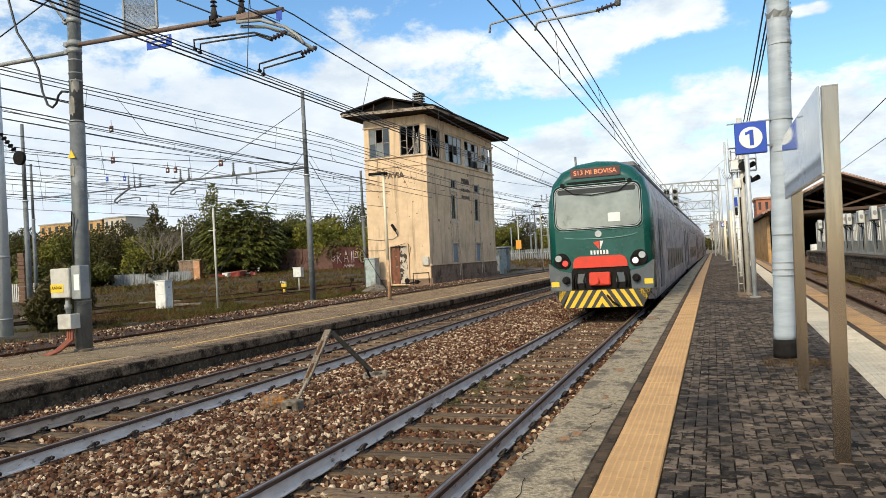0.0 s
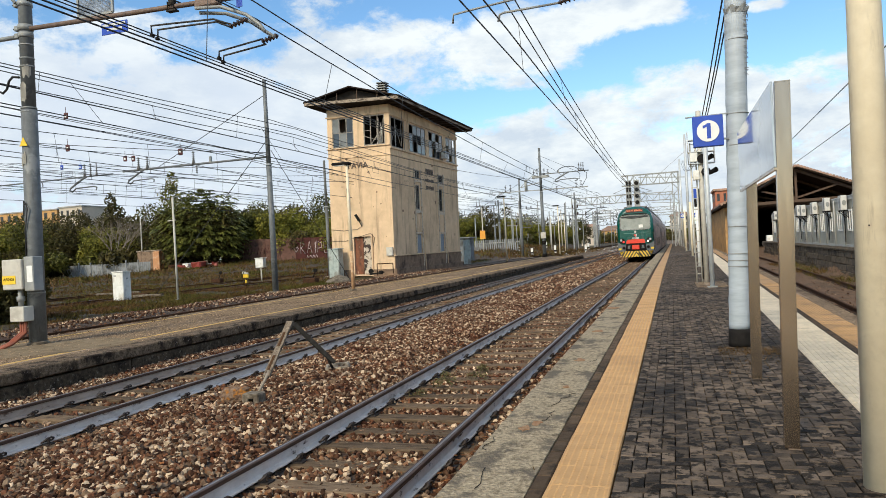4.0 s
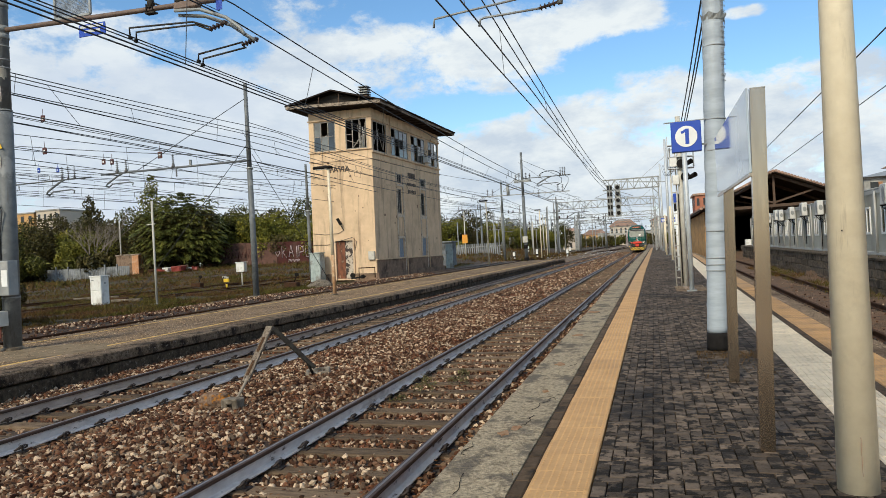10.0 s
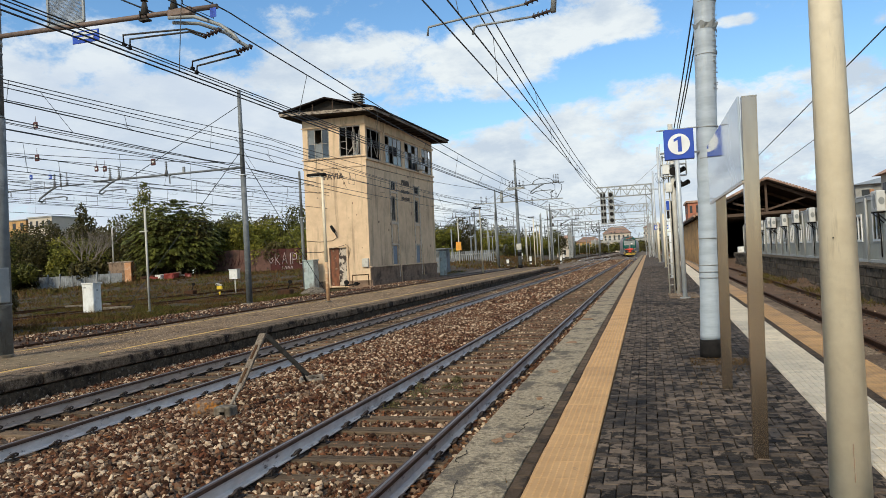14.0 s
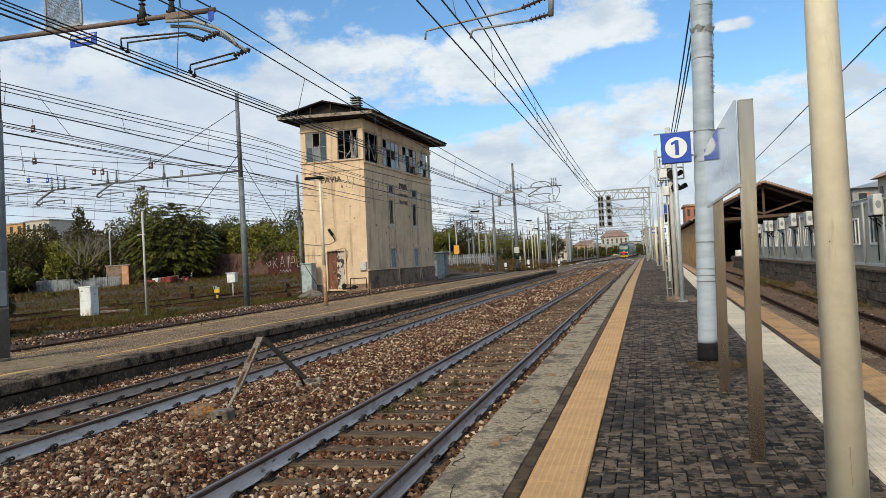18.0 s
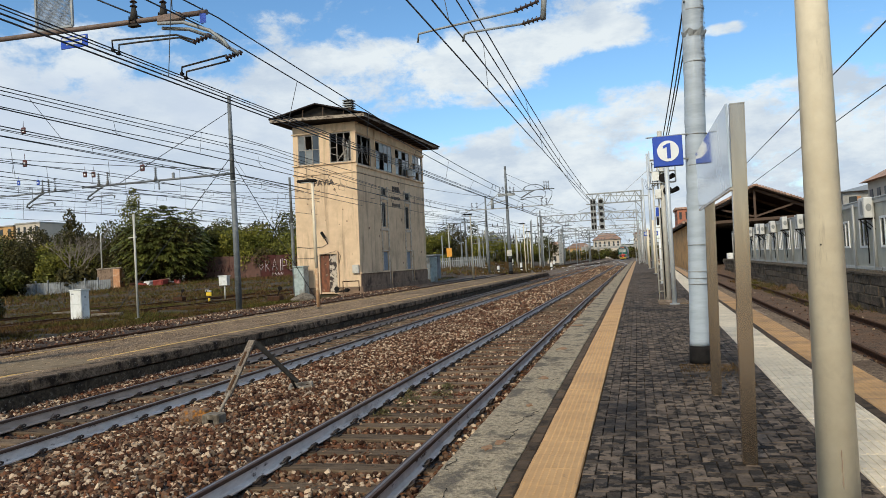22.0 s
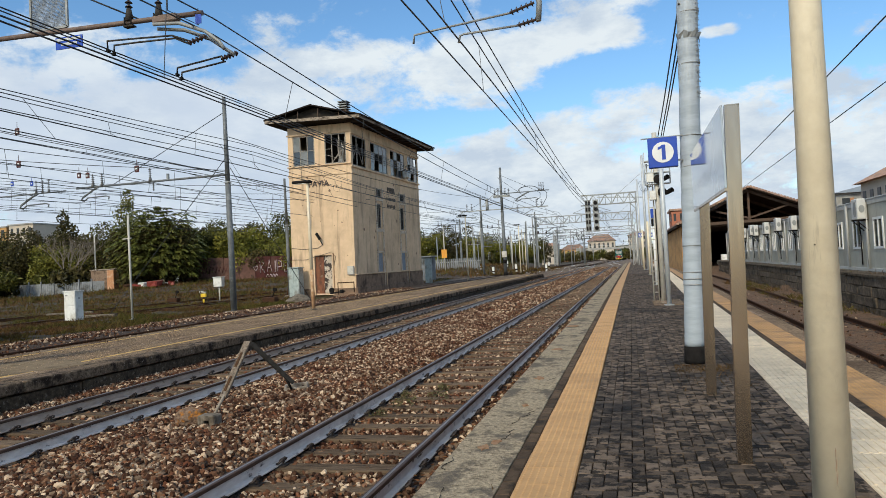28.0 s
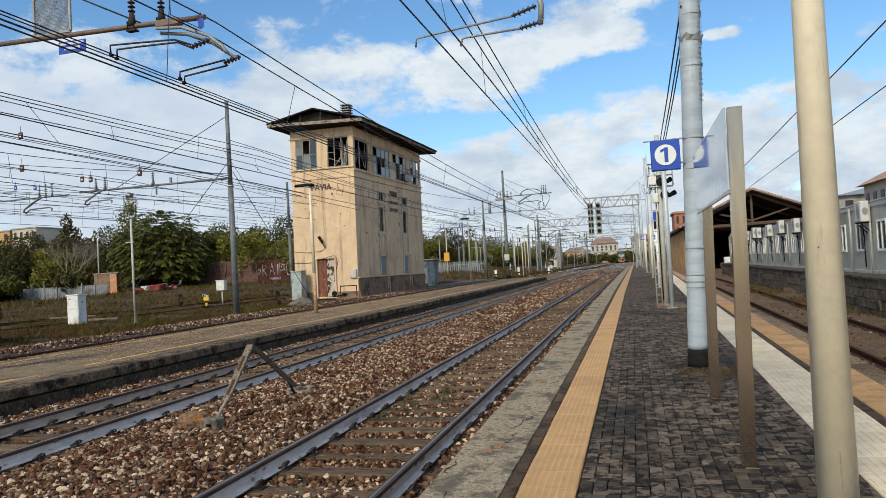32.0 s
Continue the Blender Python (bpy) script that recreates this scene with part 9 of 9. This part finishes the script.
def cabin():
    t = thing("site_cabin", pose(0, 0, 0), "grey prefabricated cabin with a white window and air conditioner", "cabin", "site cabins")
    L_, H_ = 2.42, 2.46
    bm = B(); box(bm, 0.04, 5.9, 0.03, L_ - 0.03, 0.1, H_ - 0.1); part("wall_shell", bm, M_CONT, t)
    for y in (0.055, L_ - 0.055):
        bm = B(); box(bm, 0, 0.12, y - 0.055, y + 0.055, 0, H_, 0.015); part("corner_post", bm, M_CONTF, t)
    for z0, z1 in ((H_ - 0.16, H_ - 0.005), (0.0, 0.12)):
        bm = B(); box(bm, 0.0, 0.12, 0.112, L_ - 0.112, z0, z1, 0.01); part("edge_beam", bm, M_CONTF, t)
    bm = B(); box(bm, -0.02, 5.95, -0.0, L_, H_, H_ + 0.05, 0.01); part("roof", bm, M_CONTF, t)
    y0, y1, z0, z1 = 0.62, 1.66, 0.78, 1.84
    w = thing("window", pose(0, 0, 0), "", ""); w.parent = t
    bm = B()
    for a, b_, c, d in ((y0, y1, z0, z0 + 0.08), (y0, y1, z1 - 0.08, z1), (y0, y0 + 0.08, z0 + 0.08, z1 - 0.08), (y1 - 0.08, y1, z0 + 0.08, z1 - 0.08), ((y0 + y1) / 2 - 0.04, (y0 + y1) / 2 + 0.04, z0 + 0.08, z1 - 0.08)):
        box(bm, 0.0, 0.06, a, b_, c, d)
    part("window_frame", bm, M_WHITE, w)
    for a, b_ in ((y0 + 0.08, (y0 + y1) / 2 - 0.04), ((y0 + y1) / 2 + 0.04, y1 - 0.08)):
        bm = B(); box(bm, 0.025, 0.038, a, b_, z0 + 0.08, z1 - 0.08); part("pane", bm, M_PANEGLASS, w)
    bm = B(); rod(bm, (-0.03, 2.2, 0.1), (-0.03, 2.2, 2.4), 0.035); part("downpipe", bm, M_CONTF, t)
    return t


def wall_ac():
    t = thing("air_conditioner", pose(0, 0, 0), "white outdoor air conditioner on a wall bracket", "air conditioner", "cabin air conditioners")
    bm = B(); box(bm, -0.36, -0.06, 0, 0.78, 0.0, 0.54, 0.02); part("case", bm, M_ACWHITE, t)
    bm = B(); disc(bm, (-0.365, 0.3, 0.27), 0.2, 0.2, 0.02, (1, 0, 0)); part("fan_grille", bm, M_GALVD, t)
    bm = B(); disc(bm, (-0.2, -0.005, 0.27), 0.1, 0.1, 0.015, (0, 1, 0)); part("side_grille", bm, M_GALVD, t)
    for yy in (0.1, 0.66):
        bm = B(); bar(bm, (-0.4, yy, -0.02), (0.02, yy, -0.02), 0.04, 0.04); bar(bm, (-0.35, yy, -0.03), (0.02, yy, -0.3), 0.03, 0.03); part("bracket", bm, M_BLACK, t)
    bm = B(); tube(bm, [(-0.1, 0.78, 0.12), (-0.08, 0.95, 0.0), (-0.03, 0.98, -0.4), (-0.03, 0.98, -1.2)], 0.025, 6); part("hose", bm, M_BLACK, t)
    return t


cab0, ac0 = cabin(), wall_ac()
for k in range(25):
    y = 8.0 + 2.5 * k
    m = pose(10.4 + side(y), y, 0.745, 0, 0, -math.degrees(math.atan2(side(y + 2.42) - side(y), 2.42)))
    if k:
        copy_thing(cab0, m)
    else:
        cab0.matrix_world = m
for k, y in enumerate((19.5, 23.6, 27.6, 32.0, 35.9, 39.2, 43.5, 47.6, 52.0, 53.9, 58.1, 62.2, 66.3)):
    m = pose(10.4 + side(y), y, 0.745 + 1.86 + 0.05 * math.sin(k * 2.3), 0, 0, -1.1) @ Matrix.Diagonal((0.95, 0.95, 1.15, 1))
    if k:
        copy_thing(ac0, m)
    else:
        ac0.matrix_world = m
bm = B()
sweep(bm, [(0.01, -0.3), (8, -0.3), (8, 0.085), (0.01, 0.085)], [(10.28 + side(y), y, 0.65) for y in axis((6, 80, 4))])
solid("cabin_terrace", bm, M_CONC, "concrete terrace under the cabins", "terrace", kind="structure")

shed = thing("goods_shed", pose(0, 80, 0), "old open timber shed with a tiled gable roof", "shed")
RX, RZ, LX, LZ_, RRX, RRZ, SD = 15.0, 8.08, 7.7, 4.6, 22.9, 4.8, 34
for nm, (xa, za), (xb, zb) in (("roof_left", (LX, LZ_), (RX, RZ)), ("roof_right", (RX, RZ), (RRX, RRZ))):
    bm = B()
    v = [bm.verts.new(p) for p in ((xa, -0.8, za), (xb, -0.8, zb), (xb, SD, zb), (xa, SD, za), (xa, -0.8, za - 0.2), (xb, -0.8, zb - 0.2), (xb, SD, zb - 0.2), (xa, SD, za - 0.2))]
    for f in ((0, 1, 2, 3), (7, 6, 5, 4), (0, 4, 5, 1), (1, 5, 6, 2), (2, 6, 7, 3), (3, 7, 4, 0)):
        bm.faces.new([v[i] for i in f])
    rf = part(nm, bm, M_SOFFIT, shed, "timber roof slope, darkened for the shade beneath")
    bm = B(); rod(bm, (0, -0.1, 0), (0, 0.32, 0), 0.14, 0.11, 8); tl = mesh_of("roof_tile", bm, M_TILE)
    n = int(math.hypot(xb - xa, zb - za) / 0.3)
    for k in range(n):
        u = (k + 0.5) / n
        o = part("roof_tile", tl, M_TILE, rf, at=pose(xa + (xb - xa) * u, -0.9, za + (zb - za) * u + 0.05))
    bm = B()
    for k in range(n):
        u = (k + 0.5) / n
        rod(bm, (xa + (xb - xa) * u, -0.5, za + (zb - za) * u + 0.06), (xa + (xb - xa) * u, SD, za + (zb - za) * u + 0.06), 0.12, n=6)
    part("roof_covering", bm, M_TILE, rf)["kind"] = "stuff"
for k in range(5):
    yy = 0.2 + k * 8
    bm = B()
    bar(bm, (LX + 0.6, yy, LZ_ - 0.1), (RRX - 0.6, yy, LZ_ + 0.1), 0.25, 0.3)
    bar(bm, (LX + 0.4, yy, LZ_ - 0.1), (RX, yy, RZ - 0.35), 0.2, 0.28); bar(bm, (RX, yy, RZ - 0.35), (RRX - 0.4, yy, RRZ - 0.35), 0.2, 0.28)
    bar(bm, (RX, yy, LZ_), (RX, yy, RZ - 0.4), 0.22, 0.22)
    bar(bm, (RX, yy, LZ_ + 0.3), (RX - 3.2, yy, RZ - 2.3), 0.18, 0.18); bar(bm, (RX, yy, LZ_ + 0.3), (RX + 4.0, yy, RZ - 2.0), 0.18, 0.18)
    part("truss", bm, M_TIMBER, shed, "dark timber roof truss")
    for x in (LX + 1.2, RRX - 1.0):
        bm = B(); box(bm, x - 0.15, x + 0.15, yy - 0.15, yy + 0.15, -0.4, LZ_, 0.02); part("post", bm, M_TIMBER, shed)
bm = B(); box(bm, LX + 0.5, LX + 0.8, 1.0, SD, -0.5, LZ_ - 0.2); part("side_wall", bm, M_BUILD2, shed, "ochre plaster side wall")
# back and right walls near black, the shed's inner shade put into colour
bm = B()
w_ = [bm.verts.new(p) for p in ((LX + 0.8, SD - 0.4, -0.5), (RRX, SD - 0.4, -0.5), (RRX, SD - 0.4, RRZ - 0.2), (RX, SD - 0.4, RZ - 0.3), (LX + 0.8, SD - 0.4, LZ_ + 0.15))]
bm.faces.new(w_)
bmesh.ops.solidify(bm, geom=bm.faces[:], thickness=0.3)
part("back_wall", bm, M_INSHADE, shed)
bm = B(); box(bm, RRX - 0.5, RRX - 0.2, 1.0, SD - 0.5, -0.5, RRZ - 0.3); part("side_wall", bm, M_INSHADE, shed)
for x, y, w in ((12.2, 77, 1.1), (13.8, 78, 0.9)):
    bm = B(); box(bm, -w / 2, w / 2, -0.4, 0.4, 0, 1.3, 0.05); solid("white_crate", bm, M_WHITEBOX, "white crate under the shed roof", "crate", m=pose(x, y, ground_z(x, y)))


# ---- far buildings ----
def house(name, x0, x1, y0, y1, z, h, wallm, label, rows, cols, roofm=M_TILE, rise=1.5, flat=False, shut=None):
    t = thing(name, pose(x0, y0, z), label, "building")
    w, d = x1 - x0, y1 - y0
    bm = B(); box(bm, 0, w, 0, d, 0, h); part("wall_shell", bm, wallm, t)
    bm = B()
    if flat:
        box(bm, -0.3, w + 0.3, -0.3, d + 0.3, h, h + 0.4)
    else:
        v = [bm.verts.new(p) for p in ((-0.6, -0.6, h), (w + 0.6, -0.6, h), (w + 0.6, d + 0.6, h), (-0.6, d + 0.6, h), (w * 0.25, d / 2, h + rise), (w * 0.75, d / 2, h + rise))]
        for f in ((0, 1, 5, 4), (1, 2, 5), (2, 3, 4, 5), (3, 0, 4), (3, 2, 1, 0)):
            bm.faces.new([v[i] for i in f])
    part("roof", bm, roofm, t)
    for i in range(rows):
        for j in range(cols):
            cx, cz = w * (j + 0.5) / cols, h * (i + 0.5) / rows
            ww, hh = w / cols * 0.2, h / rows * 0.28
            bm = B(); box(bm, cx - ww, cx + ww, -0.06, 0.1, cz - hh, cz + hh); wd = part("window", bm, M_GLASSDARK, t)
            if shut:
                bm = B(); box(bm, cx + ww, cx + ww * 2, -0.1, -0.02, cz - hh, cz + hh); part("shutter", bm, shut, wd)
            cy = d * (j + 0.5) / cols
            bm = B(); box(bm, -0.06, 0.1, cy - ww, cy + ww, cz - hh, cz + hh); part("window", bm, M_GLASSDARK, t)
    return t


house("apartment_house", 27, 46, 95, 110, -0.5, 8.2, M_BRIDGE, "low apartment house with orange shutters behind the cabins", 3, 9, M_GALVD, 1.2, False, M_BRICK)
house("corner_house", 23.8, 32, 66, 74, 0.5, 6.6, M_BUILD, "grey-beige house with a tiled roof", 2, 4, M_TILE, 1.6)
house("brick_house", 11.2, 16, 150, 160, -0.2, 10.2, M_BUILDRED, "red brick house with pale bands", 4, 4, M_TILE, 0.8, True)
house("yellow_house", 9.6, 13.5, 118, 126, -0.2, 4.6, M_BUILD2, "small yellow railway building", 1, 3, M_TILE, 1.0)
house("white_cabin_house", -27, -21.5, 250, 256, -0.2, 6.6, M_BUILD, "small pale railway house", 2, 3, M_TILE, 1.0)
house("tiled_house", -18, -4.6, 375, 390, 0, 9.6, M_BUILD, "beige town house with a broad tiled roof", 2, 6, M_TILE, 3.6)
house("tiled_house", -32, -20, 378, 392, 0, 6.2, M_BUILD2, "ochre town house with a tiled roof", 2, 5, M_TILE, 2.6)
house("tiled_house", 2.2, 12.5, 376, 392, 0, 11.6, M_BUILD, "pale town house with a tiled roof", 4, 6, M_TILE, 2.0)
house("apartment_block", -222, -193, 190, 205, 0, 22, M_BUILD2, "ochre apartment block beyond the trees", 6, 9, M_BRIDGE, 1, True)
house("apartment_block", -192, -182.5, 190, 204, 0, 22.4, M_BUILD, "pale apartment block beyond the trees", 5, 4, M_BRIDGE, 1, True)
bridge = thing("road_bridge", pose(0, 338, 0), "pale concrete road bridge across the tracks", "bridge")
bm = B(); box(bm, -20, 45, 0, 8, 4.85, 5.75, 0.05); part("deck", bm, M_BRIDGE, bridge)
bm = B(); box(bm, -21.5, -18.5, -0.5, 8.5, -0.5, 6.2, 0.05); part("abutment", bm, M_BRIDGE, bridge)
for x in range(-14, 46, 5):
    bm = B(); box(bm, x - 0.4, x + 0.4, 1, 7, -0.5, 4.85); part("pier", bm, M_BRIDGE, bridge)
bm = B()
for x in range(-20, 46, 2):
    box(bm, x - 0.08, x + 0.08, 0, 0.12, 5.75, 6.6)
box(bm, -20, 45, 0, 0.12, 6.6, 6.75)
part("railing", bm, M_GALV, bridge)
bm = B(); box(bm, -220, 220, 470, 480, -1, 8.0); solid("wood_backdrop", bm, M_FARWOOD, "hazy far line of trees", "backdrop", kind="structure")


# ---- paving, piece by piece ----
paving = thing("paving", pose(0, 0, PZ), "dark grey block paving with worn stains", "pavement", kind="structure")
PU = 0.0825       # unit of the herringbone bond


def block_mesh(name, w, l, h, bev, material):
    bm = B(); box(bm, -w / 2, w / 2, -l / 2, l / 2, -h, 0)
    es = [e for e in bm.edges if all(v.co.z > -0.001 for v in e.verts)]
    bmesh.ops.bevel(bm, geom=es, offset=bev, segments=1, affect="EDGES")
    return mesh_of(name, bm, material)


paver_me = block_mesh("paver", PU - 0.006, 2 * PU - 0.006, 0.045, 0.004, M_PAVER)
half_me = block_mesh("paver", PU - 0.006, PU - 0.006, 0.045, 0.004, M_PAVER)
joined_v, joined_f = [], []


def lay(me, x, y, rot):
    m = pose(x + random.uniform(-0.0015, 0.0015), y + random.uniform(-0.002, 0.002), random.uniform(-0.002, 0.0015), random.uniform(-0.6, 0.6), random.uniform(-0.6, 0.6), rot + random.uniform(-0.8, 0.8))
    if 4.1 < y < 5.6:
        o = new("paver", me); o.parent = paving; o.matrix_basis = m
        return
    k0 = len(joined_v)
    joined_v.extend(tuple(m @ v.co) for v in me.vertices)
    joined_f.extend(tuple(k0 + k for k in p.vertices) for p in me.polygons)


X0, Y0 = 2.488, -2.64
for j in range(int((52 - Y0) / PU)):
    yj = Y0 + j * PU
    nmax = int((4.1 + side(yj) - X0 - drift(yj)) / PU)
    for i in range(-1, nmax):
        c = (i - j) % 4
        x = X0 + drift(yj) + i * PU
        if c == 0:
            if i < 0:
                lay(half_me, x + 1.5 * PU, yj + PU / 2, 0)
            elif i + 1 >= nmax:
                lay(half_me, x + PU / 2, yj + PU / 2, 0)
            else:
                lay(paver_me, x + PU, yj + PU / 2, 90)
        elif c == 3 and i >= 0:
            lay(paver_me, x + PU / 2, yj + PU, 0)
rest = part("paving_rest", pydata("paving_rest", joined_v, joined_f, M_PAVERJ), M_PAVERJ, paving)
rest["kind"] = "stuff"
strip("far_paving", 2.48, 4.1, PZ - 0.05, PZ - 0.003, M_PAVER, "dark far platform paving", y0=52, f1=side)


def tile_mesh(name, w, l, material, nu, nv, r, ridges=False):
    bm = B(); box(bm, -w / 2, w / 2, -l / 2, l / 2, -0.03, 0.0, 0.003)
    if ridges:
        for i in range(nu):
            x = -w / 2 + w * (i + 0.5) / nu
            box(bm, x - r, x + r, -l / 2 + 0.012, l / 2 - 0.012, 0, 0.005)
    else:
        for i in range(nu):
            for j in range(nv):
                x, y_ = -w / 2 + w * (i + 0.5) / nu, -l / 2 + l * (j + 0.5) / nv
                rod(bm, (x, y_, -0.001), (x, y_, 0.004), r, r * 0.5, 6)
    return mesh_of(name, bm, material)


def tile_row(name, x, w, l, me, y0, y1, f, parent_label, z=0.0):
    bm = B(); box(bm, -w / 2, w / 2, -l / 2 + 0.002, l / 2 - 0.002, -0.03, 0.0, 0.003); plain = mesh_of("tile", bm, me.materials[0])
    t = thing(name, pose(0, 0, PZ + z), parent_label, "pavement", kind="structure")
    y = y0
    while y < y1:
        o = new("tile", me if 2.5 < y < 20 else plain); o.parent = t
        o.matrix_basis = pose(x + f(y) + random.uniform(-0.002, 0.002), y, random.uniform(-0.001, 0.001), random.uniform(-0.25, 0.25), random.uniform(-0.25, 0.25), -math.degrees(math.atan2(f(y + 0.5) - f(y), 0.5)) + random.uniform(-0.25, 0.25))
        y += l
    return t


tile_row("yellow_strip", 2.306, 0.343, 0.349, tile_mesh("tile", 0.343, 0.345, M_YTILE, 8, 8, 0.011), -2.0, 40, drift, "yellow tactile warning tiles with small domes", 0.0)
tile_row("pale_path", 4.35, 0.49, 0.335, tile_mesh("tile", 0.49, 0.331, M_WTILE, 9, 1, 0.009, True), 3.4, 42, side, "pale ribbed tactile path tiles", 0.001)
tile_row("tan_strip", 4.882, 0.372, 0.35, tile_mesh("tile", 0.372, 0.344, M_OTILE, 8, 7, 0.011), 3.4, 40, side, "worn tan tactile tiles with domes", 0.0)
tile_row("border_stones", 2.087, 0.082, 0.245, block_mesh("tile", 0.082, 0.24, 0.04, 0.005, M_DSTRIP), -2.0, 30, drift, "dark border stones beside the coping", 0.001)

# coping slabs of uneven length
cop = thing("coping_course", pose(0, 0, PZ + 0.004), "weathered flaking concrete coping slabs", "kerb", kind="structure")
y = -3.0
while y < 60:
    L_ = random.choice((1.6, 2.0, 2.4))
    bm = B()
    n = 10
    ed = [1.565 + 0.012 * noise.noise(Vector((0, (y + L_ * k / n) * 3, 5))) for k in range(n + 1)]
    top = [[bm.verts.new((ed[k] + (2.038 - ed[k]) * i / 5, 0.004 + (L_ - 0.008) * k / n, 0.012 * noise.noise(Vector((i * 0.6, (y + L_ * k / n) * 2.2, 1))) * (i > 0))) for i in range(6)] for k in range(n + 1)]
    low = [[bm.verts.new((v.co.x, v.co.y, -0.135)) for v in (row[0], row[-1])] for row in top]
    for k in range(n):
        for i in range(5):
            bm.faces.new((top[k][i], top[k][i + 1], top[k + 1][i + 1], top[k + 1][i]))
        bm.faces.new((top[k][0], top[k + 1][0], low[k + 1][0], low[k][0]))
        bm.faces.new((top[k][-1], low[k][1], low[k + 1][1], top[k + 1][-1]))
    bm.faces.new([*top[0], low[0][1], low[0][0]][::-1]); bm.faces.new([*top[-1], low[-1][1], low[-1][0]])
    o = part("slab", bm, M_COPING, cop, at=pose(drift(y), y, 0))
    y += L_

# cracks and rusty stains of the coping
rg = random.Random(21)
for k in range(14):
    y0 = 3.6 + 30 * rg.random() ** 1.4
    x, yy = rg.uniform(1.62, 1.95), y0
    pts = []
    dx = rg.uniform(-0.6, 0.6)
    for q in range(rg.randint(5, 9)):
        pts.append((min(1.985, max(1.585, x)) + drift(yy), yy, 0.004))
        x += dx * 0.06 + rg.uniform(-0.04, 0.04); yy += rg.uniform(0.03, 0.1)
    bm = B(); tube(bm, pts, 0.0022, 4); part("crack", bm, M_JOINT, cop)
M_STAIN = mat("rusty_stain", (0.26, 0.14, 0.085), (0.33, 0.23, 0.16), 30, 0.92, bump=0.5, world=True)
for x, y, r in ((1.83, 5.42, 0.05), (1.77, 5.27, 0.045), (1.8, 8.3, 0.06), (1.75, 10.9, 0.09), (1.86, 6.8, 0.03), (1.7, 14.5, 0.1)):
    bm = B()
    ring = [bm.verts.new((x + drift(y) + r * rg.uniform(0.5, 1.3) * math.cos(6.28 * q / 12), y + 1.6 * r * rg.uniform(0.5, 1.3) * math.sin(6.28 * q / 12), 0.0075)) for q in range(12)]
    low = [bm.verts.new((v.co.x, v.co.y, -0.01)) for v in ring]
    bm.faces.new(ring)
    for q in range(12):
        bm.faces.new((ring[q], low[q], low[(q + 1) % 12], ring[(q + 1) % 12]))
    part("stain", bm, M_STAIN, cop, "rust-coloured stain")

# dead leaves and small weeds
def litter(name, zones, seed, material, label, zf):
    rg = np.random.default_rng(seed)
    V, F = [], []
    for n, x0, x1, y0, y1, s in zones:
        for _ in range(n):
            x, y = rg.uniform(x0, x1), y0 + (y1 - y0) * rg.random() ** 1.3
            a = rg.uniform(0, 6.28)
            z = zf(x, y)
            i = len(V)
            for k, (u, v) in enumerate(((-1, 0), (0, 0.5), (1, 0), (0, -0.5))):
                V.append((x + drift(y) + s * (u * math.cos(a) - v * math.sin(a)), y + s * (u * math.sin(a) + v * math.cos(a)), z + rg.uniform(0.0, 0.6) * s))
            F.append((i, i + 1, i + 2, i + 3))
    return tagged(new(name, pydata(name, V, F, material)), label, "leaves", kind="stuff")


M_DEADLEAF = mat("dead_leaf", (0.2, 0.085, 0.035), (0.12, 0.06, 0.03), 3, 0.85, rand=0.5, island=True, world=True)
litter("dead_leaves", [(1100, 0.84, 1.56, 3.5, 26, 0.035), (500, -0.7, 0.7, 4, 20, 0.03), (700, -3.4, -0.9, 4, 22, 0.03)], 8, M_DEADLEAF, "reddish dead leaves between rail and coping", lambda x, y: ground_z(x, y) + 0.035)
litter("track_litter", [(70, -10, -3.5, 95, 165, 0.22), (40, -24, -9, 85, 130, 0.2)], 18, M_WHITEBOX, "scattered pale litter between far tracks", lambda x, y: ground_z(x, y) + 0.06)
blades("paving_weeds", [(900, 3.3, 3.95, 8.6, 9.15, 0.035, 0.006), (160, 3.5, 3.72, 4.85, 5.2, 0.1, 0.003), (120, 3.4, 3.66, 4.85, 5.15, 0.05, 0.004), (60, 3.3, 3.6, 5.0, 5.2, 0.06, 0.004), (60, 3.5, 4.0, 18.8, 19.6, 0.1, 0.008), (160, 3.3, 4.0, 7.4, 8.6, 0.04, 0.006)], 9, M_DRYGRASS, "dry weeds in the paving joints")
blades("coping_weeds", [(120, 1.98, 2.03, 4, 30, 0.03, 0.006)], 10, M_GRASS, "small weeds along the coping joint")
blades("old_platform_weeds", [(1800, -10.8, -9.9, 10, 45, 0.07, 0.01), (500, -7.45, -7.0, 9, 40, 0.04, 0.007), (160, -10.6, -9.6, 8.5, 10.5, 0.14, 0.01)], 12, M_DRYGRASS, "dry weeds on the old platform")
for o_, dz in (("old_platform_weeds", LZ + 0.28),):
    bpy.data.objects[o_].location.z = dz
strip("second_yellow_line", -10.28, -10.19, LZ, LZ + 0.004, M_YLINE, "worn yellow line by the yard track", y0=10.5, y1=OY1 - 2, f0=lambda y: 0.004 * y, f1=lambda y: 0.004 * y)

motions()
